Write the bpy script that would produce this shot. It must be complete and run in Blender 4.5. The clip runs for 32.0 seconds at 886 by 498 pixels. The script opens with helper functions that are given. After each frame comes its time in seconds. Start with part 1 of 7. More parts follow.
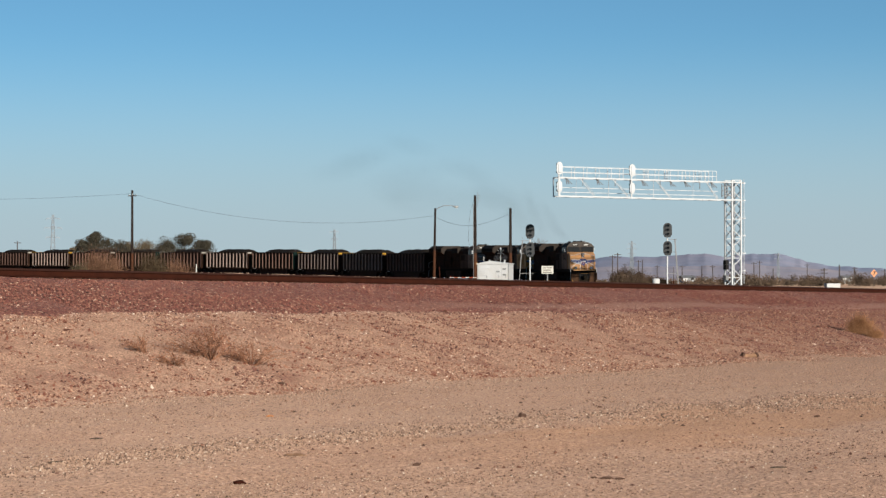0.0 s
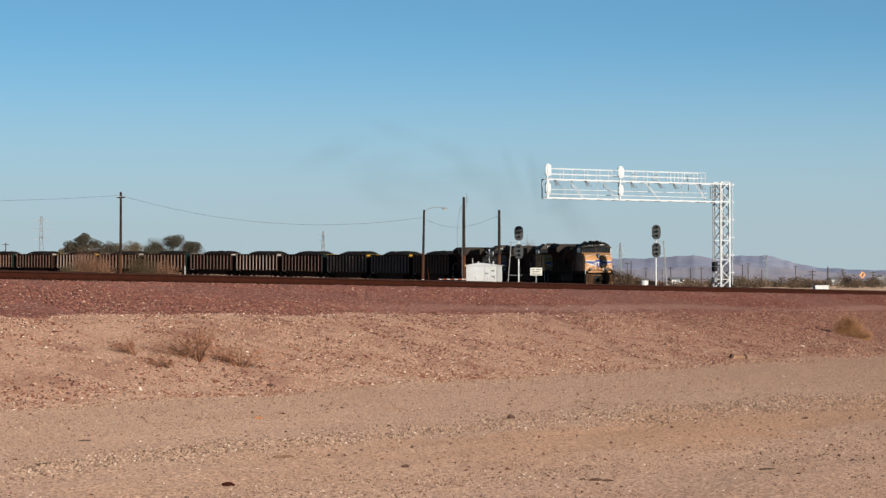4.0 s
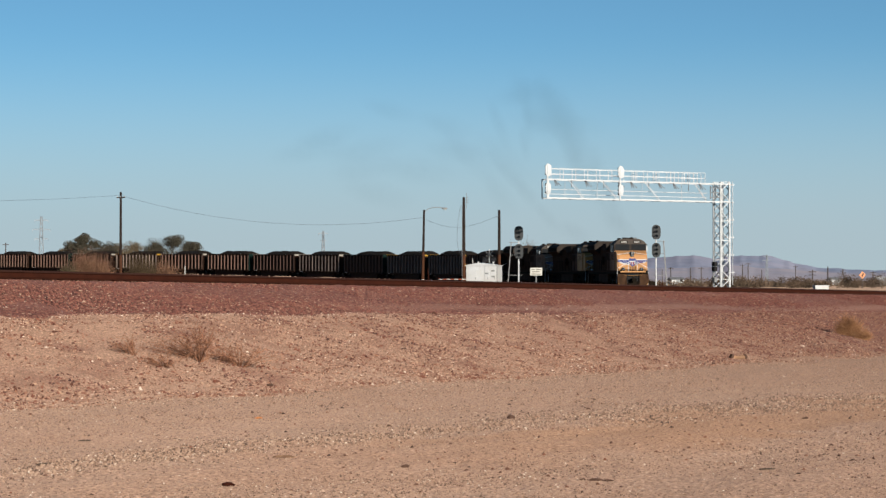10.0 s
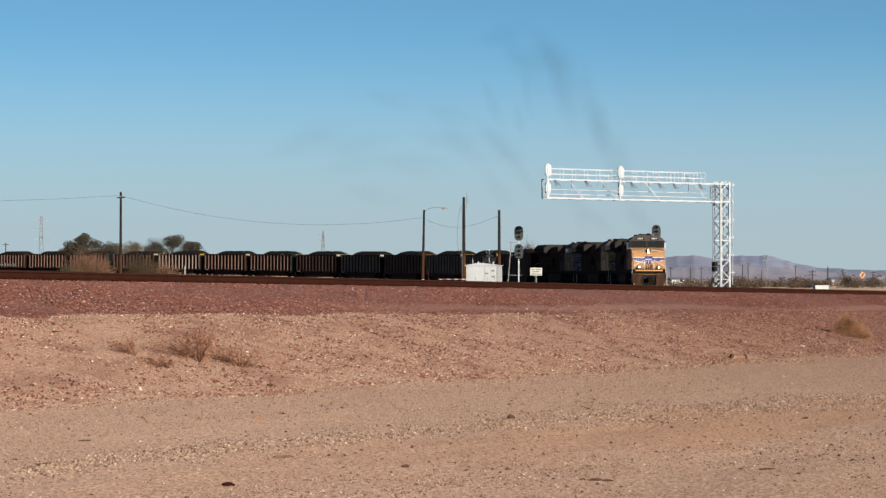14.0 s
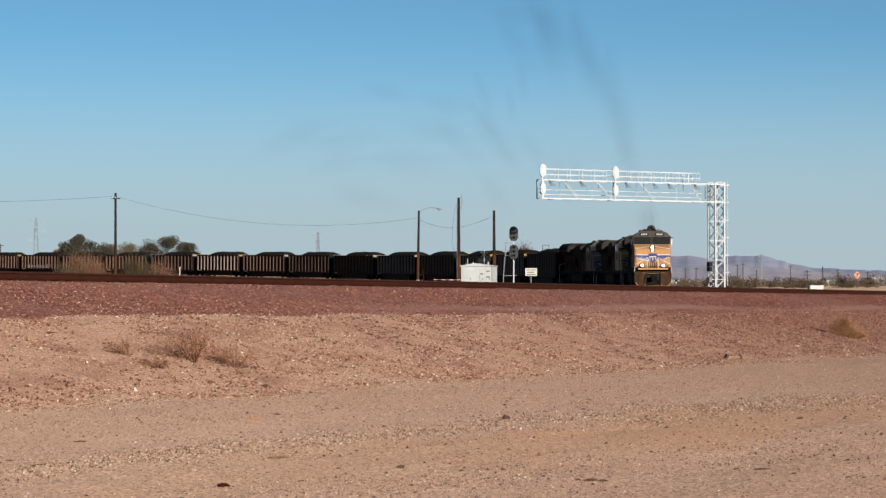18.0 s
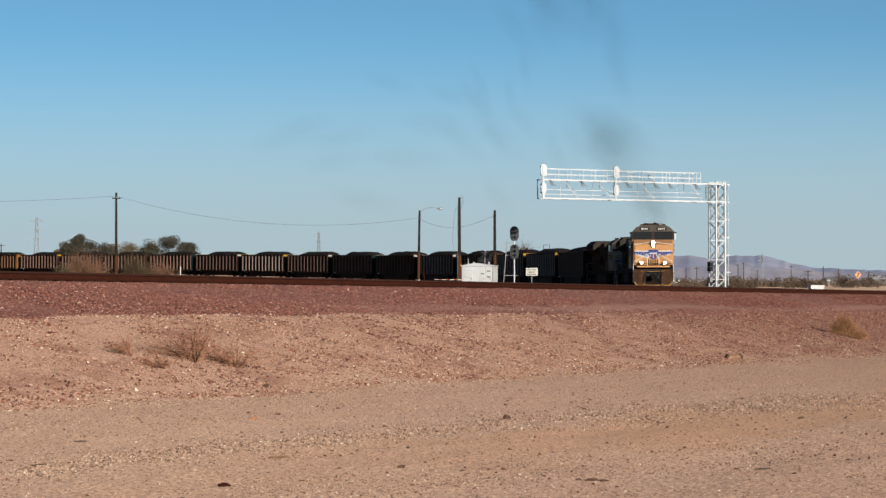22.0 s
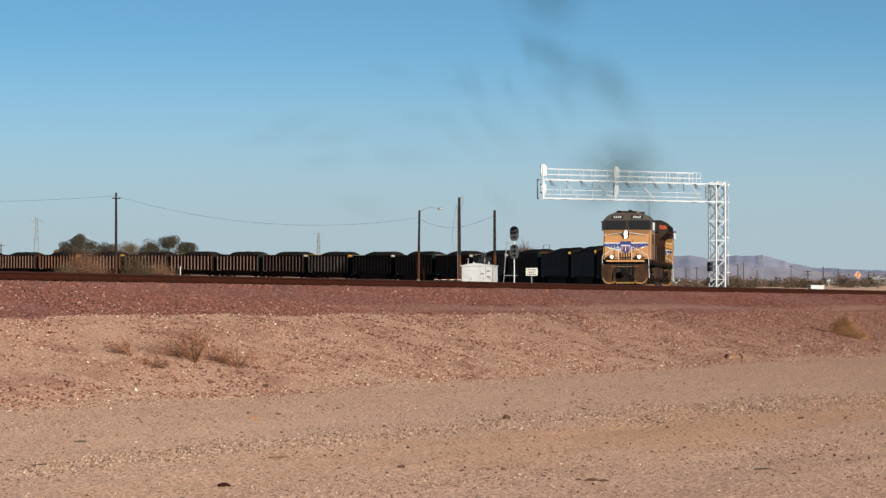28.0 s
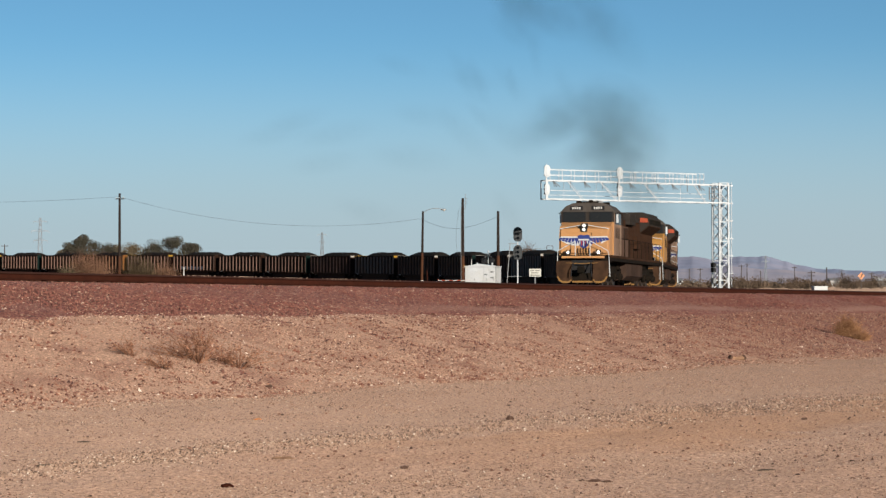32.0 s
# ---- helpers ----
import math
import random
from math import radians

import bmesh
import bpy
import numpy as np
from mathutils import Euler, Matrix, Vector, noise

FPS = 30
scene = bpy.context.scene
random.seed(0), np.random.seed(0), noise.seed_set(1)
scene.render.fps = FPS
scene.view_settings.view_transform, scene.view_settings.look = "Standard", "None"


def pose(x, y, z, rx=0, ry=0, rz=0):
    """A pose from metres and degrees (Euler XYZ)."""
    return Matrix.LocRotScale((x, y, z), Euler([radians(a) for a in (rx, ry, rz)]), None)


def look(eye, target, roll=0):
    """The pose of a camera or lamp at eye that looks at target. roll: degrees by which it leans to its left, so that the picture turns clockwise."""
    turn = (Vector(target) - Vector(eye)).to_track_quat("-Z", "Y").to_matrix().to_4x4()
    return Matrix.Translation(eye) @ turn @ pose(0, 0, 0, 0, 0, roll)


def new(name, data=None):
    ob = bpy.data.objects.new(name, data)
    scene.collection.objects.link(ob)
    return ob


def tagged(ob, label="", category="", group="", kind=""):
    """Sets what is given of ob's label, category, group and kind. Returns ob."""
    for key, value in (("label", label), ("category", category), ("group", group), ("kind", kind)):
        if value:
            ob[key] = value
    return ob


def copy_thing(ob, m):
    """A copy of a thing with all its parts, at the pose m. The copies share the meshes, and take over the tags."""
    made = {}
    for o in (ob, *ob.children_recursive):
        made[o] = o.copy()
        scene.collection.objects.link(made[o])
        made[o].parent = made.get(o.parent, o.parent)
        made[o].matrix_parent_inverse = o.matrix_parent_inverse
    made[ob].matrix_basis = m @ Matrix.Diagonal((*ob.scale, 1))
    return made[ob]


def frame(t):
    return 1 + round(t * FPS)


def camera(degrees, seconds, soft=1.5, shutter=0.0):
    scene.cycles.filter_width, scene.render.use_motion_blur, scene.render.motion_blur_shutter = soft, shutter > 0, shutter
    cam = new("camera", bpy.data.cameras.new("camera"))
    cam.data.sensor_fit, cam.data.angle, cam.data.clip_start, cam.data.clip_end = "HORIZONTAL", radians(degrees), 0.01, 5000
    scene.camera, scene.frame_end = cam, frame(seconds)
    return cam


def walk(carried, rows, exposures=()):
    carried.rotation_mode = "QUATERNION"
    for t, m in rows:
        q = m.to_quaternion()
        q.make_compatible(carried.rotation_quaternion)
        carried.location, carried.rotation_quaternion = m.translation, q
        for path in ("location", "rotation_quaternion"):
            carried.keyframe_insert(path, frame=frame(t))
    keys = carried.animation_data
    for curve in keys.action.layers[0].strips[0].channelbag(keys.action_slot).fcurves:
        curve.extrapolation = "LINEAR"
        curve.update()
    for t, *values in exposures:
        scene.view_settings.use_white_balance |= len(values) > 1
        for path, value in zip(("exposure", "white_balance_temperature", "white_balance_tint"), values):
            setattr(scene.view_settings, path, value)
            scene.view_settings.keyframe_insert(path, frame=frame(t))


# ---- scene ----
cam = camera(22.5, 32.0, soft=1.38)
EYE = 1.6
FOCAL = 784 / math.tan(radians(11.25))


def aim(sway, dip, lean):
    """The camera's pose: a little yaw, pitch and roll about the resting direction."""
    level = pose(0, 0, EYE, 90 + math.degrees(math.atan((62 + dip) / FOCAL)), 0, math.degrees(math.atan(sway / FOCAL)))
    return level @ pose(0, 0, 0, 0, 0, lean)


# seconds, sway to the left, tilt upwards, lean to the left in degrees
SWAY = ((0, 19.9, -3.1, 0), (0.5, 17.5, -1.6, 0), (1, 10.7, -0.6, -0.02), (1.5, 6.2, 0, 0), (2, 3, 0, 0), (2.5, 1.6, 0, 0), (3, 0.4, 0, 0), (3.5, 0, 0, 0), (14.5, 0, 0, 0),
        (16.5, -6.3, 2.3, -0.073), (17, -11, 3.3, -0.12), (17.5, -9.2, 1.2, -0.082), (18, -9, 0.9, -0.072), (18.5, -8, 0.6, -0.073), (19, -7.8, 0.6, -0.074),
        (25.5, -7.8, 0.6, -0.074), (27.5, -7.8, 0.6, -0.074), (28, -8, 0.6, -0.072), (28.5, -4.7, 1.8, -0.06), (29, 0.4, 1.5, 0), (29.5, -0.5, 1.8, -0.015),
        (30, -0.6, 2, -0.028), (30.5, 0.4, 2, -0.034), (31, -2, 2, -0.03), (31.5, -1.9, 2, -0.04), (32, -1.9, 2, -0.04))
walk(cam, [(t, aim(sway, dip, lean)) for t, sway, dip, lean in SWAY], exposures=((0, 1.0), (32, 1.0)))

# ---- light ----
SUN_AZ, SUN_EL = 154.0, 15.0
world = bpy.data.worlds.new("sky")
scene.world = world
world.use_nodes = True
sky = world.node_tree.nodes.new("ShaderNodeTexSky")
sky.sky_type, sky.sun_disc = "NISHITA", False
sky.sun_elevation, sky.sun_rotation = radians(SUN_EL), radians(SUN_AZ)
sky.air_density, sky.dust_density, sky.ozone_density = 1.0, 0.3, 1.8
back = world.node_tree.nodes["Background"]
back.inputs["Strength"].default_value = 0.054
# clear dry air: the pale band at the horizon is shallow
way = world.node_tree.nodes.new("ShaderNodeTexCoord")
steep = world.node_tree.nodes.new("ShaderNodeMapping")
steep.inputs["Scale"].default_value, steep.inputs["Location"].default_value = (1, 1, 1.7), (0, 0, 0.05)
unit = world.node_tree.nodes.new("ShaderNodeVectorMath")
unit.operation = "NORMALIZE"
world.node_tree.links.new(way.outputs["Generated"], steep.inputs["Vector"])
world.node_tree.links.new(steep.outputs["Vector"], unit.inputs[0])
world.node_tree.links.new(unit.outputs["Vector"], sky.inputs["Vector"])
# desert dust greys the sky low down, all round the horizon
split = world.node_tree.nodes.new("ShaderNodeSeparateXYZ")
low = world.node_tree.nodes.new("ShaderNodeMapRange")
low.interpolation_type = "SMOOTHSTEP"
for key, value in (("From Min", 0.012), ("From Max", 0.115), ("To Min", 0.92), ("To Max", 0.0)):
    low.inputs[key].default_value = value
haze = world.node_tree.nodes.new("ShaderNodeMix")
haze.data_type = "RGBA"
haze.inputs[7].default_value = (3.80, 4.66, 5.22, 1)
world.node_tree.links.new(way.outputs["Generated"], split.inputs[0])
world.node_tree.links.new(split.outputs["Z"], low.inputs["Value"])
world.node_tree.links.new(low.outputs["Result"], haze.inputs[0])
rich = world.node_tree.nodes.new("ShaderNodeHueSaturation")
rich.inputs["Saturation"].default_value = 1.15
world.node_tree.links.new(sky.outputs[0], rich.inputs["Color"])
tint = world.node_tree.nodes.new("ShaderNodeMix")
tint.data_type, tint.blend_type = "RGBA", "MULTIPLY"
tint.inputs[0].default_value = 1.0
tint.inputs[7].default_value = (0.765, 1.01, 1.06, 1)
world.node_tree.links.new(rich.outputs[0], tint.inputs[6])
world.node_tree.links.new(tint.outputs[2], haze.inputs[6])
world.node_tree.links.new(haze.outputs[2], back.inputs["Color"])
sun = new("sun", bpy.data.lights.new("sun", "SUN"))
sun.data.energy, sun.data.angle, sun.data.color = 5.0, radians(0.5), (1.0, 0.93, 0.82)
sun.matrix_world = look((100 * math.sin(radians(SUN_AZ)), 100 * math.cos(radians(SUN_AZ)), 100 * math.tan(radians(SUN_EL))), (0, 0, 0))


# ---- materials ----
def material(name, colour, rough=0.7, metal=0.0, second=None, scale=6.0, amount=0.5, fine=60.0, bump=0.15, dirt=None, dirt_amount=0.0,
             spread=0.0, island=0.0, world_space=False, depth=0.02):
    """A node material: base colour broken by a coarse and a fine noise, dust or rust streaks on top, and a fine relief."""
    m = bpy.data.materials.new(name)
    m.use_nodes = True
    nt = m.node_tree
    shader = nt.nodes["Principled BSDF"]
    link = nt.links.new
    if world_space:
        place = nt.nodes.new("ShaderNodeNewGeometry").outputs["Position"]
    else:
        place = nt.nodes.new("ShaderNodeTexCoord").outputs["Object"]

    def noise_at(s, detail=4.0):
        n = nt.nodes.new("ShaderNodeTexNoise")
        n.inputs["Scale"].default_value, n.inputs["Detail"].default_value = s, detail
        link(place, n.inputs["Vector"])
        return n.outputs["Fac"]

    def ramp(fac, lo, hi):
        r = nt.nodes.new("ShaderNodeMapRange")
        r.inputs["From Min"].default_value, r.inputs["From Max"].default_value = lo, hi
        link(fac, r.inputs["Value"])
        return r.outputs["Result"]

    def mix(fac, a, b, kind="MIX"):
        x = nt.nodes.new("ShaderNodeMix")
        x.data_type, x.blend_type = "RGBA", kind
        if isinstance(fac, float):
            x.inputs[0].default_value = fac
        else:
            link(fac, x.inputs[0])
        for slot, v in ((6, a), (7, b)):
            if isinstance(v, tuple):
                x.inputs[slot].default_value = (*v, 1)
            else:
                link(v, x.inputs[slot])
        return x.outputs[2]

    def times(fac, k):
        x = nt.nodes.new("ShaderNodeMath")
        x.operation = "MULTIPLY"
        link(fac, x.inputs[0])
        x.inputs[1].default_value = k
        return x.outputs[0]

    second = second or tuple(c * 0.6 for c in colour)
    tone = mix(times(ramp(noise_at(scale), 0.38, 0.66), amount), colour, second)
    tone = mix(times(ramp(noise_at(fine, 2.0), 0.4, 0.7), 0.35), tone, tuple(c * 0.7 for c in colour))
    if dirt:
        tone = mix(times(ramp(noise_at(scale * 0.45, 6.0), 0.42, 0.7), dirt_amount), tone, dirt)
    if island or spread:
        if island:
            rnd = nt.nodes.new("ShaderNodeNewGeometry").outputs["Random Per Island"]
        else:
            rnd = nt.nodes.new("ShaderNodeObjectInfo").outputs["Random"]
        h = nt.nodes.new("ShaderNodeHueSaturation")
        k = max(island, spread)
        r = nt.nodes.new("ShaderNodeMapRange")
        r.inputs["To Min"].default_value, r.inputs["To Max"].default_value = 1 - k, 1 + k
        link(rnd, r.inputs["Value"])
        link(r.outputs["Result"], h.inputs["Value"])
        link(tone, h.inputs["Color"])
        tone = h.outputs["Color"]
    link(tone, shader.inputs["Base Color"])
    shader.inputs["Roughness"].default_value, shader.inputs["Metallic"].default_value = rough, metal
    shader.inputs["Specular IOR Level"].default_value = 0.5 if rough < 0.5 else 0.12 if rough < 0.66 else 0.025
    if bump:
        b = nt.nodes.new("ShaderNodeBump")
        b.inputs["Strength"].default_value, b.inputs["Distance"].default_value = bump, depth
        link(noise_at(fine, 5.0), b.inputs["Height"])
        link(b.outputs["Normal"], shader.inputs["Normal"])
    return m


def glow(name, colour, strength):
    m = bpy.data.materials.new(name)
    m.use_nodes = True
    s = m.node_tree.nodes["Principled BSDF"]
    s.inputs["Base Color"].default_value = (*colour, 1)
    s.inputs["Emission Color"].default_value = (*colour, 1)
    s.inputs["Emission Strength"].default_value = strength
    return m


STEEL_WHITE = material("aluminium_paint", (0.362, 0.372, 0.380), 0.5, 0.05, (0.312, 0.320, 0.326), 1.5, 0.5, 30, 0.05)
GREY_STEEL = material("grey_steel", (0.143, 0.147, 0.152), 0.6, 0.2, (0.095, 0.086, 0.078), 2.0, 0.6, 30, 0.1)
BLACK = material("black_paint", (0.012, 0.012, 0.013), 0.75, 0.0, (0.025, 0.022, 0.02), 3, 0.5, 30, 0.1)
HEAD_GREY = material("weathered_black_paint", (0.022, 0.024, 0.026), 0.55, 0.0, (0.038, 0.038, 0.038), 3, 0.5, 30, 0.1)
HUT_WHITE = material("white_enamel", (0.330, 0.335, 0.340), 0.5, 0.0, (0.330, 0.324, 0.308), 1.2, 0.5, 20, 0.05, (0.239, 0.203, 0.160), 0.25)
SIGN_WHITE = material("sign_white", (0.367, 0.358, 0.322), 0.5, 0.0, (0.313, 0.295, 0.251), 4, 0.5, 30, 0.02)
SIGN_INK = material("sign_ink", (0.10, 0.09, 0.08), 0.6, bump=0)
ORANGE = material("orange_sign", (0.309, 0.099, 0.014), 0.45, 0.0, (0.348, 0.099, 0.014), 3, 0.4, 20, 0.0)
POLE_WOOD = material("creosoted_wood", (0.019, 0.014, 0.012), 0.85, 0.0, (0.013, 0.010, 0.009), 2.0, 0.7, 25, 0.4)
# sunlit red-brown of the lower pole ends, put into the wood colour
BROWN_BUTT = material("red_brown_sunlit_wood", (0.052, 0.022, 0.012), 0.85, 0.0, (0.030, 0.014, 0.009), 2.0, 0.7, 25, 0.4)
GALVANISED = material("galvanised_steel", (0.224, 0.229, 0.229), 0.5, 0.5, (0.173, 0.173, 0.169), 4, 0.5, 30, 0.05)
WIRE = material("cable", (0.04, 0.04, 0.045), 0.6, bump=0)
RAIL_RUST = material("rusty_rail", (0.028, 0.0082, 0.0046), 0.9, 0.0, (0.018, 0.0058, 0.0036), 3.0, 0.7, 40, 0.3)
RAIL_HEAD = material("worn_rail_head", (0.030, 0.0115, 0.0075), 0.6, 0.15, (0.021, 0.0085, 0.0055), 2.0, 0.6, 40, 0.1)
TIE_WOOD = material("weathered_tie", (0.028, 0.016, 0.011), 0.95, 0.0, (0.044, 0.024, 0.017), 3, 0.7, 30, 0.5, spread=0.3)
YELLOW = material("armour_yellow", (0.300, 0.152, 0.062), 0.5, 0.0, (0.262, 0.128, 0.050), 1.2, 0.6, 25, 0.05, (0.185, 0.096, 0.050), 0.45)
# dusty yellow, with the shade on the hood sides put into the colour
SHADED_YELLOW = material("dusty_shaded_yellow_side", (0.034, 0.016, 0.009), 0.9, 0.0, (0.020, 0.010, 0.006), 1.0, 0.8, 18, 0.08, (0.016, 0.008, 0.005), 0.75)
ROOF_GREY = material("grey_roof", (0.026, 0.021, 0.018), 0.85, 0.0, (0.013, 0.010, 0.008), 1.2, 0.7, 20, 0.1)
# the roof grey again, with the sun on brow and cab roof put in
BROW_GREY = material("sunlit_grey_paint", (0.056, 0.047, 0.040), 0.7, 0.0, (0.030, 0.025, 0.022), 1.5, 0.7, 22, 0.08)
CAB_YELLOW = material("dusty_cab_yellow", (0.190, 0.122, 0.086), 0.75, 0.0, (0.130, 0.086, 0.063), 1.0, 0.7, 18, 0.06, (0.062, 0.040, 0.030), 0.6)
GRIME = material("grimy_underframe", (0.010, 0.007, 0.005), 0.9, 0.0, (0.004, 0.004, 0.003), 1.5, 0.8, 20, 0.3)
RIM = material("worn_yellow_rim", (0.164, 0.087, 0.030), 0.7, 0.0, (0.100, 0.055, 0.026), 3, 0.6, 25, 0.1)
PLOW = material("dusty_plow", (0.040, 0.021, 0.012), 0.85, 0.0, (0.015, 0.009, 0.006), 2.0, 0.8, 25, 0.2)
GLASS = material("cab_glass", (0.010, 0.011, 0.012), 0.06, 0.0, (0.014, 0.014, 0.014), 2, 0.3, 10, 0.0)
GLASS.node_tree.nodes["Principled BSDF"].inputs["Specular IOR Level"].default_value = 0.12
CLEAN_YELLOW = material("bright_armour_yellow", (0.250, 0.122, 0.030), 0.5, 0.0, (0.205, 0.100, 0.028), 1.2, 0.6, 25, 0.05, (0.140, 0.074, 0.030), 0.4)
# dusty tan cabinets, also darkened in the colour for the shaded side
SHADED_TAN = material("dusty_shaded_tan_side", (0.066, 0.040, 0.029), 0.85, 0.0, (0.044, 0.026, 0.019), 1.0, 0.7, 18, 0.08, (0.050, 0.027, 0.018), 0.6)
GRILLE = material("sooty_grille", (0.022, 0.015, 0.012), 0.85, 0.0, (0.012, 0.009, 0.007), 2.0, 0.6, 25, 0.2)
LIP_RED = material("red_orange_paint", (0.24, 0.045, 0.020), 0.6, 0.0, (0.15, 0.030, 0.016), 1.5, 0.6, 25, 0.05)
BLUE = material("emblem_blue", (0.018, 0.030, 0.123), 0.5, 0.0, (0.026, 0.030, 0.082), 4, 0.5, 25, 0.0)
RED = material("emblem_red", (0.215, 0.023, 0.015), 0.5, 0.0, (0.154, 0.026, 0.015), 4, 0.5, 25, 0.0)
WHITE = material("emblem_white", (0.367, 0.357, 0.337), 0.5, 0.0, (0.306, 0.286, 0.255), 4, 0.5, 25, 0.0)
BEAM = glow("headlight_glow", (1.0, 0.84, 0.58), 45.0)
MIRROR = material("lamp_mirror", (0.9, 0.88, 0.84), 0.02, 1.0, (0.88, 0.86, 0.82), 3, 0.2, 10, 0.0)
LENS = material("dark_lens", (0.01, 0.01, 0.012), 0.15, 0.0, bump=0)
COAL = material("coal_load", (0.012, 0.0095, 0.008), 0.85, 0.0, (0.022, 0.018, 0.015), 2.0, 0.6, 12, 0.9, depth=0.1)
WHEEL = material("wheel_steel", (0.049, 0.035, 0.028), 0.6, 0.5, (0.028, 0.021, 0.017), 4, 0.6, 30, 0.2)


# ---- mesh helpers ----
def box(bm, x0, y0, z0, x1, y1, z1, bevel=0.0):
    made = bmesh.ops.create_cube(bm, size=1.0, matrix=Matrix.Translation(((x0 + x1) / 2, (y0 + y1) / 2, (z0 + z1) / 2)) @ Matrix.Diagonal((x1 - x0, y1 - y0, z1 - z0, 1)))
    if bevel:
        edges = list({e for v in made["verts"] for e in v.link_edges})
        bmesh.ops.bevel(bm, geom=edges, offset=bevel, segments=2, affect="EDGES", profile=0.6)
    return bm


def tube(bm, a, b, r, r2=None, sides=8):
    a, b = Vector(a), Vector(b)
    d = b - a
    m = Matrix.Translation((a + b) / 2) @ d.to_track_quat("Z", "Y").to_matrix().to_4x4()
    bmesh.ops.create_cone(bm, cap_ends=True, segments=sides, radius1=r, radius2=r if r2 is None else r2, depth=d.length, matrix=m)
    return bm


def strut(bm, a, b, w, h=None):
    """A square bar from a to b."""
    a, b = Vector(a), Vector(b)
    d = b - a
    m = Matrix.Translation((a + b) / 2) @ d.to_track_quat("Z", "Y").to_matrix().to_4x4()
    bmesh.ops.create_cube(bm, size=1.0, matrix=m @ Matrix.Diagonal((w, h or w, d.length, 1)))
    return bm


def prism(bm, outline, axis, lo, hi):
    """Extrude a closed outline of 2D points along axis x, y or z."""
    def put(p, c):
        return {"x": (c, p[0], p[1]), "y": (p[0], c, p[1]), "z": (p[0], p[1], c)}[axis]
    a = [bm.verts.new(put(p, lo)) for p in outline]
    b = [bm.verts.new(put(p, hi)) for p in outline]
    n = len(outline)
    faces = [bm.faces.new(a), bm.faces.new(b[::-1])]
    faces += [bm.faces.new((a[i], b[i], b[(i + 1) % n], a[(i + 1) % n])) for i in range(n)]
    bmesh.ops.recalc_face_normals(bm, faces=faces)
    return bm


def B():
    return bmesh.new()


def mesh_of(name, bm, mat, smooth=False):
    me = bpy.data.meshes.new(name)
    bm.to_mesh(me)
    bm.free()
    for m in (mat if isinstance(mat, (list, tuple)) else (mat,)):
        me.materials.append(m)
    if smooth:
        for f in me.polygons:
            f.use_smooth = True
    return me


def part(name, bm, mat, parent, label="", smooth=False, at=None):
    ob = new(name, mesh_of(name, bm, mat, smooth))
    ob.parent = parent
    if at is not None:
        ob.matrix_basis = at
    return tagged(ob, label)


def repeat(name, me, parent, at, label=""):
    ob = new(name, me)
    ob.parent = parent
    ob.matrix_basis = at
    return tagged(ob, label)


def thing(name, m, label, category, group="", kind=""):
    ob = new(name)
    ob.empty_display_size = 0.2
    ob.matrix_basis = m
    return tagged(ob, label, category, group, kind)


def raw(name, verts, faces, mat, smooth=False):
    me = bpy.data.meshes.new(name)
    me.from_pydata([tuple(v) for v in verts], [], [tuple(f) for f in faces])
    me.materials.append(mat)
    if smooth:
        for f in me.polygons:
            f.use_smooth = True
    return new(name, me)


# ---- the lie of the land ----
# u runs along the main line (to the far right), p across it (to the far left); the camera stands at u = p = 0
MAIN = radians(28.6)
SU, CU = math.sin(MAIN), math.cos(MAIN)
GRADE = 0.0098


def along(x, y):
    return x * SU + y * CU, -x * CU + y * SU


def plan(u, p):
    return u * SU - p * CU, u * CU + p * SU


def fall(u):
    return GRADE * np.clip(u, -60, 170)


# the curved track: heading (radians, to the right of straight at the camera) by metres along it
KNOTS = np.arange(-480, 201, 40.0)
TURNS = np.array([0.715, 0.715, 0.715, 0.71, 0.705, 0.6996, 0.6841, 0.6686, 0.6513, 0.557, 0.4323, 0.281, 0.1632, 0.027, -0.1109, -0.2641, -0.4151, -0.4992][:len(KNOTS)])
ST = np.arange(-480, 200.1, 2.0)
PH = np.interp(ST, KNOTS, TURNS)
TX = np.concatenate([[0], np.cumsum((np.sin(PH)[1:] + np.sin(PH)[:-1]))])
TY = -np.concatenate([[0], np.cumsum((np.cos(PH)[1:] + np.cos(PH)[:-1]))])
ORIGIN = int(np.argmin(abs(ST)))
TX, TY = TX - TX[ORIGIN] + 14.00, TY - TY[ORIGIN] + 247.08
# rail level on it, from the eye
TZ = EYE + np.interp(ST, (-480, -300, -220, -140, -80, -40, 0, 40, 80, 120, 160, 200), (4.2, 3.0, 2.2, 1.35, 0.5, 0.05, -0.25, -0.45, -0.32, -0.05, 0.2, 0.25))


def track_at(s):
    return np.interp(s, ST, TX), np.interp(s, ST, TY), np.interp(s, ST, TZ)


def smooth_step(v, a, b):
    w = np.clip((v - a) / (b - a), 0, 1)
    return w * w * (3 - 2 * w)


def bumps(x, y):
    return (np.sin(x * 0.9 + 1.3 * np.sin(y * 0.37)) * np.sin(y * 0.53 + x * 0.21) * 0.03 + np.sin(x * 2.3 + y * 1.1) * np.sin(y * 1.9 - x * 0.7) * 0.012)


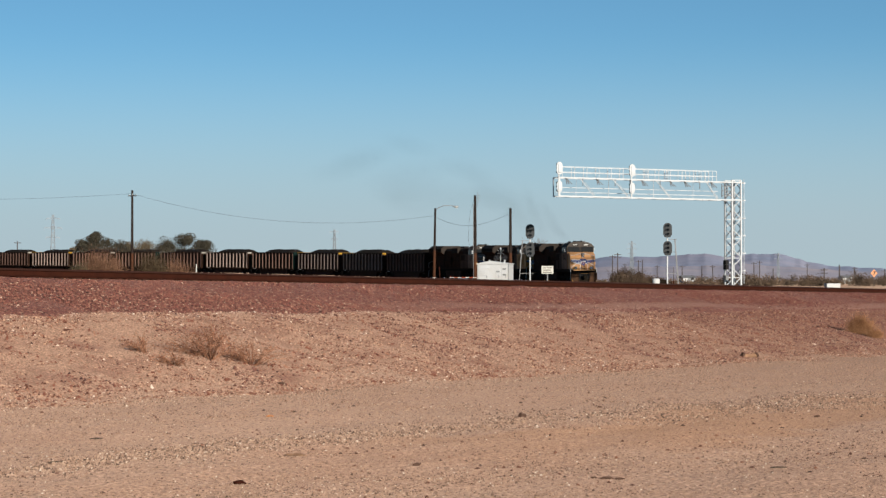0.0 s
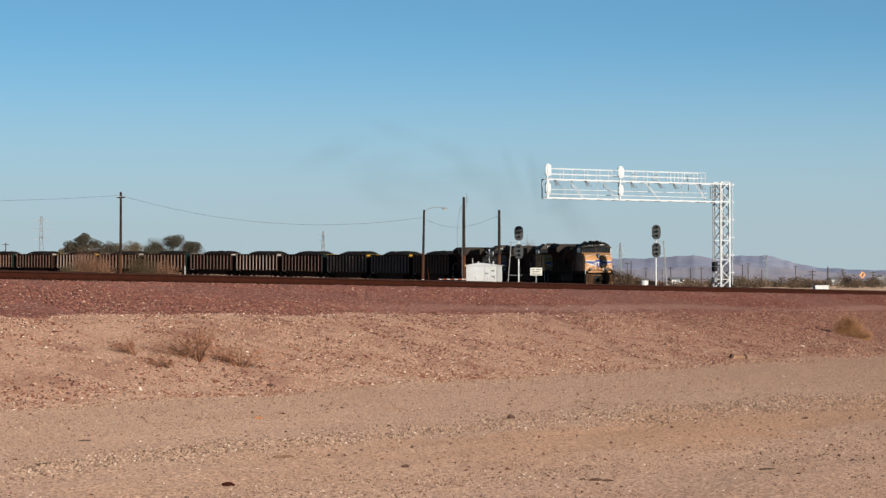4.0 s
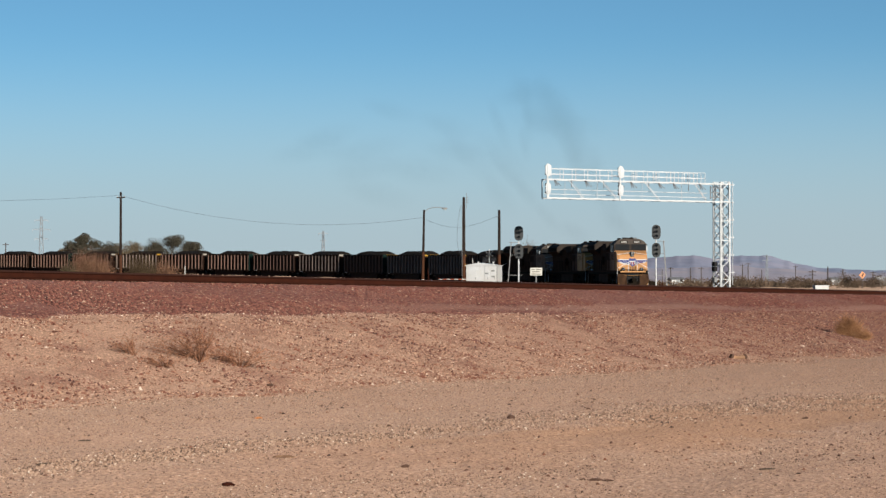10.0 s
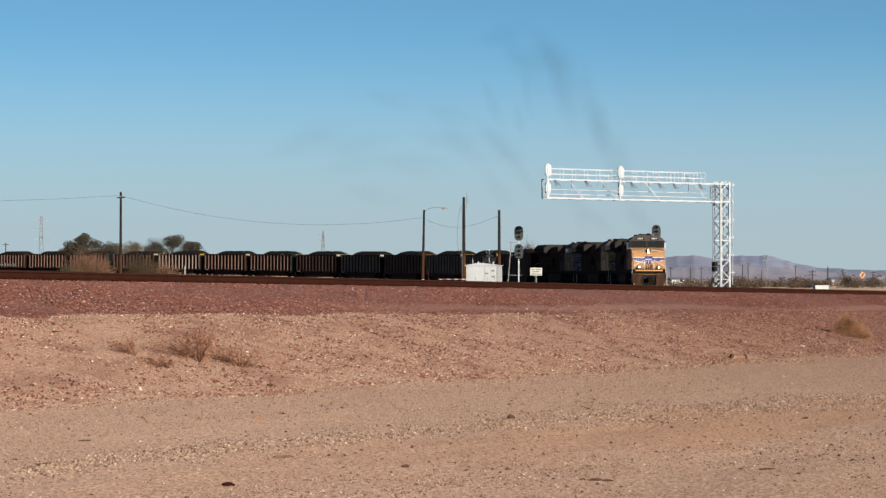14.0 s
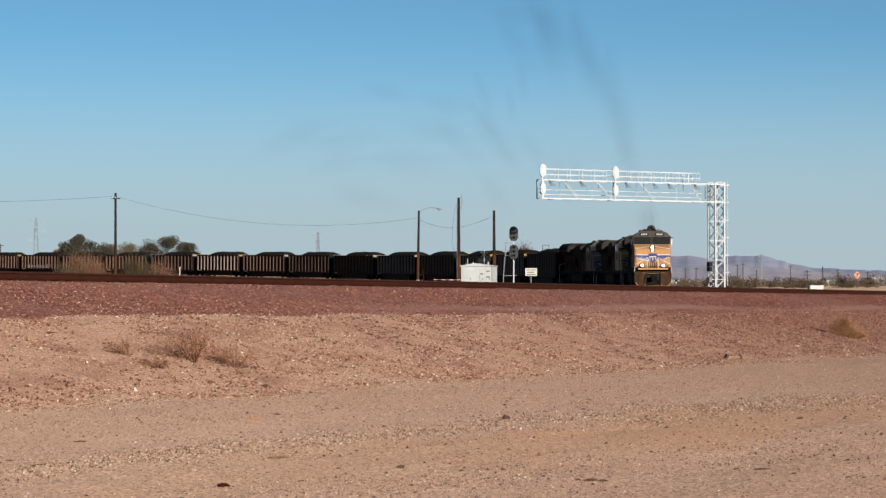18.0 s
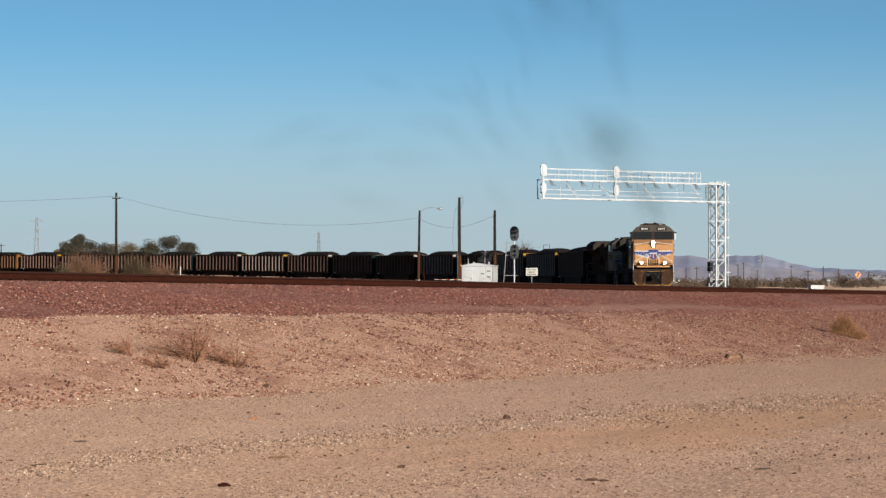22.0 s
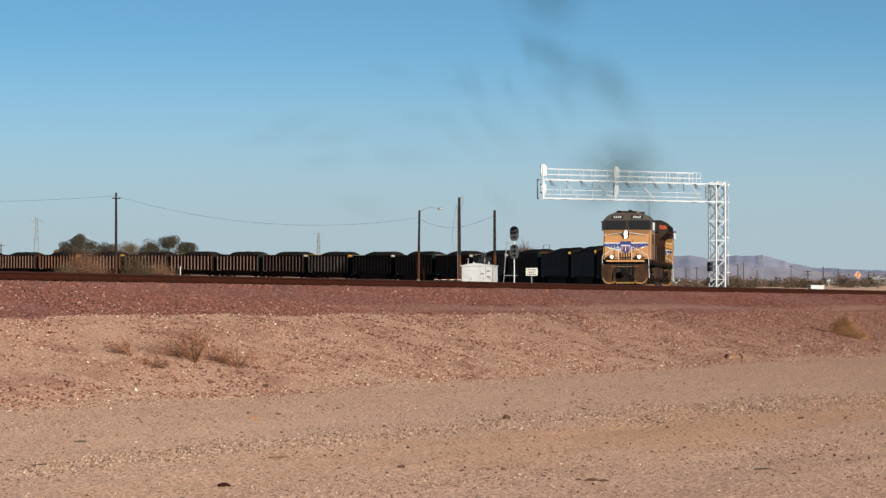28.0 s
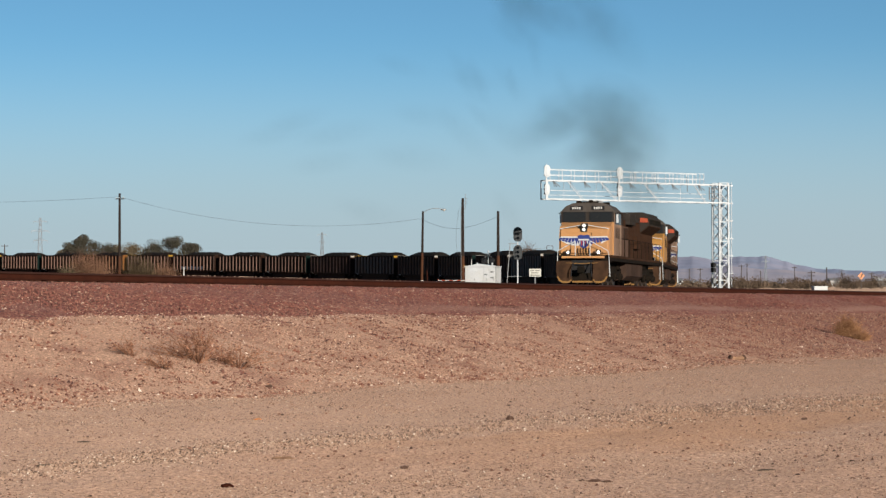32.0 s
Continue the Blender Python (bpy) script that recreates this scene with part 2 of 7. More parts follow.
def lattice(x, y, cell, seed):
    """Smooth value noise, -1 to 1, with cells of that many metres."""
    x, y = x / cell + 1000.0, y / cell + 1000.0
    i, j = np.floor(x), np.floor(y)
    f, g = x - i, y - j
    f, g = f * f * (3 - 2 * f), g * g * (3 - 2 * g)

    def corner(a, b):
        v = np.sin(a * 127.1 + b * 311.7 + seed * 74.7) * 43758.5453
        return 2 * (v - np.floor(v)) - 1
    low = corner(i, j) * (1 - f) + corner(i + 1, j) * f
    high = corner(i, j + 1) * (1 - f) + corner(i + 1, j + 1) * f
    return low * (1 - g) + high * g


def relief(x, y, u, p):
    """Ruts, lumps and washed-out runnels of the near ground."""
    bank = smooth_step(p, 21.0, 23.5) * (1 - smooth_step(p, 28.0, 29.0))
    z = lattice(x, y, 0.9, 1) * (0.014 + 0.030 * bank) + lattice(x, y, 0.34, 2) * (0.006 + 0.022 * bank) + lattice(x, y, 0.15, 3) * (0.003 + 0.013 * bank)
    run = lattice(u - 0.9 * p, p * 0.5, 0.9, 4) + 0.6 * lattice(u - 0.6 * p, p * 0.6, 0.4, 5)
    return z - 0.045 * bank * np.maximum(run, 0) + 0.012 * (1 - bank) * lattice(u * 0.12, p, 0.5, 6)


def height(x, y):
    """Ground level."""
    x, y = np.asarray(x, float), np.asarray(y, float)
    u, p = along(x, y)
    wob = 0.35 * np.sin(u * 0.21) + 0.2 * np.sin(u * 0.53 + 1)
    near = np.interp(p + wob * smooth_step(p, 20, 23) * (1 - smooth_step(p, 27.3, 28.6)), (-400, 21.8, 22.6, 23.8, 27.6, 28.6, 29.8, 44, 50), (-1.6, -1.6, -1.5, -1.28, -0.46, -0.30, -0.28, -0.28, -0.9))
    near = near + bumps(x, y) - fall(u) + np.where((p < 30) & (y > 0) & (y < 150), relief(x, y, u, p), 0)
    far = np.full_like(near, -0.62) + 0.35 * np.sin(x * 0.021) * np.sin(y * 0.013) * smooth_step(y, 300, 700)
    best = np.full(near.shape, 1e9)
    level = np.zeros(near.shape)
    for i in range(0, len(ST), 4):
        d = (x - TX[i]) ** 2 + (y - TY[i]) ** 2
        hit = d < best
        best, level = np.where(hit, d, best), np.where(hit, TZ[i] - EYE - 0.5, level)
    best = np.sqrt(best)
    # to the left the plain climbs with the line
    left = smooth_step(-x / np.maximum(y, 1), -0.03, 0.05) * (y > 60)
    far = far + (level - far) * np.maximum(1 - smooth_step(best, 6, 70), left)
    w = smooth_step(p, 44, 52)
    w = np.where(p > 44, w, 0)
    return EYE + near * (1 - w) + far * w


def ground_z(x, y):
    return float(height(np.array([x]), np.array([y]))[0])


# ---- ground, ballast and gravel ----
def earth_material():
    m = bpy.data.materials.new("desert_ground")
    m.use_nodes = True
    nt = m.node_tree
    link = nt.links.new
    shader = nt.nodes["Principled BSDF"]
    shader.inputs["Roughness"].default_value = 0.95
    shader.inputs["Diffuse Roughness"].default_value = 1.0
    shader.inputs["Specular IOR Level"].default_value = 0.1
    where = nt.nodes.new("ShaderNodeNewGeometry").outputs["Position"]

    def texture(kind, s, detail=5.0, stretch=None):
        n = nt.nodes.new(kind)
        n.inputs["Scale"].default_value = s
        src = where
        if stretch:
            v = nt.nodes.new("ShaderNodeMapping")
            v.inputs["Rotation"].default_value = (0, 0, MAIN)
            v.inputs["Scale"].default_value = stretch
            link(where, v.inputs["Vector"])
            src = v.outputs["Vector"]
        link(src, n.inputs["Vector"])
        if kind == "ShaderNodeTexNoise":
            n.inputs["Detail"].default_value = detail
            return n.outputs["Fac"]
        return n.outputs["Color"]

    def ramp(fac, lo, hi, a=0.0, b=1.0):
        r = nt.nodes.new("ShaderNodeMapRange")
        r.inputs["From Min"].default_value, r.inputs["From Max"].default_value = lo, hi
        r.inputs["To Min"].default_value, r.inputs["To Max"].default_value = a, b
        link(fac, r.inputs["Value"])
        return r.outputs["Result"]

    def mix(fac, a, b):
        x = nt.nodes.new("ShaderNodeMix")
        x.data_type = "RGBA"
        link(fac, x.inputs[0])
        for slot, v in ((6, a), (7, b)):
            if isinstance(v, tuple):
                x.inputs[slot].default_value = (*v, 1)
            else:
                link(v, x.inputs[slot])
        return x.outputs[2]

    # distance across the line
    dot = nt.nodes.new("ShaderNodeVectorMath")
    dot.operation = "DOT_PRODUCT"
    link(where, dot.inputs[0])
    dot.inputs[1].default_value = (-CU, SU, 0)
    wander = nt.nodes.new("ShaderNodeMath")
    wander.operation = "ADD"
    link(dot.outputs["Value"], wander.inputs[0])
    link(ramp(texture("ShaderNodeTexNoise", 0.45, 7.0), 0.3, 0.7, -1.8, 1.8), wander.inputs[1])
    across = wander.outputs[0]
    sand, pale, gravel, rusty, slope, slope_dark = (0.241, 0.148, 0.105), (0.258, 0.166, 0.121), (0.232, 0.151, 0.110), (0.248, 0.141, 0.086), (0.206, 0.124, 0.087), (0.108, 0.049, 0.036)
    tone = mix(ramp(texture("ShaderNodeTexNoise", 0.5, 6.0), 0.38, 0.65), sand, pale)
    band = nt.nodes.new("ShaderNodeValToRGB")
    band.color_ramp.elements[0].position, band.color_ramp.elements[0].color = 0.0, (0.1, 0, 0, 1)
    band.color_ramp.elements[1].position, band.color_ramp.elements[1].color = 1.0, (0, 0, 0, 1)
    for pos, v in ((0.28, 0.3), (0.32, 0.1), (0.41, 0.1), (0.455, 0.9), (0.50, 0.8), (0.54, 0.3), (0.64, 0.5), (0.69, 0.9), (0.73, 0.3)):
        e = band.color_ramp.elements.new(pos)
        e.color = (v, v, v, 1)
    link(ramp(across, 0, 30), band.inputs["Fac"])
    tone = mix(band.outputs["Color"], tone, gravel)
    patch = nt.nodes.new("ShaderNodeMath")
    patch.operation = "MULTIPLY"
    link(ramp(across, 8.6, 10.0), patch.inputs[0])
    link(ramp(across, 13.0, 11.8), patch.inputs[1])
    smear = nt.nodes.new("ShaderNodeMath")
    smear.operation = "MULTIPLY"
    lie = nt.nodes.new("ShaderNodeVectorMath")
    lie.operation = "DOT_PRODUCT"
    link(where, lie.inputs[0])
    lie.inputs[1].default_value = (SU, CU, 0)
    link(patch.outputs[0], smear.inputs[0])
    link(ramp(lie.outputs["Value"], 19, 25, 0.1, 0.75), smear.inputs[1])
    tone = mix(smear.outputs[0], tone, rusty)
    # farther along the road the gravel is darker
    tone = mix(ramp(lie.outputs["Value"], 22, 60, 0.0, 0.6), tone, (0.160, 0.096, 0.067))
    bank = mix(ramp(texture("ShaderNodeTexNoise", 0.9, 9.0), 0.48, 0.72, 0.0, 0.7), slope, slope_dark)
    # the bank grows stonier and redder further along the line
    far = nt.nodes.new("ShaderNodeVectorMath")
    far.operation = "DOT_PRODUCT"
    link(where, far.inputs[0])
    far.inputs[1].default_value = (SU, CU, 0)
    bank = mix(ramp(far.outputs["Value"], 48, 78, 0.0, 0.85), bank, slope_dark)
    crest = nt.nodes.new("ShaderNodeMath")
    crest.operation = "MULTIPLY"
    link(ramp(far.outputs["Value"], 60, 74, 0.0, 0.7), crest.inputs[0])
    link(ramp(across, 26.0, 28.2), crest.inputs[1])
    bank = mix(crest.outputs[0], bank, slope_dark)
    tone = mix(ramp(across, 20.6, 24.0), tone, bank)
    tone = mix(ramp(across, 44, 50), tone, mix(ramp(texture("ShaderNodeTexNoise", 0.05, 6.0), 0.4, 0.62), (0.27, 0.18, 0.125), (0.20, 0.135, 0.095)))
    # single grains and pebbles
    grain = nt.nodes.new("ShaderNodeHueSaturation")
    rgb = nt.nodes.new("ShaderNodeSeparateColor")
    link(texture("ShaderNodeTexVoronoi", 55.0), rgb.inputs["Color"])
    link(ramp(rgb.outputs[0], 0, 1, 0.62, 1.03), grain.inputs["Value"])
    link(tone, grain.inputs["Color"])
    grit = nt.nodes.new("ShaderNodeHueSaturation")
    link(ramp(texture("ShaderNodeTexNoise", 24.0, 9.0), 0.36, 0.64, 0.62, 1.32), grit.inputs["Value"])
    link(grain.outputs["Color"], grit.inputs["Color"])
    grain = grit
    tone = mix(ramp(texture("ShaderNodeTexNoise", 9.0, 6.0), 0.52, 0.78, 0, 0.35), grain.outputs["Color"], (0.12, 0.071, 0.052))
    link(tone, shader.inputs["Base Color"])
    b = nt.nodes.new("ShaderNodeBump")
    b.inputs["Strength"].default_value, b.inputs["Distance"].default_value = 0.7, 0.06
    link(texture("ShaderNodeTexNoise", 14.0, 8.0), b.inputs["Height"])
    link(b.outputs["Normal"], shader.inputs["Normal"])
    return m


def make_ground():
    bearing = np.concatenate([np.arange(-180, -14, 8.0), np.arange(-14, 14.01, 0.1), np.arange(18, 179, 8.0), [180.0]])
    rings = [1.0, 2.0, 3.2, 4.6, 6.2, 8.0, 10.2, 12.4]
    while rings[-1] < 135:
        rings.append(rings[-1] * 1.0062)
    while rings[-1] < 4900:
        rings.append(rings[-1] * 1.035)
    a, r = np.meshgrid(np.radians(bearing), np.array(rings))
    x, y = r * np.sin(a), r * np.cos(a)
    z = height(x, y)
    nb = len(bearing)
    verts = np.stack([x, y, z], -1).reshape(-1, 3)
    faces = [(i * nb + j, i * nb + j + 1, (i + 1) * nb + j + 1, (i + 1) * nb + j) for i in range(len(rings) - 1) for j in range(nb - 1)]
    verts = np.concatenate([verts, [[0.0, 0.0, float(height(0.0, 0.0))]]])
    faces += [(len(verts) - 1, j + 1, j) for j in range(nb - 1)]
    ground = raw("ground", verts, faces, earth_material(), True)
    tagged(ground, "dry tan desert ground of sand and gravel", "ground", kind="structure")


# a low angular stone: a ring in the ground and a short ridge on top
STONE = ((0.5, 0.05, -0.2), (0.08, 0.46, -0.2), (-0.5, -0.06, -0.2), (-0.05, -0.48, -0.2), (0.17, 0.04, 0.42), (-0.16, -0.02, 0.36))
STONE_FACES = ((0, 1, 4), (1, 5, 4), (1, 2, 5), (2, 3, 5), (3, 4, 5), (3, 0, 4))


def stones(name, x, y, z, size, mat, label, seed, flat=1.0):
    """Many small angular stones in one mesh."""
    rng = np.random.default_rng(seed)
    n = len(x)
    base = np.array(STONE)
    shape = base[None] * (0.7 + 0.6 * rng.random((n, 6, 3)))
    shape *= size[:, None, None] * np.stack([0.8 + 0.8 * rng.random(n), 0.7 + 0.5 * rng.random(n), flat * (0.45 + 0.6 * rng.random(n))], -1)[:, None, :]
    turn = rng.random(n) * 6.28
    c, s = np.cos(turn), np.sin(turn)
    vx = shape[..., 0] * c[:, None] - shape[..., 1] * s[:, None] + x[:, None]
    vy = shape[..., 0] * s[:, None] + shape[..., 1] * c[:, None] + y[:, None]
    vz = shape[..., 2] + z[:, None]
    verts = np.stack([vx, vy, vz], -1).reshape(-1, 3)
    faces = (np.array(STONE_FACES)[None] + 6 * np.arange(n)[:, None, None]).reshape(-1, 3)
    me = bpy.data.meshes.new(name)
    me.vertices.add(len(verts))
    me.vertices.foreach_set("co", verts.ravel())
    me.loops.add(faces.size)
    me.loops.foreach_set("vertex_index", faces.ravel().astype(np.int32))
    me.polygons.add(len(faces))
    me.polygons.foreach_set("loop_start", np.arange(0, faces.size, 3, dtype=np.int32))
    me.update(calc_edges=True)
    me.validate()
    me.materials.append(mat)
    return tagged(new(name, me), label, "gravel", kind="stuff")


def pebble_material(name, tones, rough=0.9, redder=None):
    """Stones of mixed tones; redder: the stretch along the line over which the tones darken towards red."""
    m = bpy.data.materials.new(name)
    m.use_nodes = True
    nt = m.node_tree
    s = nt.nodes["Principled BSDF"]
    s.inputs["Roughness"].default_value = rough
    s.inputs["Diffuse Roughness"].default_value = 1.0
    s.inputs["Specular IOR Level"].default_value = 0.2
    rnd = nt.nodes.new("ShaderNodeNewGeometry").outputs["Random Per Island"]
    ramp = nt.nodes.new("ShaderNodeValToRGB")
    ramp.color_ramp.interpolation = "CONSTANT"
    for i, (pos, colour) in enumerate(tones):
        e = ramp.color_ramp.elements[i] if i < 2 else ramp.color_ramp.elements.new(pos)
        e.position, e.color = pos, (*colour, 1)
    nt.links.new(rnd, ramp.inputs["Fac"])
    nt.links.new(ramp.outputs["Color"], s.inputs["Base Color"])
    # the dimmer look farther along the line is put into the stone colour
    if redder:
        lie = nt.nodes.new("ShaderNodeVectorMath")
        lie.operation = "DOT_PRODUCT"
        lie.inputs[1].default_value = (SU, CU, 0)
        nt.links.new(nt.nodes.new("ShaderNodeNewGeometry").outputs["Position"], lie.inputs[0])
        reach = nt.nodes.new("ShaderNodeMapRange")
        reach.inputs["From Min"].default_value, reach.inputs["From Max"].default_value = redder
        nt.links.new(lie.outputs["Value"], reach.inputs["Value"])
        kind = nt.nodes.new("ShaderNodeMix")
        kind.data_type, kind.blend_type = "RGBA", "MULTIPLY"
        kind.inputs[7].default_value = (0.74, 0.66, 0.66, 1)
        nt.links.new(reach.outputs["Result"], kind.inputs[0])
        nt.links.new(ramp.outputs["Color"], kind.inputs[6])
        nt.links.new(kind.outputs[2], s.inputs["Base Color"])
    return m


SAND_TONES = ((0.0, (0.200, 0.126, 0.086)), (0.25, (0.140, 0.085, 0.058)), (0.42, (0.088, 0.053, 0.037)), (0.56, (0.25, 0.168, 0.122)), (0.78, (0.050, 0.030, 0.021)), (0.955, (0.36, 0.29, 0.23)))
BANK_TONES = ((0.0, (0.180, 0.100, 0.068)), (0.24, (0.112, 0.047, 0.030)), (0.46, (0.084, 0.033, 0.021)), (0.66, (0.26, 0.158, 0.106)), (0.86, (0.052, 0.020, 0.013)), (0.958, (0.38, 0.30, 0.24)))
RED_TONES = ((0.0, (0.100, 0.036, 0.0270)), (0.3, (0.124, 0.048, 0.0342)), (0.55, (0.074, 0.026, 0.0198)), (0.74, (0.146, 0.067, 0.0468)), (0.90, (0.044, 0.018, 0.0135)), (0.968, (0.24, 0.158, 0.1152)))
PEBBLES = pebble_material("desert_pebbles", SAND_TONES)
GRIT = pebble_material("desert_grit", ((0.0, (0.200, 0.120, 0.080)), (0.28, (0.140, 0.080, 0.053)), (0.46, (0.094, 0.051, 0.034)), (0.60, (0.24, 0.150, 0.102)), (0.84, (0.055, 0.029, 0.020)), (0.972, (0.36, 0.29, 0.23))))
BANK_ROCKS = pebble_material("bank_rocks", BANK_TONES, redder=(48, 80))
RED_ROCKS = pebble_material("red_bank_rocks", ((0.0, (0.105, 0.046, 0.033)), (0.28, (0.066, 0.027, 0.020)), (0.55, (0.140, 0.070, 0.050)), (0.76, (0.034, 0.015, 0.012)), (0.96, (0.25, 0.17, 0.13))))
FOOT_ROCKS = pebble_material("pale_foot_stones", ((0.0, (0.190, 0.112, 0.083)), (0.3, (0.120, 0.058, 0.044)), (0.55, (0.26, 0.175, 0.135)), (0.74, (0.050, 0.022, 0.018)), (0.95, (0.36, 0.30, 0.25))))
DARK_CHIPS = pebble_material("dark_stone_chips", ((0.0, (0.050, 0.022, 0.014)), (0.35, (0.028, 0.014, 0.009)), (0.6, (0.070, 0.031, 0.019)), (0.85, (0.105, 0.043, 0.025))))
ROW_DARK = pebble_material("dark_windrow_stone", ((0.0, (0.095, 0.056, 0.040)), (0.35, (0.050, 0.030, 0.022)), (0.6, (0.13, 0.080, 0.058)), (0.9, (0.27, 0.19, 0.14))))
BANK_DARK = pebble_material("dark_bank_stone", ((0.0, (0.088, 0.031, 0.019)), (0.35, (0.050, 0.018, 0.011)), (0.6, (0.118, 0.046, 0.028)), (0.85, (0.16, 0.078, 0.050))))
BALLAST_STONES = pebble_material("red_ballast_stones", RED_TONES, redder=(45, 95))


def rubble_material(name, tones, scale):
    """Crushed stone: every cell of a Voronoi pattern takes one of the tones, with relief."""
    m = pebble_material(name, tones, 0.95)
    nt = m.node_tree
    where = nt.nodes.new("ShaderNodeNewGeometry").outputs["Position"]
    cells = nt.nodes.new("ShaderNodeTexVoronoi")
    cells.inputs["Scale"].default_value = scale
    pick = nt.nodes.new("ShaderNodeSeparateColor")
    nt.links.new(where, cells.inputs["Vector"])
    nt.links.new(cells.outputs["Color"], pick.inputs["Color"])
    ramp = [n for n in nt.nodes if n.type == "VALTORGB"][0]
    nt.links.new(pick.outputs[0], ramp.inputs["Fac"])
    stain = nt.nodes.new("ShaderNodeTexNoise")
    stain.inputs["Scale"].default_value, stain.inputs["Detail"].default_value = 0.6, 6.0
    nt.links.new(where, stain.inputs["Vector"])
    fade = nt.nodes.new("ShaderNodeMapRange")
    fade.inputs["From Min"].default_value, fade.inputs["From Max"].default_value = 0.48, 0.72
    fade.inputs["To Max"].default_value = 0.55
    nt.links.new(stain.outputs["Fac"], fade.inputs["Value"])
    dust = nt.nodes.new("ShaderNodeMix")
    dust.data_type = "RGBA"
    nt.links.new(fade.outputs["Result"], dust.inputs[0])
    nt.links.new(ramp.outputs["Color"], dust.inputs[6])
    dust.inputs[7].default_value = (0.128, 0.056, 0.043, 1)
    shader = nt.nodes["Principled BSDF"]
    # a sandy footpath worn along the foot of the ballast
    reach = []
    for axis, lo, hi in (((-CU, SU, 0), 29.0, 29.9), ((SU, CU, 0), 42.0, 62.0)):
        dot = nt.nodes.new("ShaderNodeVectorMath")
        dot.operation = "DOT_PRODUCT"
        dot.inputs[1].default_value = axis
        nt.links.new(where, dot.inputs[0])
        r = nt.nodes.new("ShaderNodeMapRange")
        r.inputs["From Min"].default_value, r.inputs["From Max"].default_value = lo, hi
        nt.links.new(dot.outputs["Value"], r.inputs["Value"])
        reach.append(r.outputs["Result"])
    hump = nt.nodes.new("ShaderNodeValToRGB")
    hump.color_ramp.elements[0].color, hump.color_ramp.elements[1].color = (0, 0, 0, 1), (0, 0, 0, 1)
    for pos in (0.3, 0.65):
        hump.color_ramp.elements.new(pos).color = (0.85, 0.85, 0.85, 1)
    nt.links.new(reach[0], hump.inputs["Fac"])
    both = nt.nodes.new("ShaderNodeMath")
    both.operation = "MULTIPLY"
    nt.links.new(hump.outputs["Color"], both.inputs[0])
    nt.links.new(reach[1], both.inputs[1])
    trod = nt.nodes.new("ShaderNodeMix")
    trod.data_type = "RGBA"
    nt.links.new(both.outputs[0], trod.inputs[0])
    nt.links.new(dust.outputs[2], trod.inputs[6])
    trod.inputs[7].default_value = (0.146, 0.076, 0.057, 1)
    nt.links.new(trod.outputs[2], shader.inputs["Base Color"])
    relief = nt.nodes.new("ShaderNodeBump")
    relief.inputs["Strength"].default_value, relief.inputs["Distance"].default_value = 1.0, 0.06
    nt.links.new(cells.outputs["Distance"], relief.inputs["Height"])
    nt.links.new(relief.outputs["Normal"], shader.inputs["Normal"])
    return m


BALLAST = rubble_material("red_ballast", RED_TONES, 18.0)


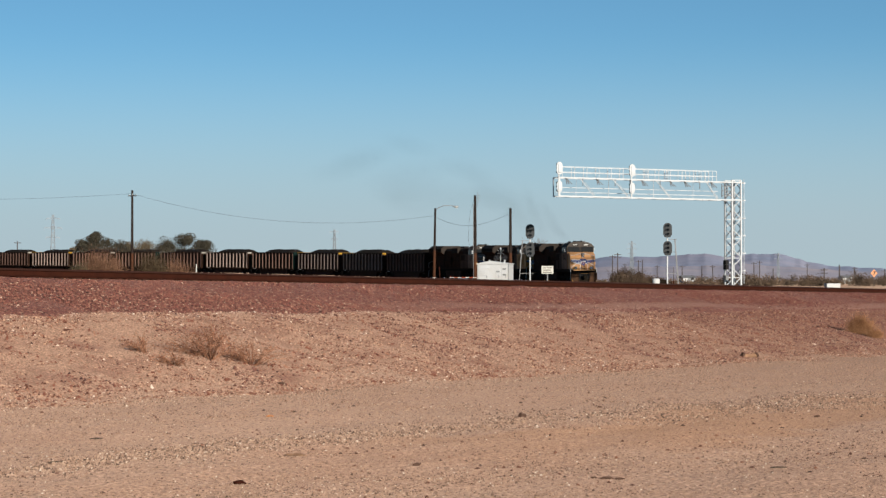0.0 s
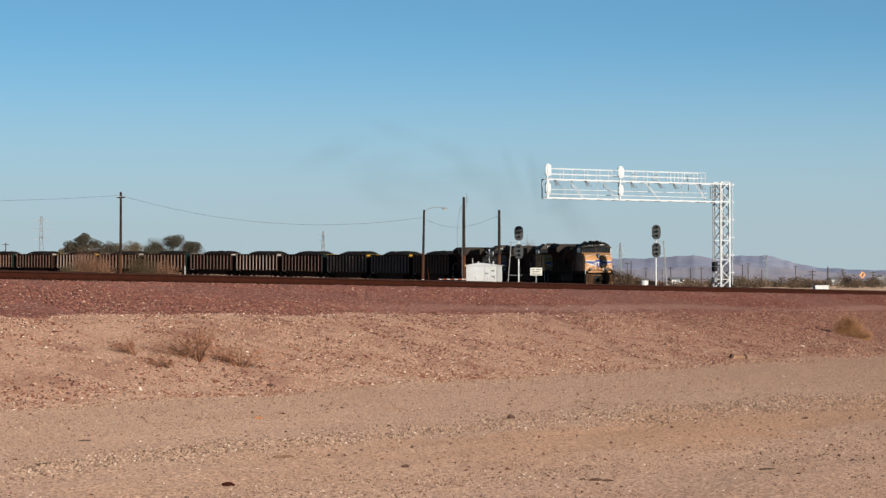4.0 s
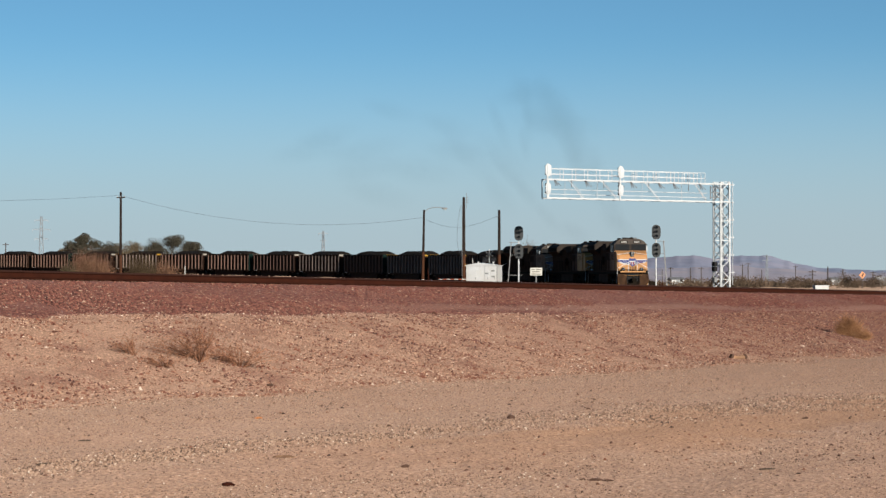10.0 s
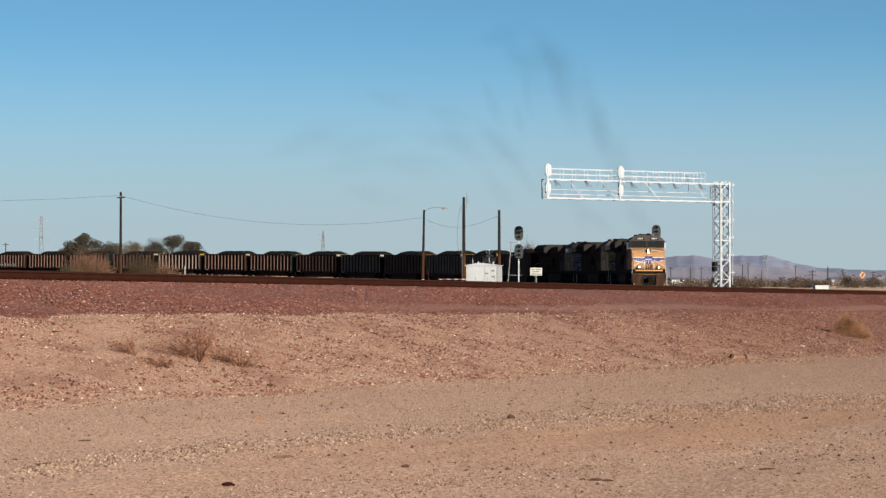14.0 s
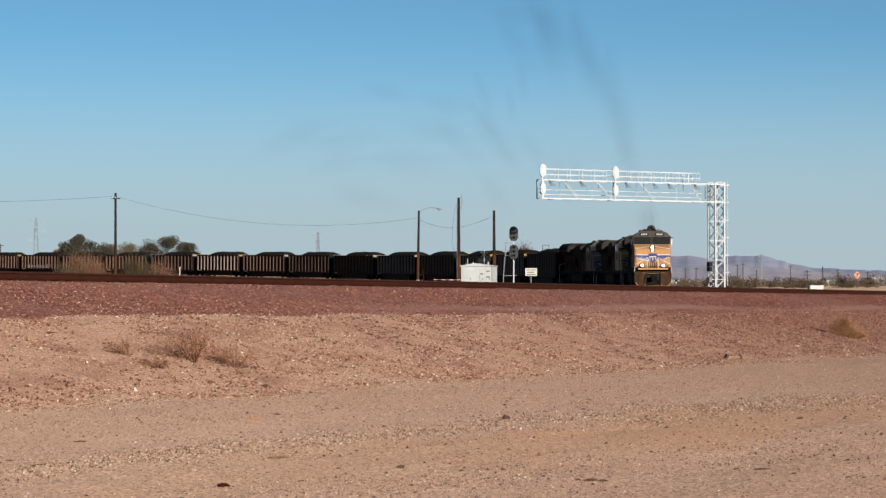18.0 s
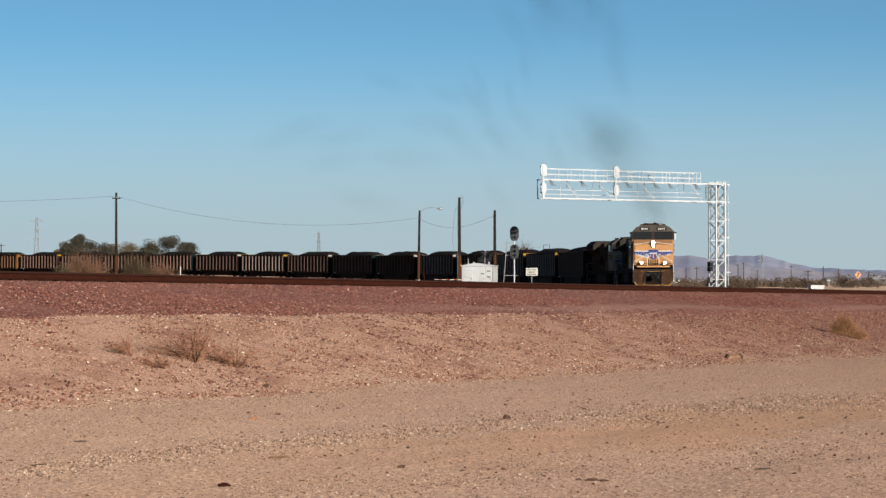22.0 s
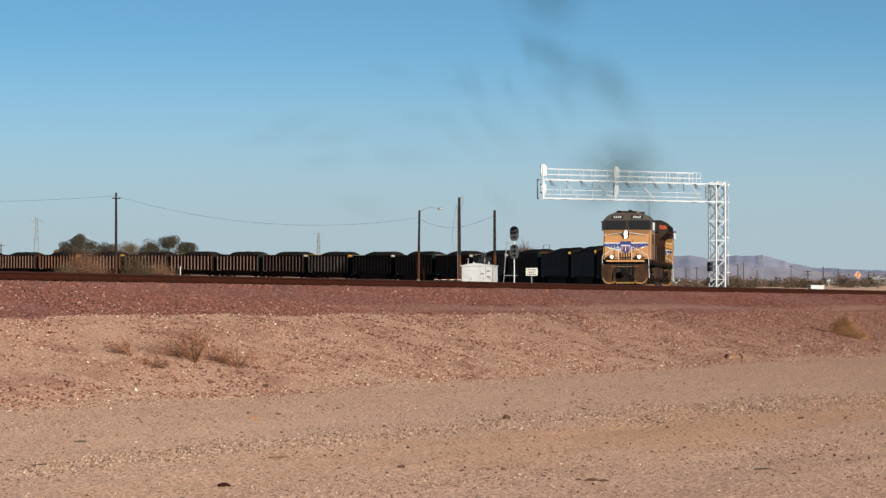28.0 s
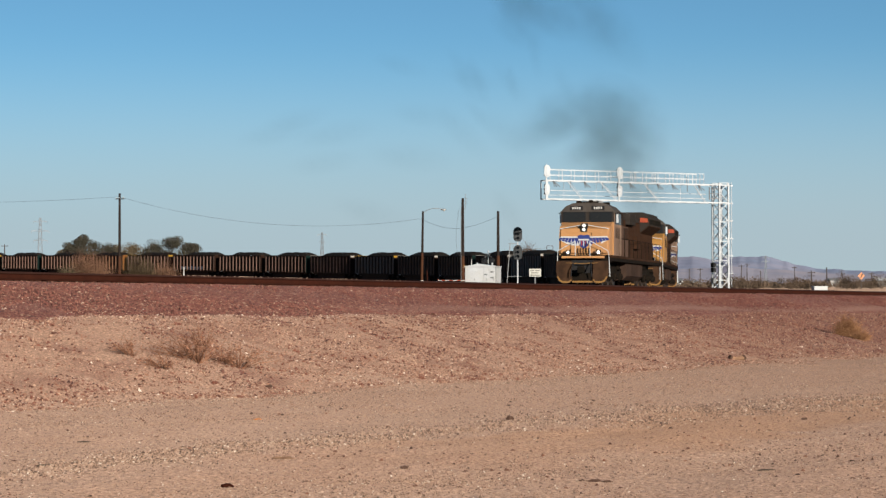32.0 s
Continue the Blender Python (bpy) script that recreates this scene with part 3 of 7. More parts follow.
def make_gravel():
    rng = np.random.default_rng(5)
    n = 330000
    # even over the ground in view, thicker on the gravelly strips
    d = 15.5 * (80 / 15.5) ** rng.random(n)
    a = np.radians(rng.uniform(-12.2, 12.2, n))
    x, y = d * np.tan(a), d
    u, p = along(x, y)
    mid = p + 0.5 * np.sin(u * 0.19) + 0.3 * np.sin(u * 0.47)
    # the windrow thrown up by the grader slants a little off the line
    q = p + 0.15 * (u - 23) + 0.25 * np.sin(u * 0.31)
    row = np.exp(-((q - np.interp(u, (16, 18, 21, 24, 30, 34, 45), (12.1, 12.5, 13.7, 14.2, 14.1, 13.6, 13.4))) / np.clip(0.65 + 0.06 * (u - 18), 0.65, 1.7)) ** 2)
    strip = 0.06 + 1.25 * row + 0.22 * np.exp(-((q - 17.6) / 0.9) ** 2) + 1.0 * np.exp(-((mid - 21.3) / 0.8) ** 2) + 0.4 * np.exp(-((q - 8.8) / 0.9) ** 2)
    strip *= 1 - 0.85 * np.exp(-((q - 11.2) / 1.3) ** 2) * smooth_step(u, 22, 26)
    clump = 0.5 + 0.32 * lattice(x, y, 1.1, 11) + 0.3 * lattice(u * 0.4, p, 0.45, 12) + 0.2 * lattice(x, y, 0.3, 13)
    keep = (rng.random(n) < strip * np.clip(clump, 0.05, 1)) & (p < 22.8)
    x, y, row = x[keep], y[keep], row[keep]
    size = (0.0065 + 0.016 * rng.random(len(x)) ** 3 + 0.0002 * y) * (1 + 0.4 * row)
    size = np.where(rng.random(len(x)) < 0.006, size * 2.0, size)
    stones("desert_gravel", x, y, height(x, y) + size * 0.08, size, PEBBLES, "scattered tan, rust and white desert pebbles", 6, 1.25)
    # fine grit everywhere between, drifted into patches
    n = 185000
    d = 15.5 * (62 / 15.5) ** rng.random(n)
    x = d * np.tan(np.radians(rng.uniform(-12.2, 12.2, n)))
    u, p = along(x, d)
    drift = 0.46 + 0.34 * lattice(x, d, 1.7, 14) + 0.36 * lattice(u * 0.3, p, 0.35, 15) + 0.2 * lattice(x, d, 0.4, 17)
    keep = (p < 23.0) & (rng.random(n) < drift * (1 - 0.55 * np.exp(-((p + 0.15 * (u - 23) - 11.2) / 1.5) ** 2) * (1 + 0.7 * smooth_step(u, 22, 26))))
    keep &= rng.random(n) < 1 - 0.55 * smooth_step(x, 0.5, 2.5) * smooth_step(p, 12.0, 9.5)
    x, y = x[keep], d[keep]
    size = 0.0055 + 0.014 * rng.random(len(x)) ** 3 + 0.00022 * y
    stones("desert_grit", x, y, height(x, y) + size * 0.06, size, GRIT, "fine tan and brown grit on the sand", 26, 1.0)
    # coarser dark stones turned up in the windrow, more of them further along
    n = 26000
    u, q = 26 + 34 * rng.random(n) ** 1.2, rng.standard_normal(n)
    mid = np.interp(u, (16, 18, 21, 24, 30, 34, 45), (12.1, 12.5, 13.7, 14.2, 14.1, 13.6, 13.4)) + 0.9 * q - 0.15 * (u - 23) - 0.25 * np.sin(u * 0.31)
    x, y = plan(u, mid)
    keep = (rng.random(n) < np.clip(0.30 + 0.5 * lattice(x, y, 0.9, 19), 0.03, 1) * smooth_step(u, 26, 34)) & (mid < 22)
    x, y = x[keep], y[keep]
    size = 0.018 + 0.040 * rng.random(len(x)) ** 2.3
    stones("windrow_stones", x, y, height(x, y) + size * 0.08, size, ROW_DARK, "dark grey-brown stones in a low windrow", 28)
    # dark flat chips lying here and there
    n = 4200
    d = 16 * (55 / 16) ** rng.random(n)
    x = d * np.tan(np.radians(rng.uniform(-12, 12, n)))
    u, p = along(x, d)
    keep = (p < 22.5) & (rng.random(n) < np.clip(0.35 + 0.6 * lattice(x, d, 2.2, 18), 0.03, 1))
    x, y = x[keep], d[keep]
    size = 0.018 + 0.05 * rng.random(len(x)) ** 2.5
    stones("stone_chips", x, y, height(x, y) + size * 0.03, size, DARK_CHIPS, "dark brown flat stone chips on the sand", 27, 0.85)
    # broken rock down the face of the bank, thick in patches
    n = 192000
    u, p = 20 + 82 * rng.random(n) ** 1.1, rng.uniform(21.3, 29.0, n)
    x, y = plan(u, p)
    clump = lattice(x, y, 1.6, 21) + 0.8 * lattice(x, y, 0.55, 22) + 0.4 * lattice(x, y, 0.22, 23)
    keep = rng.random(n) < 0.33 + 0.42 * clump + 0.10 * (p < 23.6) + 0.004 * (u - 45)
    x, y = x[keep], y[keep]
    size = 0.013 + 0.042 * rng.random(len(x)) ** 3.1 + 0.00015 * y
    size = np.where(rng.random(len(x)) < 0.012, size * 1.9, size)
    stones("bank_rubble", x, y, height(x, y) + size * 0.08, size, BANK_ROCKS, "rust-coloured broken rock on the sandy bank", 16)
    # larger dark stones in loose clusters
    n = 44000
    u, p = 20 + 80 * rng.random(n), rng.uniform(21.6, 28.6, n)
    x, y = plan(u, p)
    keep = rng.random(n) < np.clip(0.20 + 0.75 * lattice(x, y, 1.3, 24) + 0.6 * lattice(x, y, 0.45, 25), 0.01, 1)
    x, y = x[keep], y[keep]
    size = 0.028 + 0.062 * rng.random(len(x)) ** 2.6
    stones("dark_bank_stones", x, y, height(x, y) + size * 0.06, size, BANK_DARK, "dark red-brown stones in clusters on the bank", 17)
    # red rubble washed down the bank in slanting streaks
    n = 135000
    u, p = 22 + 80 * rng.random(n) ** 1.15, rng.uniform(22.2, 28.8, n)
    streak = 1.1 * lattice(u - 0.9 * p, p * 0.45, 1.7, 31) + 0.8 * lattice(u - 0.7 * p, p * 0.6, 0.7, 32) + 0.03 * (u - 48)
    keep = rng.random(n) < 0.75 * smooth_step(streak, 0.05, 1.0)
    x, y = plan(u[keep], p[keep])
    size = 0.014 + 0.048 * rng.random(len(x)) ** 3.1 + 0.0002 * y
    stones("red_rubble", x, y, height(x, y) + size * 0.08, size, RED_ROCKS, "dark red broken rock in streaks down the bank", 36)
    # pale stones gathered along the shoulder under the ballast
    n = 30000
    u, p = 16 + 75 * rng.random(n), 28.75 + 0.45 * rng.standard_normal(n)
    keep = (rng.random(n) < np.clip(0.55 + 0.5 * lattice(u, p, 0.8, 41), 0, 1) * (1 - smooth_step(u, 45, 75) * 0.75)) & (p < 29.6)
    u, p = u[keep], p[keep]
    x, y = plan(u, p)
    size = 0.014 + 0.034 * rng.random(len(x)) ** 2.5
    foot = EYE + np.interp(p - 0.25 * np.sin(u * 0.17), (28.3, 29.1, 30.1), (-0.50, -0.22, 0.04)) - fall(u)
    stones("shoulder_stones", x, y, np.maximum(height(x, y), foot) + size * 0.08, size, FOOT_ROCKS, "pale pinkish stones along the foot of the ballast", 46)


def make_ballast():
    us = np.concatenate([np.arange(-60, 10, 4.0), np.arange(10, 150, 0.5), np.arange(150, 261, 5.0)])
    ps = np.array([28.3, 29.1, 30.1, 30.9, 31.5, 31.9, 32.4, 33.7, 35.3, 36.5, 42.0, 45.0, 47.0])
    hs = np.array([-0.50, -0.22, 0.04, 0.24, 0.39, 0.46, 0.47, 0.47, 0.47, 0.47, 0.47, 0.44, -1.2])
    u, p = np.meshgrid(us, ps, indexing="ij")
    rng = np.random.default_rng(8)
    z = EYE + hs[None, :] - fall(u) + 0.02 * rng.standard_normal(u.shape) + 0.05 * np.sin(u * 0.31 + p) * (p < 31)
    x, y = plan(u, p + 0.25 * np.sin(u * 0.17) * (p < 30))
    n = len(ps)
    faces = [(i * n + j, (i + 1) * n + j, (i + 1) * n + j + 1, i * n + j + 1) for i in range(len(us) - 1) for j in range(n - 1)]
    tagged(raw("ballast_bed", np.stack([x, y, z], -1).reshape(-1, 3), faces, BALLAST, True), "bank of reddish crushed-stone railway ballast", "ballast", kind="structure")
    k = 77000
    u, p = 13 + 122 * rng.random(k) ** 1.2, rng.uniform(28.2, 32.3, k)
    keep = (u < 50) | (abs(p - 29.45) > 0.4) | (rng.random(k) < 0.2)
    u, p = u[keep], p[keep]
    k = len(u)
    x, y = plan(u, p)
    z = EYE + np.interp(p, ps, hs) - fall(u)
    size = 0.021 + 0.036 * rng.random(k) ** 1.9 + 0.0002 * u
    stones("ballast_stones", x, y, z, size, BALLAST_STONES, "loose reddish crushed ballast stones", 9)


make_ground()
make_gravel()
make_ballast()

# ---- tracks ----
RAIL = [(-0.07, 0.0), (0.07, 0.0), (0.07, 0.012), (0.012, 0.032), (0.009, 0.125), (0.034, 0.142), (0.036, 0.172), (0.026, 0.186), (-0.026, 0.186), (-0.036, 0.172), (-0.034, 0.142), (-0.009, 0.125), (-0.012, 0.032), (-0.07, 0.012)]


def sweep_rail(name, xs, ys, zs, side, parent, label):
    """A rail along a line, its foot at zs - 0.186, offset sideways."""
    dx, dy = np.gradient(xs), np.gradient(ys)
    q = np.hypot(dx, dy)
    nx, ny = -dy / q, dx / q
    verts, faces = [], []
    k = len(RAIL)
    for x, y, z, ax, ay in zip(xs, ys, zs, nx, ny):
        for o, h in RAIL:
            verts.append((x + ax * (side + o), y + ay * (side + o), z - 0.186 + h))
    for i in range(len(xs) - 1):
        for j in range(k):
            faces.append((i * k + j, i * k + (j + 1) % k, (i + 1) * k + (j + 1) % k, (i + 1) * k + j))
    ob = raw(name, verts, faces, RAIL_RUST)
    ob.data.materials.append(RAIL_HEAD)
    for f in ob.data.polygons:
        if f.index % k in (5, 6, 7, 8, 9):
            f.material_index = 1
    bm = bmesh.new()
    bm.from_mesh(ob.data)
    bmesh.ops.recalc_face_normals(bm, faces=bm.faces)
    bm.to_mesh(ob.data)
    bm.free()
    ob.parent = parent
    return tagged(ob, label)


def make_tracks():
    main = thing("main_track", Matrix(), "main railway track with rusty rails on red ballast", "railway track", kind="structure")
    us = np.arange(-60, 261, 4.0)
    zs = EYE + 0.707 - fall(us)
    for p in (33.0, 34.435):
        xs, ys = plan(us, np.full_like(us, p))
        sweep_rail("rail", xs, ys, zs, 0.0, main, "rusty steel rail with worn head")
    tie = mesh_of("tie", box(B(), -0.115, -1.3, -0.18, 0.115, 1.3, 0.0, 0.01), TIE_WOOD)
    plate = mesh_of("tie_plate", box(B(), -0.1, -0.18, 0.0, 0.1, 0.18, 0.02), RAIL_RUST)
    turn = math.degrees(math.atan2(CU, SU))
    for i in range(230):
        u = 22 + i * 0.52
        x, y = plan(u, 33.717)
        one = repeat("tie", tie, main, pose(x, y, EYE + 0.50 - float(fall(u)), 0, 0, turn))
        if i < 130:
            repeat("tie_plate", plate, one, pose(0, -0.7175, 0))
    side = thing("curved_track", Matrix(), "connecting railway track curving off the main line", "railway track", kind="structure")
    for o in (-0.7175, 0.7175):
        sweep_rail("rail", TX, TY, TZ, o, side, "rusty steel rail with worn head")
    bm = B()
    for s in np.arange(-330, 190, 1.2):
        x, y, z = track_at(s)
        ph = float(np.interp(s, ST, PH))
        m = pose(float(x), float(y), float(z) - 0.28, 0, 0, math.degrees(math.atan2(-math.cos(ph), math.sin(ph))))
        bmesh.ops.create_cube(bm, size=1.0, matrix=m @ Matrix.Diagonal((0.23, 2.6, 0.17, 1)))
    tagged(part("ties", bm, TIE_WOOD, side), "weathered wooden ties", kind="stuff")
    verts, faces = [], []
    offs, hs = (-4.2, -1.9, 1.9, 4.2), (-0.85, -0.25, -0.25, -0.85)
    for i in range(0, len(ST), 2):
        nx, ny = math.cos(PH[i]), math.sin(PH[i])
        verts += [(TX[i] + nx * o, TY[i] + ny * o, TZ[i] + h) for o, h in zip(offs, hs)]
    for i in range(len(verts) // 4 - 1):
        faces += [(4 * i + j, 4 * i + j + 1, 4 * i + j + 5, 4 * i + j + 4) for j in range(3)]
    tagged(raw("track_bed", verts, faces, BALLAST, True), "low ballast bed under the curved track", "ballast", kind="structure")


make_tracks()


# ---- the train (forward is +x, the rail head is z = 0) ----
def wheel_mesh(r):
    bm = B()
    for y in (-0.76, 0.76):
        s = 1 if y > 0 else -1
        tube(bm, (0, y - 0.06, 0), (0, y + 0.06, 0), r, sides=20)
        tube(bm, (0, y - s * 0.08, 0), (0, y - s * 0.05, 0), r + 0.028, sides=20)
        tube(bm, (0, y + s * 0.05, 0), (0, y + s * 0.085, 0), r * 0.8, r * 0.3, sides=12)
        for k in range(4):
            a = k * math.pi / 2
            tube(bm, (r * 0.5 * math.cos(a), y + s * 0.03, r * 0.5 * math.sin(a)), (r * 0.5 * math.cos(a), y + s * 0.09, r * 0.5 * math.sin(a)), 0.06, sides=6)
    tube(bm, (0, -0.9, 0), (0, 0.9, 0), 0.09, sides=8)
    return mesh_of("wheelset", bm, WHEEL)


LOCO_WHEEL, CAR_WHEEL = wheel_mesh(0.53), wheel_mesh(0.46)


def loco_truck(loco, x):
    frame_mesh = B()
    for s in (-1, 1):
        prism(frame_mesh, [(-2.5, 0.62), (-2.2, 0.42), (-1.3, 0.42), (-1.0, 0.62), (-0.6, 0.42), (0.6, 0.42), (1.0, 0.62), (1.3, 0.42), (2.2, 0.42), (2.5, 0.62), (2.45, 1.0), (1.3, 1.12), (-1.3, 1.12), (-2.45, 1.0)], "y", s * 1.12 - 0.07, s * 1.12 + 0.07)
    box(frame_mesh, -2.3, -1.0, 0.7, 2.3, 1.0, 0.95)
    truck = part("truck", frame_mesh, GRIME, loco, "grimy three-axle truck", at=pose(x, 0, 0))
    for dx in (-1.85, 0, 1.85):
        repeat("wheelset", LOCO_WHEEL, truck, pose(dx, 0, 0.53))
        for s in (-1, 1):
            part("axle_box", tube(box(B(), -0.2, -0.09, -0.2, 0.2, 0.09, 0.2, 0.04), (0, s * 0.06, 0), (0, s * 0.16, 0), 0.13, sides=10), GRIME, truck, at=pose(dx, s * 1.22, 0.55))
    for s in (-1, 1):
        part("brake_cylinder", tube(B(), (0, 0, 0), (0.45, 0, 0.08), 0.12, sides=8), GRIME, truck, at=pose(-1.2, s * 1.25, 0.98))
    return truck


def feathers(field, s, x):
    """Six blue feathers on one side of the winged nose emblem."""
    for k in range(6):
        a = 0.34 + k * 0.165
        low = 2.30 + 0.045 * k
        shape = prism(B(), [(s * a, 2.69), (s * (a + 0.15), 2.69 + 0.004 * k), (s * (a + 0.19 + 0.02 * k), low + 0.06), (s * (a + 0.06 + 0.02 * k), low)], "x", x, x + 0.012)
        part("feather", shape, BLUE, field, "blue feather")


def bowl_mesh():
    """A parabolic mirror 0.19 m wide that opens towards +x."""
    focus, rim, rings, n = 0.05, 0.098, 10, 28
    verts, faces = [(0, 0, 0)], []
    for k in range(1, rings + 1):
        r = rim * k / rings
        verts += [(r * r / (4 * focus), r * math.cos(2 * math.pi * j / n), r * math.sin(2 * math.pi * j / n)) for j in range(n)]
    faces = [(0, 1 + j, 1 + (j + 1) % n) for j in range(n)]
    faces += [(1 + k * n + j, 1 + (k + 1) * n + j, 1 + (k + 1) * n + (j + 1) % n, 1 + k * n + (j + 1) % n) for k in range(rings - 1) for j in range(n)]
    me = bpy.data.meshes.new("reflector")
    me.from_pydata(verts, [], faces)
    me.materials.append(MIRROR)
    for f in me.polygons:
        f.use_smooth = True
    return me


def small_ball(name, r, mat, front_only=False):
    bm = B()
    bmesh.ops.create_uvsphere(bm, u_segments=12, v_segments=8, radius=r, matrix=pose(0, 0, 0, 0, 90, 0))
    if front_only:
        bmesh.ops.delete(bm, geom=[v for v in bm.verts if v.co.x < -0.0005], context="VERTS")
    return mesh_of(name, bm, mat, True)


BOWL, BULB, SHIELD = bowl_mesh(), small_ball("bulb", 0.009, BEAM), small_ball("bulb_shield", 0.0115, BLACK, True)


def sealed_beam(parent, x, z, label):
    at = pose(x, 0, z, 0, 0, 2)
    repeat("reflector", BOWL, parent, at, "mirrored lamp reflector")
    repeat("bulb", BULB, parent, at @ pose(0.05, 0, 0), label)
    repeat("bulb_shield", SHIELD, parent, at @ pose(0.052, 0, 0))
    ring = B()
    n = 20
    for k in range(n):
        p, q = [(0.108 * math.cos(2 * math.pi * j / n), 0.108 * math.sin(2 * math.pi * j / n)) for j in (k, k + 1)]
        tube(ring, (0.045, *p), (0.045, *q), 0.012, sides=5)
    part("lamp_ring", ring, GALVANISED, parent, at=at)


def make_loco(m):
    loco = thing("locomotive", m, "yellow and grey diesel freight locomotive, dusty, headlights lit", "locomotive", "locomotives of the train")
    # running gear and frame
    part("frame", box(box(B(), -10.3, -1.5, 1.38, 10.1, 1.5, 1.72, 0.03), -10.1, -0.7, 0.95, 9.9, 0.7, 1.38), GRIME, loco, "dusty deck and side sill")
    for s in (-1, 1):
        part("sill_stripe", box(B(), -10.2, s * 1.505 - 0.006, 1.58, 10.0, s * 1.505 + 0.006, 1.70), SHADED_YELLOW, loco, "yellow sill stripe, darkened for its shaded side")
    tank = B()
    prism(tank, [(-1.32, 0.62), (-1.05, 0.36), (1.05, 0.36), (1.32, 0.62), (1.32, 1.37), (-1.32, 1.37)], "x", -3.4, 3.0)
    part("fuel_tank", tank, material("tank_dust", (0.038, 0.023, 0.017), 0.85, 0, (0.014, 0.009, 0.007), 1.0, 0.7, 20, 0.15), loco, "dusty grey-brown fuel tank")
    for s in (-1, 1):
        part("air_reservoir", tube(B(), (-5.4, s * 1.1, 1.2), (-3.6, s * 1.1, 1.2), 0.16, sides=10), GRIME, loco)
    for x in (6.65, -6.65):
        loco_truck(loco, x)
    # nose and cab
    nose = B()
    prism(nose, [(8.6, 1.72), (9.95, 1.72), (9.98, 2.0), (9.95, 2.9), (9.72, 3.3), (8.6, 3.62)], "y", -1.43, 1.43)
    bmesh.ops.bevel(nose, geom=[e for e in nose.edges if min(v.co.x for v in e.verts) > 9.5], offset=0.11, segments=3, affect="EDGES")
    part("nose", nose, YELLOW, loco, "broad yellow nose")
    part("nose_door", box(B(), 9.955, 0.45, 1.8, 9.985, 1.0, 3.0, 0.01), YELLOW, loco)
    cab = B()
    prism(cab, [(-1.50, 1.72), (1.50, 1.72), (1.52, 3.6), (1.50, 4.18), (1.22, 4.44), (0.80, 4.62), (-0.80, 4.62), (-1.22, 4.44), (-1.50, 4.18), (-1.52, 3.6)], "x", 6.2, 8.72)
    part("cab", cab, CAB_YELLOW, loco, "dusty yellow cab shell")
    part("cab_front", prism(B(), [(-1.50, 1.76), (1.50, 1.76), (1.52, 3.6), (1.5, 4.16), (-1.5, 4.16), (-1.52, 3.6)], "x", 8.70, 8.73), YELLOW, loco, "yellow front of the cab")
    part("windscreen_surround", prism(B(), [(-1.53, 3.60), (1.53, 3.60), (1.52, 4.2), (-1.52, 4.2)], "x", 8.72, 8.742), ROOF_GREY, loco, "dark grey paint round the windscreens")
    roof = B()
    prism(roof, [(-1.57, 4.12), (-1.51, 4.12), (-1.20, 4.45), (-0.78, 4.62), (0.78, 4.62), (1.20, 4.45), (1.51, 4.12), (1.57, 4.12), (1.57, 4.19), (1.25, 4.52), (0.84, 4.70), (-0.84, 4.70), (-1.25, 4.52), (-1.57, 4.19)], "x", 6.1, 8.78)
    part("cab_roof", roof, BROW_GREY, loco, "grey cab roof with sloped sides")
    brow = B()
    prism(brow, [(-1.5, 4.20), (1.5, 4.20), (1.22, 4.45), (0.80, 4.64), (-0.80, 4.64), (-1.22, 4.45)], "x", 8.70, 8.80)
    part("brow", brow, BROW_GREY, loco, "grey brow over the windscreen")
    for s in (-1, 1):
        part("windscreen_frame", box(B(), 8.70, s * 0.76 - 0.67, 3.60, 8.758, s * 0.76 + 0.67, 4.26, 0.01), BLACK, loco)
        part("windscreen", box(B(), 8.728, s * 0.76 - 0.61, 3.66, 8.778, s * 0.76 + 0.61, 4.20, 0.008), GLASS, loco, "dark windscreen pane")
        part("wiper", strut(B(), (8.775, s * 0.2, 3.72), (8.775, s * 0.7, 4.0), 0.025), BLACK, loco)
        board = part("number_board", box(B(), 8.79, s * 0.62 - 0.37, 4.30, 8.84, s * 0.62 + 0.37, 4.52, 0.02), BLACK, loco, "black number board")
        for k in range(4):
            part("number_bar", box(B(), 8.842, s * 0.62 - 0.24 + k * 0.13, 4.35, 8.852, s * 0.62 - 0.16 + k * 0.13, 4.47), WHITE, board)
        for x0, x1 in ((7.55, 8.35), (6.5, 7.35)):
            part("side_window", box(B(), x0, s * 1.545 - 0.012, 3.5, x1, s * 1.545 + 0.012, 4.12), GLASS, loco, "dark cab side window")
        part("mirror", box(B(), 8.2, s * 1.57, 3.58, 8.26, s * 1.57 + s * 0.12, 4.08, 0.02), STEEL_WHITE, loco, "pale side mirror and wind deflector")
        part("cab_door", box(B(), 6.3, s * 1.54 - 0.012, 1.8, 6.95, s * 1.54 + 0.012, 3.45, 0.005), CAB_YELLOW, loco)
        part("sun_visor", box(B(), 6.6, s * 1.58, 4.12, 8.3, s * 1.58 + s * 0.16, 4.17), ROOF_GREY, loco)
    # emblem on the nose
    for s in (-1, 1):
        field = part("wing", prism(B(), [(s * 0.3, 2.70), (s * 1.38, 2.74), (s * 1.36, 2.56), (s * 1.0, 2.36), (s * 0.7, 2.27), (s * 0.3, 2.24)], "x", 9.975, 9.984), WHITE, loco, "white emblem wing with blue feathers")
        feathers(field, s, 9.985)
        part("nose_rail", tube(B(), (9.80, s * 0.22, 3.40), (9.80, s * 1.40, 3.20), 0.02, sides=6), STEEL_WHITE, loco, "white grab rail on the nose")
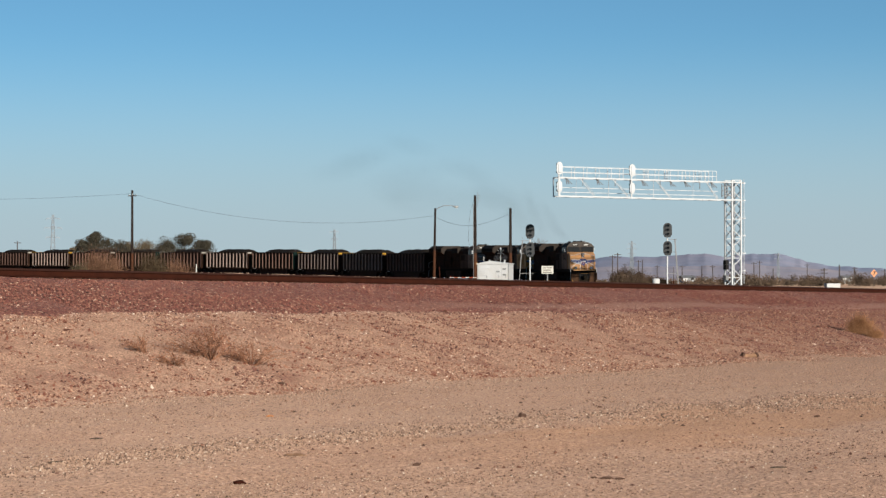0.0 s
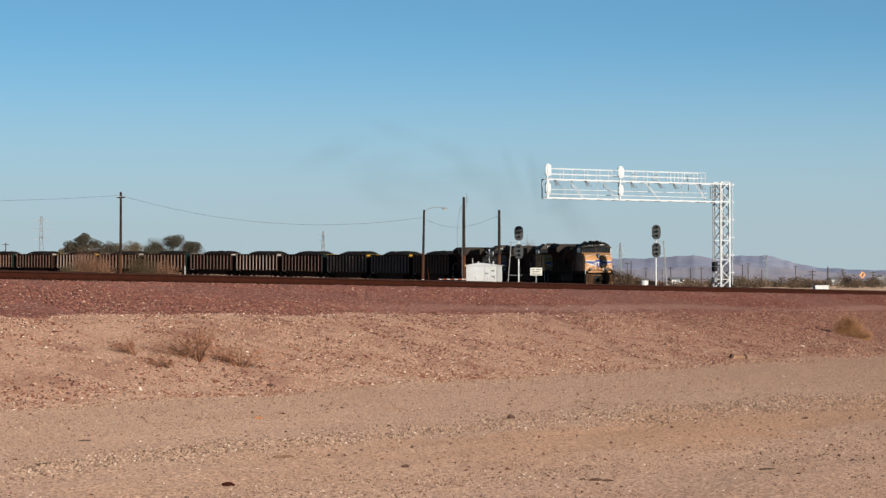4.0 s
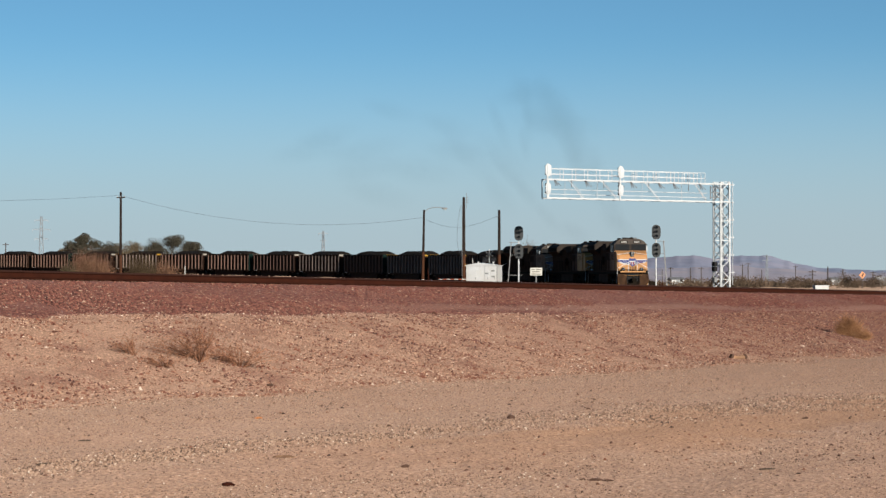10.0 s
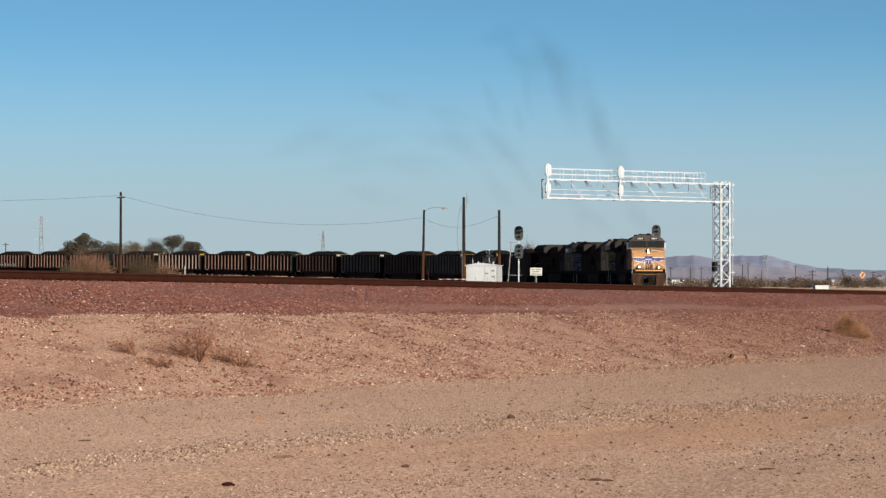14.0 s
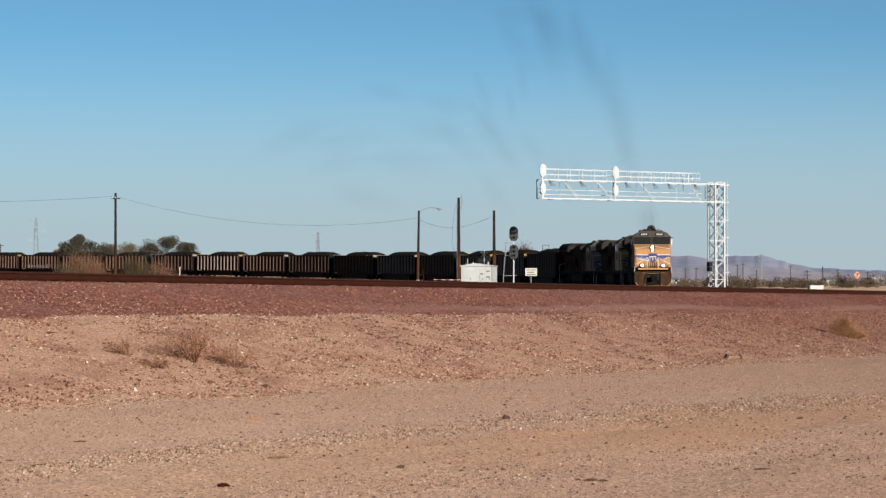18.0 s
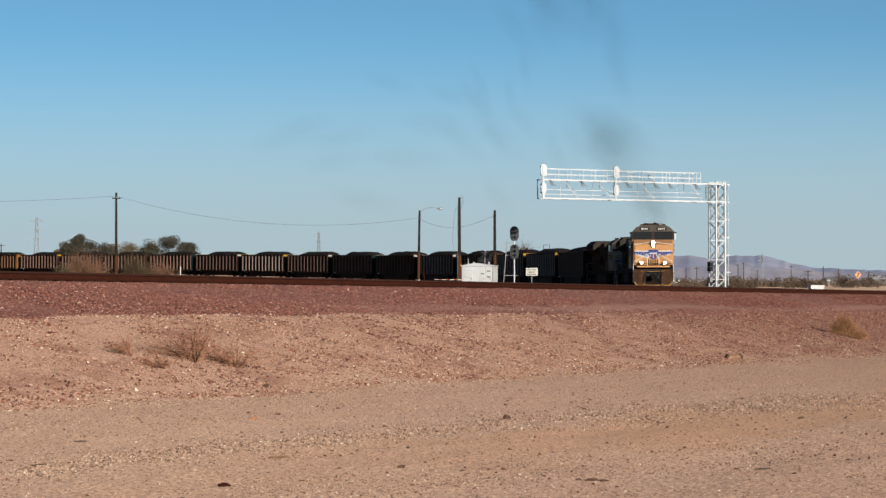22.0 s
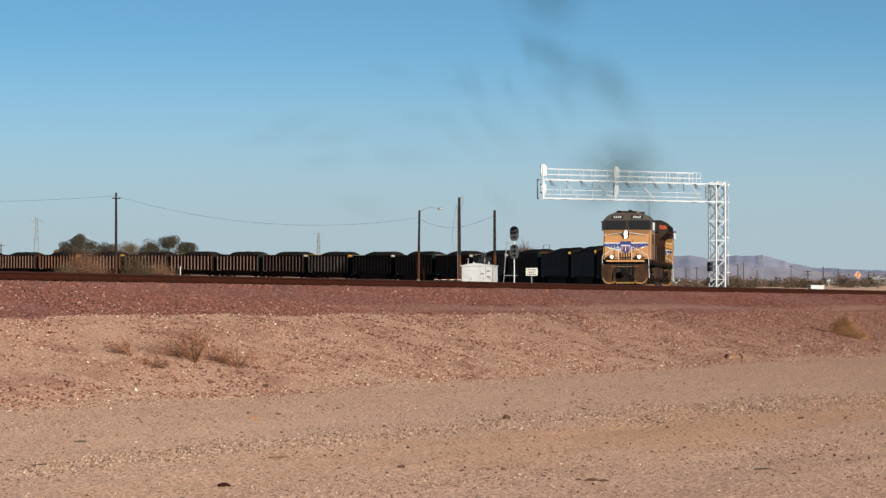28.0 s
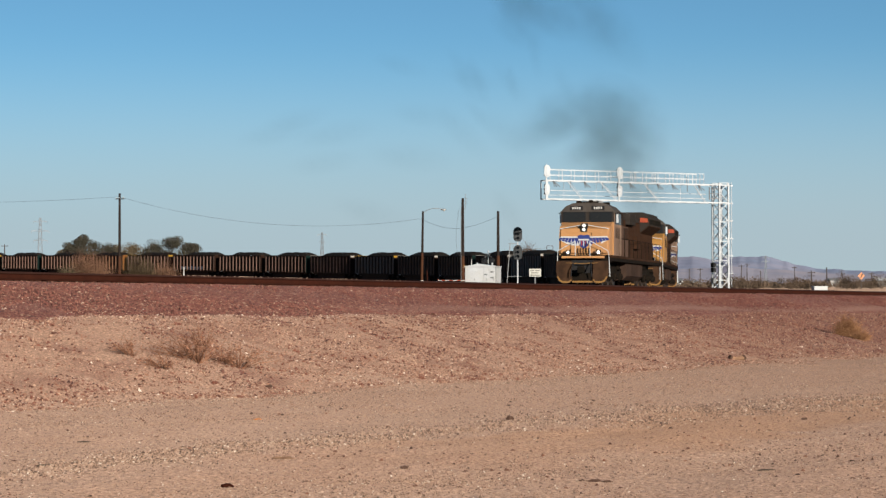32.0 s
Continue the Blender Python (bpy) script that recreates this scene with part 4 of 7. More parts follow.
        part("wing_edge", prism(B(), [(s * 0.3, 2.76), (s * 1.32, 2.78), (s * 1.29, 2.70), (s * 0.3, 2.68)], "x", 9.983, 9.993), WHITE, loco, "white edge of the emblem")
    shield = B()
    prism(shield, [(-0.34, 2.82), (-0.2, 2.86), (0, 2.82), (0.2, 2.86), (0.34, 2.82), (0.36, 2.5), (0.2, 2.2), (0, 2.08), (-0.2, 2.2), (-0.36, 2.5)], "x", 9.99, 10.005)
    part("shield", shield, BLUE, loco, "blue shield")
    for k in range(5):
        part("shield_stripe", box(B(), 10.0, -0.245 + k * 0.11, 2.2 + 0.06 * abs(k - 2), 10.012, -0.195 + k * 0.11, 2.52), RED if k % 2 else WHITE, loco)
    part("shield_band", box(B(), 10.0, -0.3, 2.54, 10.012, 0.3, 2.62), WHITE, loco)
    # lamps: a small shielded bulb in the focus of a mirror, so that they are bright near their axis alone
    lamp = part("headlight", box(B(), 9.5, -0.17, 3.02, 9.93, 0.17, 3.50, 0.03), BLACK, loco, "headlight housing on the nose")
    for z in (3.15, 3.38):
        sealed_beam(lamp, 9.936, z, "lit headlight")
    for s in (-1, 1):
        ditch = part("ditch_light", box(B(), -0.12, -0.13, -0.13, 0.05, 0.13, 0.13, 0.02), BLACK, loco, "ditch light on the front deck", at=pose(10.2, s * 0.86, 1.87))
        sealed_beam(ditch, 0.056, 0, "lit ditch light")
    for k in range(5):
        part("front_stanchion", box(B(), 10.0, -0.36 + k * 0.16, 1.68, 10.03, -0.31 + k * 0.16, 2.12), GRILLE, loco)
    # pilot, coupler, steps and front rails
    part("anticlimber", box(B(), 9.95, -1.2, 1.53, 10.45, 1.2, 1.66, 0.03), YELLOW, loco, "yellow anticlimber edge of the front deck")
    for s in (-1, 1):
        scoop = [(0.58, 0.30), (0.72, 0.16), (1.1, 0.14), (1.3, 0.24), (1.44, 0.5), (1.48, 0.85), (1.46, 1.38), (0.62, 1.38)]
        plow = prism(B(), [(s * a, b) for a, b in scoop], "x", 10.28, 10.5)
        part("plow", plow, PLOW, loco, "dusty brown rounded half of the snow plow")
        rim = [(0.58, 0.30), (0.72, 0.16), (1.1, 0.14), (1.3, 0.24), (1.44, 0.5), (1.36, 0.52), (1.24, 0.33), (1.08, 0.24), (0.74, 0.26), (0.64, 0.36)]
        part("plow_rim", prism(B(), [(s * a, b) for a, b in rim], "x", 10.5, 10.54), RIM, loco, "worn yellow lower rim")
        for k in range(4):
            part("step", box(B(), 9.3, s * 1.40 - 0.1, 0.42 + k * 0.3, 9.95, s * 1.40 + 0.1, 0.46 + k * 0.3), GRIME, loco)
        part("hose", tube(tube(B(), (10.5, s * 0.5, 1.3), (10.8, s * 0.55, 0.9), 0.03), (10.8, s * 0.55, 0.9), (10.75, s * 0.6, 0.5), 0.03), BLACK, loco)
    part("plow_center", box(B(), 10.2, -0.62, 0.2, 10.4, 0.62, 0.7, 0.03), GRIME, loco)
    part("uncoupling_lever", tube(tube(B(), (10.46, -1.3, 1.3), (10.52, 0, 1.22), 0.025, sides=6), (10.52, 0, 1.22), (10.46, 1.3, 1.3), 0.025, sides=6), RIM, loco, "yellow uncoupling lever")
    # shade of the open coupler recess, put in as a solid black block
    part("draft_pocket", box(B(), 10.0, -0.62, 0.7, 10.26, 0.62, 1.42), BLACK, loco)
    part("plow_lip", box(B(), 10.36, -0.6, 0.16, 10.46, 0.6, 0.27, 0.02), RIM, loco, "worn yellow lip of the plow")
    for s in (-1, 1):
        part("coupler", box(box(B(), s * 10.3 - 0.25, -0.12, 0.78, s * 10.3 + 0.6 * s, 0.12, 1.0), s * 10.95 - 0.12, -0.19, 0.7, s * 10.95 + 0.12, 0.19, 1.08, 0.05), GRIME, loco)
        rail = B()
        for y0, y1 in ((0.42, 1.42),):
            pts = [(10.38, s * y0, 1.66), (10.38, s * y0, 2.45), (10.35, s * y0, 2.5), (10.35, s * y1, 1.95), (10.2, s * 1.46, 1.7), (10.1, s * 1.5, 0.5)]
            for a, b in zip(pts, pts[1:]):
                tube(rail, a, b, 0.022, sides=6)
        part("front_handrail", rail, STEEL_WHITE, loco, "white front handrail")
        rear = B()
        for a, b in (((-10.3, s * 0.5, 1.7), (-10.3, s * 0.5, 2.7)), ((-10.3, s * 0.5, 2.7), (-10.3, s * 1.45, 2.4)), ((-10.3, s * 1.45, 2.4), (-10.3, s * 1.45, 0.5))):
            tube(rear, a, b, 0.022, sides=6)
        part("rear_handrail", rear, STEEL_WHITE, loco, "white rear handrail")
    # engine hood
    hood = B()
    prism(hood, [(-0.98, 1.72), (0.98, 1.72), (0.98, 3.95), (0.7, 4.28), (-0.7, 4.28), (-0.98, 3.95)], "x", -10.1, 6.2)
    part("hood", hood, SHADED_YELLOW, loco, "dusty yellow engine hood, darkened for its shaded side")
    top = B()
    prism(top, [(-1.0, 3.98), (1.0, 3.98), (0.72, 4.31), (-0.72, 4.31)], "x", -4.72, 6.25)
    part("hood_roof", top, ROOF_GREY, loco, "grey hood roof")
    for x0, x1, w, z0, z1 in ((2.9, 6.15, 1.42, 1.72, 3.5), (3.4, 6.0, 1.2, 3.5, 4.35), (-1.2, 1.2, 1.25, 3.7, 4.38)):
        part("equipment_cabinet", box(B(), x0, -w, z0, x1, w, z1, 0.05), SHADED_TAN if x0 > 2 else ROOF_GREY, loco)
    rad = B()
    prism(rad, [(-1.0, 3.42), (1.0, 3.42), (1.55, 3.86), (1.55, 4.30), (1.12, 4.68), (-1.12, 4.68), (-1.55, 4.30), (-1.55, 3.86)], "x", -10.0, -4.7)
    radiator = part("radiator", rad, ROOF_GREY, loco, "flared grey radiator section")
    for s in (-1, 1):
        for k in range(10):
            part("louvre", box(B(), -9.8 + k * 0.5, s * 1.555 - 0.012, 3.92, -9.4 + k * 0.5, s * 1.555 + 0.012, 4.24), GRIME, radiator)
        part("radiator_lip", prism(B(), [(s * 0.99, 3.40), (s * 1.56, 3.85), (s * 1.58, 3.81), (s * 0.99, 3.35)], "x", -9.98, -4.72), SHADED_YELLOW, radiator, "slanted lower lip")
        # shade on the other side is put in by leaving its panel off
        if s > 0:
            part("end_panel", prism(B(), [(s * 0.99, 4.04), (s * 1.50, 4.04), (s * 1.46, 4.28), (s * 0.99, 4.34)], "x", -4.70, -4.68), LIP_RED, radiator, "red-orange panel on the end of the overhang")
    for s in (-1, 1):
        grille = part("intake_grille", box(B(), 3.15, s * 1.43 - 0.01, 2.72, 4.65, s * 1.43 + 0.01, 3.42), GRILLE, loco, "sooty air intake grille")
        for k in range(4):
            part("slat", box(B(), 3.2 + k * 0.35, s * 1.445 - 0.012, 2.74, 3.3 + k * 0.35, s * 1.445 + 0.012, 3.40), SHADED_YELLOW, grille)
        for k in range(5):
            part("vent_panel", box(B(), 3.5 + k * 0.5, s * 1.205 - 0.012, 3.58, 3.88 + k * 0.5, s * 1.205 + 0.012, 4.22), GRILLE, loco)
        part("air_cooler", box(B(), -3.2, min(s * 0.98, s * 1.25), 2.3, -1.6, max(s * 0.98, s * 1.25), 3.1, 0.04), SHADED_YELLOW, loco)
        for k in range(5):
            part("cab_rivet_bar", box(B(), 7.0 + k * 0.34, s * 1.552 - 0.006, 2.7, 7.03 + k * 0.34, s * 1.552 + 0.006, 3.3), GRIME, loco)
    part("exhaust_stack", box(B(), -0.1, -0.35, 4.38, 1.3, 0.35, 4.62, 0.05), BLACK, loco, "sooty exhaust stack")
    for x in (-7.2, -8.1, -9.0):
        part("roof_fan", tube(B(), (x, 0, 4.6), (x, 0, 4.68), 0.42, sides=14), BLACK, loco)
    for x, y, l, w, h in ((6.5, 0.75, 0.4, 0.35, 0.14), (6.6, -0.8, 0.5, 0.3, 0.12), (8.15, -0.55, 0.35, 0.3, 0.16), (8.3, 0.15, 0.22, 0.22, 0.2)):
        part("roof_equipment", box(B(), x, y - w / 2, 4.66, x + l, y + w / 2, 4.68 + h, 0.03), GRIME, loco, "dark box on the cab roof")
    part("air_conditioner", box(B(), 6.9, -0.45, 4.68, 7.9, 0.45, 4.84, 0.05), ROOF_GREY, loco)
    part("horn", tube(tube(B(), (5.6, 0.3, 4.5), (6.1, 0.3, 4.55), 0.04, 0.1), (5.6, -0.1, 4.5), (6.1, -0.1, 4.55), 0.04, 0.1), GALVANISED, loco)
    for x in (7.4, 8.2):
        part("antenna", tube(B(), (x, 0.6, 4.68), (x, 0.6, 4.85), 0.07, sides=8), GREY_STEEL, loco)
    for s in (-1, 1):
        for x in np.arange(-5.8, 2.8, 0.95):
            door = part("hood_door", box(B(), float(x), s * 0.985 - 0.012, 1.95, float(x) + 0.88, s * 0.985 + 0.012, 3.55, 0.005), SHADED_YELLOW, loco)
            part("latch", box(B(), float(x) + 0.78, s * 1.005 - 0.012, 2.6, float(x) + 0.83, s * 1.005 + 0.012, 2.8), GRIME, door)
        rail = tube(B(), (-10.2, s * 1.45, 2.75), (6.0, s * 1.45, 2.75), 0.02, sides=6)
        part("walkway_rail", rail, GRIME, loco, "thin dark walkway handrail")
        post = mesh_of("rail_post", tube(B(), (0, 0, 1.7), (0, 0, 2.75), 0.02, sides=6), GRIME)
        for x in np.arange(-10.2, 6.1, 1.62):
            repeat("rail_post", post, loco, pose(float(x), s * 1.45, 0))
    return loco


CAR_LENGTH = 16.15
HALF = 7.28


def load_mesh(seed):
    """A heaped coal load, higher over the middle, uneven."""
    nx, ny = 40, 12
    verts, faces = [], []
    for i in range(nx + 1):
        for j in range(ny + 1):
            a, b = i / nx, j / ny
            x, y = (a - 0.5) * 2 * (HALF - 0.12), (b - 0.5) * 2.9
            ridge = min(1.0, max(0.0, 4.6 * (a - 0.14)), 6.5 * (1 - a))
            ridge = ridge * ridge * (3 - 2 * ridge)
            crown = 1 - (2 * b - 1) ** 2
            h = 3.40 + 0.32 * ridge + 0.52 * ridge * crown ** 0.8
            h += 0.10 * noise.noise((x * 0.55 + seed * 7, y * 0.6, seed)) + 0.05 * noise.noise((x * 2.3, y * 2.3, seed * 3.0))
            verts.append((x, y, h))
    for i in range(nx):
        for j in range(ny):
            k = i * (ny + 1) + j
            faces.append((k, k + ny + 1, k + ny + 2, k + 1))
    me = bpy.data.meshes.new("load")
    me.from_pydata(verts, [], faces)
    me.materials.append(COAL)
    for f in me.polygons:
        f.use_smooth = True
    return me


LOADS = [load_mesh(k) for k in range(5)]
SIDE_FRAME = mesh_of("side_frame", prism(B(), [(-1.05, 0.5), (-0.85, 0.36), (-0.45, 0.3), (0.45, 0.3), (0.85, 0.36), (1.05, 0.5), (0.95, 0.66), (0.4, 0.82), (-0.4, 0.82), (-0.95, 0.66)], "y", -0.07, 0.07), GRIME)


def make_car(m, side_mat, rib_mat, end_mat, load, label):
    car = thing("coal_gondola", m, label, "freight car", "gondolas of the train")
    under = box(B(), -HALF, -1.45, 0.98, HALF, 1.45, 1.12)
    box(under, -7.6, -0.25, 0.72, 7.6, 0.25, 1.0)
    part("underframe", under, GRIME, car)
    body_mat = side_mat if end_mat in (END_WHITE, END_YELLOW) else end_mat
    # bathtub belly between the trucks
    belly = B()
    prism(belly, [(-4.85, 0.98), (-4.75, 0.28), (4.75, 0.28), (4.85, 0.98)], "y", -1.3, 1.3)
    part("tub", belly, side_mat, car)
    rib = mesh_of("rib", prism(B(), [(-0.11, 0.0), (0.11, 0.0), (0.065, 0.15), (-0.065, 0.15)], "z", 1.15, 3.58), rib_mat)
    for s in (-1, 1):
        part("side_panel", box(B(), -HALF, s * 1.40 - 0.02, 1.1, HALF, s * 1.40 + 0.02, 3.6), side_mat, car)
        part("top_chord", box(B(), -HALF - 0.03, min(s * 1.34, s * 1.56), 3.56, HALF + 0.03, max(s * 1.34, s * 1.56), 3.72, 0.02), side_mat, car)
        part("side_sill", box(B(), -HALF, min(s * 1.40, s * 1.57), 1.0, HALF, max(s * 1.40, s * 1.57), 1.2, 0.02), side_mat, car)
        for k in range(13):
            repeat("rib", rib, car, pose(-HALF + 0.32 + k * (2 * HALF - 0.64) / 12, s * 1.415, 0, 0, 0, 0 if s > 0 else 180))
        end = part("end_panel", box(B(), -0.03, -1.55, 1.05, 0.03, 1.55, 3.74), body_mat, car, at=pose(s * HALF, 0, 0))
        for z in (1.7, 2.4, 3.1):
            part("end_beam", box(B(), 0.03 if s > 0 else -0.1, -1.5, z, 0.1 if s > 0 else -0.03, 1.5, z + 0.12), body_mat, end)
        # sunlit top of white and yellow ends, put in as a paler strip
        part("end_cap", box(B(), -0.07, -1.57, 3.50, 0.09, 1.57, 3.76, 0.02), end_mat, car, at=pose(s * HALF, 0, 0))
        part("coupler", box(B(), s * 7.6 - 0.12, -0.15, 0.74, s * 8.05 + 0.03 * s, 0.15, 1.02, 0.03), GRIME, car)
        ladder = B()
        for k in range(6):
            tube(ladder, (s * (HALF + 0.09), s * 1.2, 1.2 + k * 0.38), (s * (HALF + 0.09), s * 1.52, 1.2 + k * 0.38), 0.018, sides=5)
        part("ladder", ladder, GRIME, car)
        # trucks
        bolster = box(B(), -0.22, -1.05, 0.5, 0.22, 1.05, 0.74)
        truck = part("truck", bolster, GRIME, car, at=pose(s * 6.0, 0, 0))
        for q in (-1, 1):
            repeat("side_frame", SIDE_FRAME, truck, pose(0, q * 1.02, 0))
            repeat("wheelset", CAR_WHEEL, truck, pose(q * 0.89, 0, 0.46))
        for q in range(3):
            part("stencil_bar", box(B(), -6.6 + q * 0.28, s * 1.57 - 0.004, 1.06, -6.4 + q * 0.28, s * 1.57 + 0.006, 1.14), WHITE, car)
    repeat("load", load, car, pose(0, 0, 0), "heaped black coal load")
    return car


def car_paint(name, colour, second, dust):
    return material(name, colour, 0.7, 0.1, second, 0.8, 0.6, 15, 0.1, dust, 0.4)


# near-black brown: the shade between the ribs is put into the side paint
SHADED_SIDE = car_paint("shaded_brown_car_side", (0.018, 0.009, 0.006), (0.011, 0.006, 0.004), (0.026, 0.013, 0.008))
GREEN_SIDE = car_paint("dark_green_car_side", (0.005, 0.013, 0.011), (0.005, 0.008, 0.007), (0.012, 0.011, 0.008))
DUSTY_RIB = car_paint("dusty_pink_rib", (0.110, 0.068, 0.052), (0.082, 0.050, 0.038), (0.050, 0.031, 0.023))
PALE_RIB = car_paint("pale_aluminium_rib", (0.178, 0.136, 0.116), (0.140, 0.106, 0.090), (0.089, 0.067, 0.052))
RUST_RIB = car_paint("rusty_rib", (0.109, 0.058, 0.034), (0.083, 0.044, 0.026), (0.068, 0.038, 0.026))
END_YELLOW = car_paint("yellow_car_end", (0.209, 0.119, 0.018), (0.162, 0.090, 0.018), (0.108, 0.065, 0.029))
END_WHITE = car_paint("white_car_end", (0.204, 0.186, 0.161), (0.155, 0.136, 0.118), (0.093, 0.074, 0.056))
END_ORANGE = car_paint("orange_car_end", (0.141, 0.057, 0.017), (0.101, 0.040, 0.013), (0.084, 0.040, 0.020))
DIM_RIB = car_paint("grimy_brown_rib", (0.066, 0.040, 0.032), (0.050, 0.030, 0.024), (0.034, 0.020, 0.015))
KINDS = ((SHADED_SIDE, DUSTY_RIB, END_WHITE, "dark brown coal gondola with dusty pink ribs, heaped with coal"),
         (SHADED_SIDE, PALE_RIB, END_YELLOW, "dark coal gondola with pale ribs and yellow ends"),
         (SHADED_SIDE, DUSTY_RIB, GREEN_SIDE, "dark coal gondola with dusty ribs and dark green ends"),
         (SHADED_SIDE, RUST_RIB, END_ORANGE, "brown coal gondola with rusty ribs and orange ends"),
         (SHADED_SIDE, DUSTY_RIB, SHADED_SIDE, "dark brown coal gondola with plain dark ends, heaped with coal"),
         (SHADED_SIDE, DIM_RIB, END_WHITE, "grimy brown coal gondola with dull ribs and white end tops"),
         (SHADED_SIDE, PALE_RIB, END_WHITE, "dark coal gondola with pale ribs and white end tops"),
         (SHADED_SIDE, DUSTY_RIB, END_YELLOW, "dark coal gondola with dusty ribs and yellow end tops"))
# which kind each car is, from the head of the train
ORDER = (4, 1, 1, 2, 6, 5, 2, 0, 1, 5, 2, 4, 4, 7, 3, 4, 2, 7, 3, 0, 4)
FIRST_CAR = -64.7 - HALF
LOCO_AT = (-9.0, -31.0, -53.0)


def gone(t):
    """Metres that the train has moved by t seconds."""
    return 3.585 * t + 0.00979 * t * t - 0.0000833 * t ** 3


def on_track(s, base):
    """The pose of a vehicle whose middle is s metres along the curved track, its truck centres base apart."""
    a, b = track_at(s + base / 2), track_at(s - base / 2)
    d = Vector([float(p - q) for p, q in zip(a, b)])
    mid = Vector([float(p + q) / 2 for p, q in zip(a, b)])
    turn = math.degrees(math.atan2(d.y, d.x))
    lift = -math.degrees(math.asin(d.z / d.length))
    return pose(*mid, 0, lift, turn)


first = make_loco(on_track(LOCO_AT[0], 13.3))
locos = [first] + [copy_thing(first, on_track(s, 13.3)) for s in LOCO_AT[1:]]
for k, other in enumerate(locos[1:]):
    for o in other.children_recursive:
        if o.name.startswith("bulb"):
            dark = o.data.copy()
            dark.materials[0] = LENS
            o.data = dark
        elif o.name.split(".")[0] in ("cab_front", "nose", "nose_door", "anticlimber"):
            repainted = o.data.copy()
            repainted.materials[0] = CAB_YELLOW if k else CLEAN_YELLOW
            o.data = repainted
        elif k == 0 and o.name.split(".")[0] in ("cab", "cab_door"):
            repainted = o.data.copy()
            repainted.materials[0] = CLEAN_YELLOW
            o.data = repainted
    tagged(other, "yellow and grey diesel locomotive coupled behind another, dusty")
models = {}
cars = []
for k, kind in enumerate(ORDER):
    m = on_track(FIRST_CAR - k * CAR_LENGTH, 12.0)
    if kind in models:
        car = copy_thing(models[kind], m)
        for o in car.children:
            if o.name.startswith("load"):
                o.data = LOADS[k % 5]
    else:
        s, r, e, label = KINDS[kind]
        car = models[kind] = make_car(m, s, r, e, LOADS[k % 5], label)
    cars.append(car)
# a painted scrawl between the ribs of one car
BLUE_PAINT = material("blue_spray_paint", (0.05, 0.07, 0.16), 0.6, 0, (0.10, 0.12, 0.17), 3, 0.6, 20, 0.0)
for k in range(7):
    x = -4.65 + k * 1.165
    for q, mat in ((0.0, BLUE_PAINT), (0.28, WHITE)):
        mark = prism(B(), [(x + q, 1.32 + 0.1 * (k % 3)), (x + q + 0.26, 1.30), (x + q + 0.36, 1.75 + 0.08 * (k % 2)), (x + q + 0.1, 1.92 - 0.12 * (k % 3))], "y", -1.432, -1.424)
        part("paint_mark", mark, mat, cars[12], "scrawl of blue and white spray paint")
tagged(cars[12], "dark coal gondola with sprayed paint scrawl between its ribs")


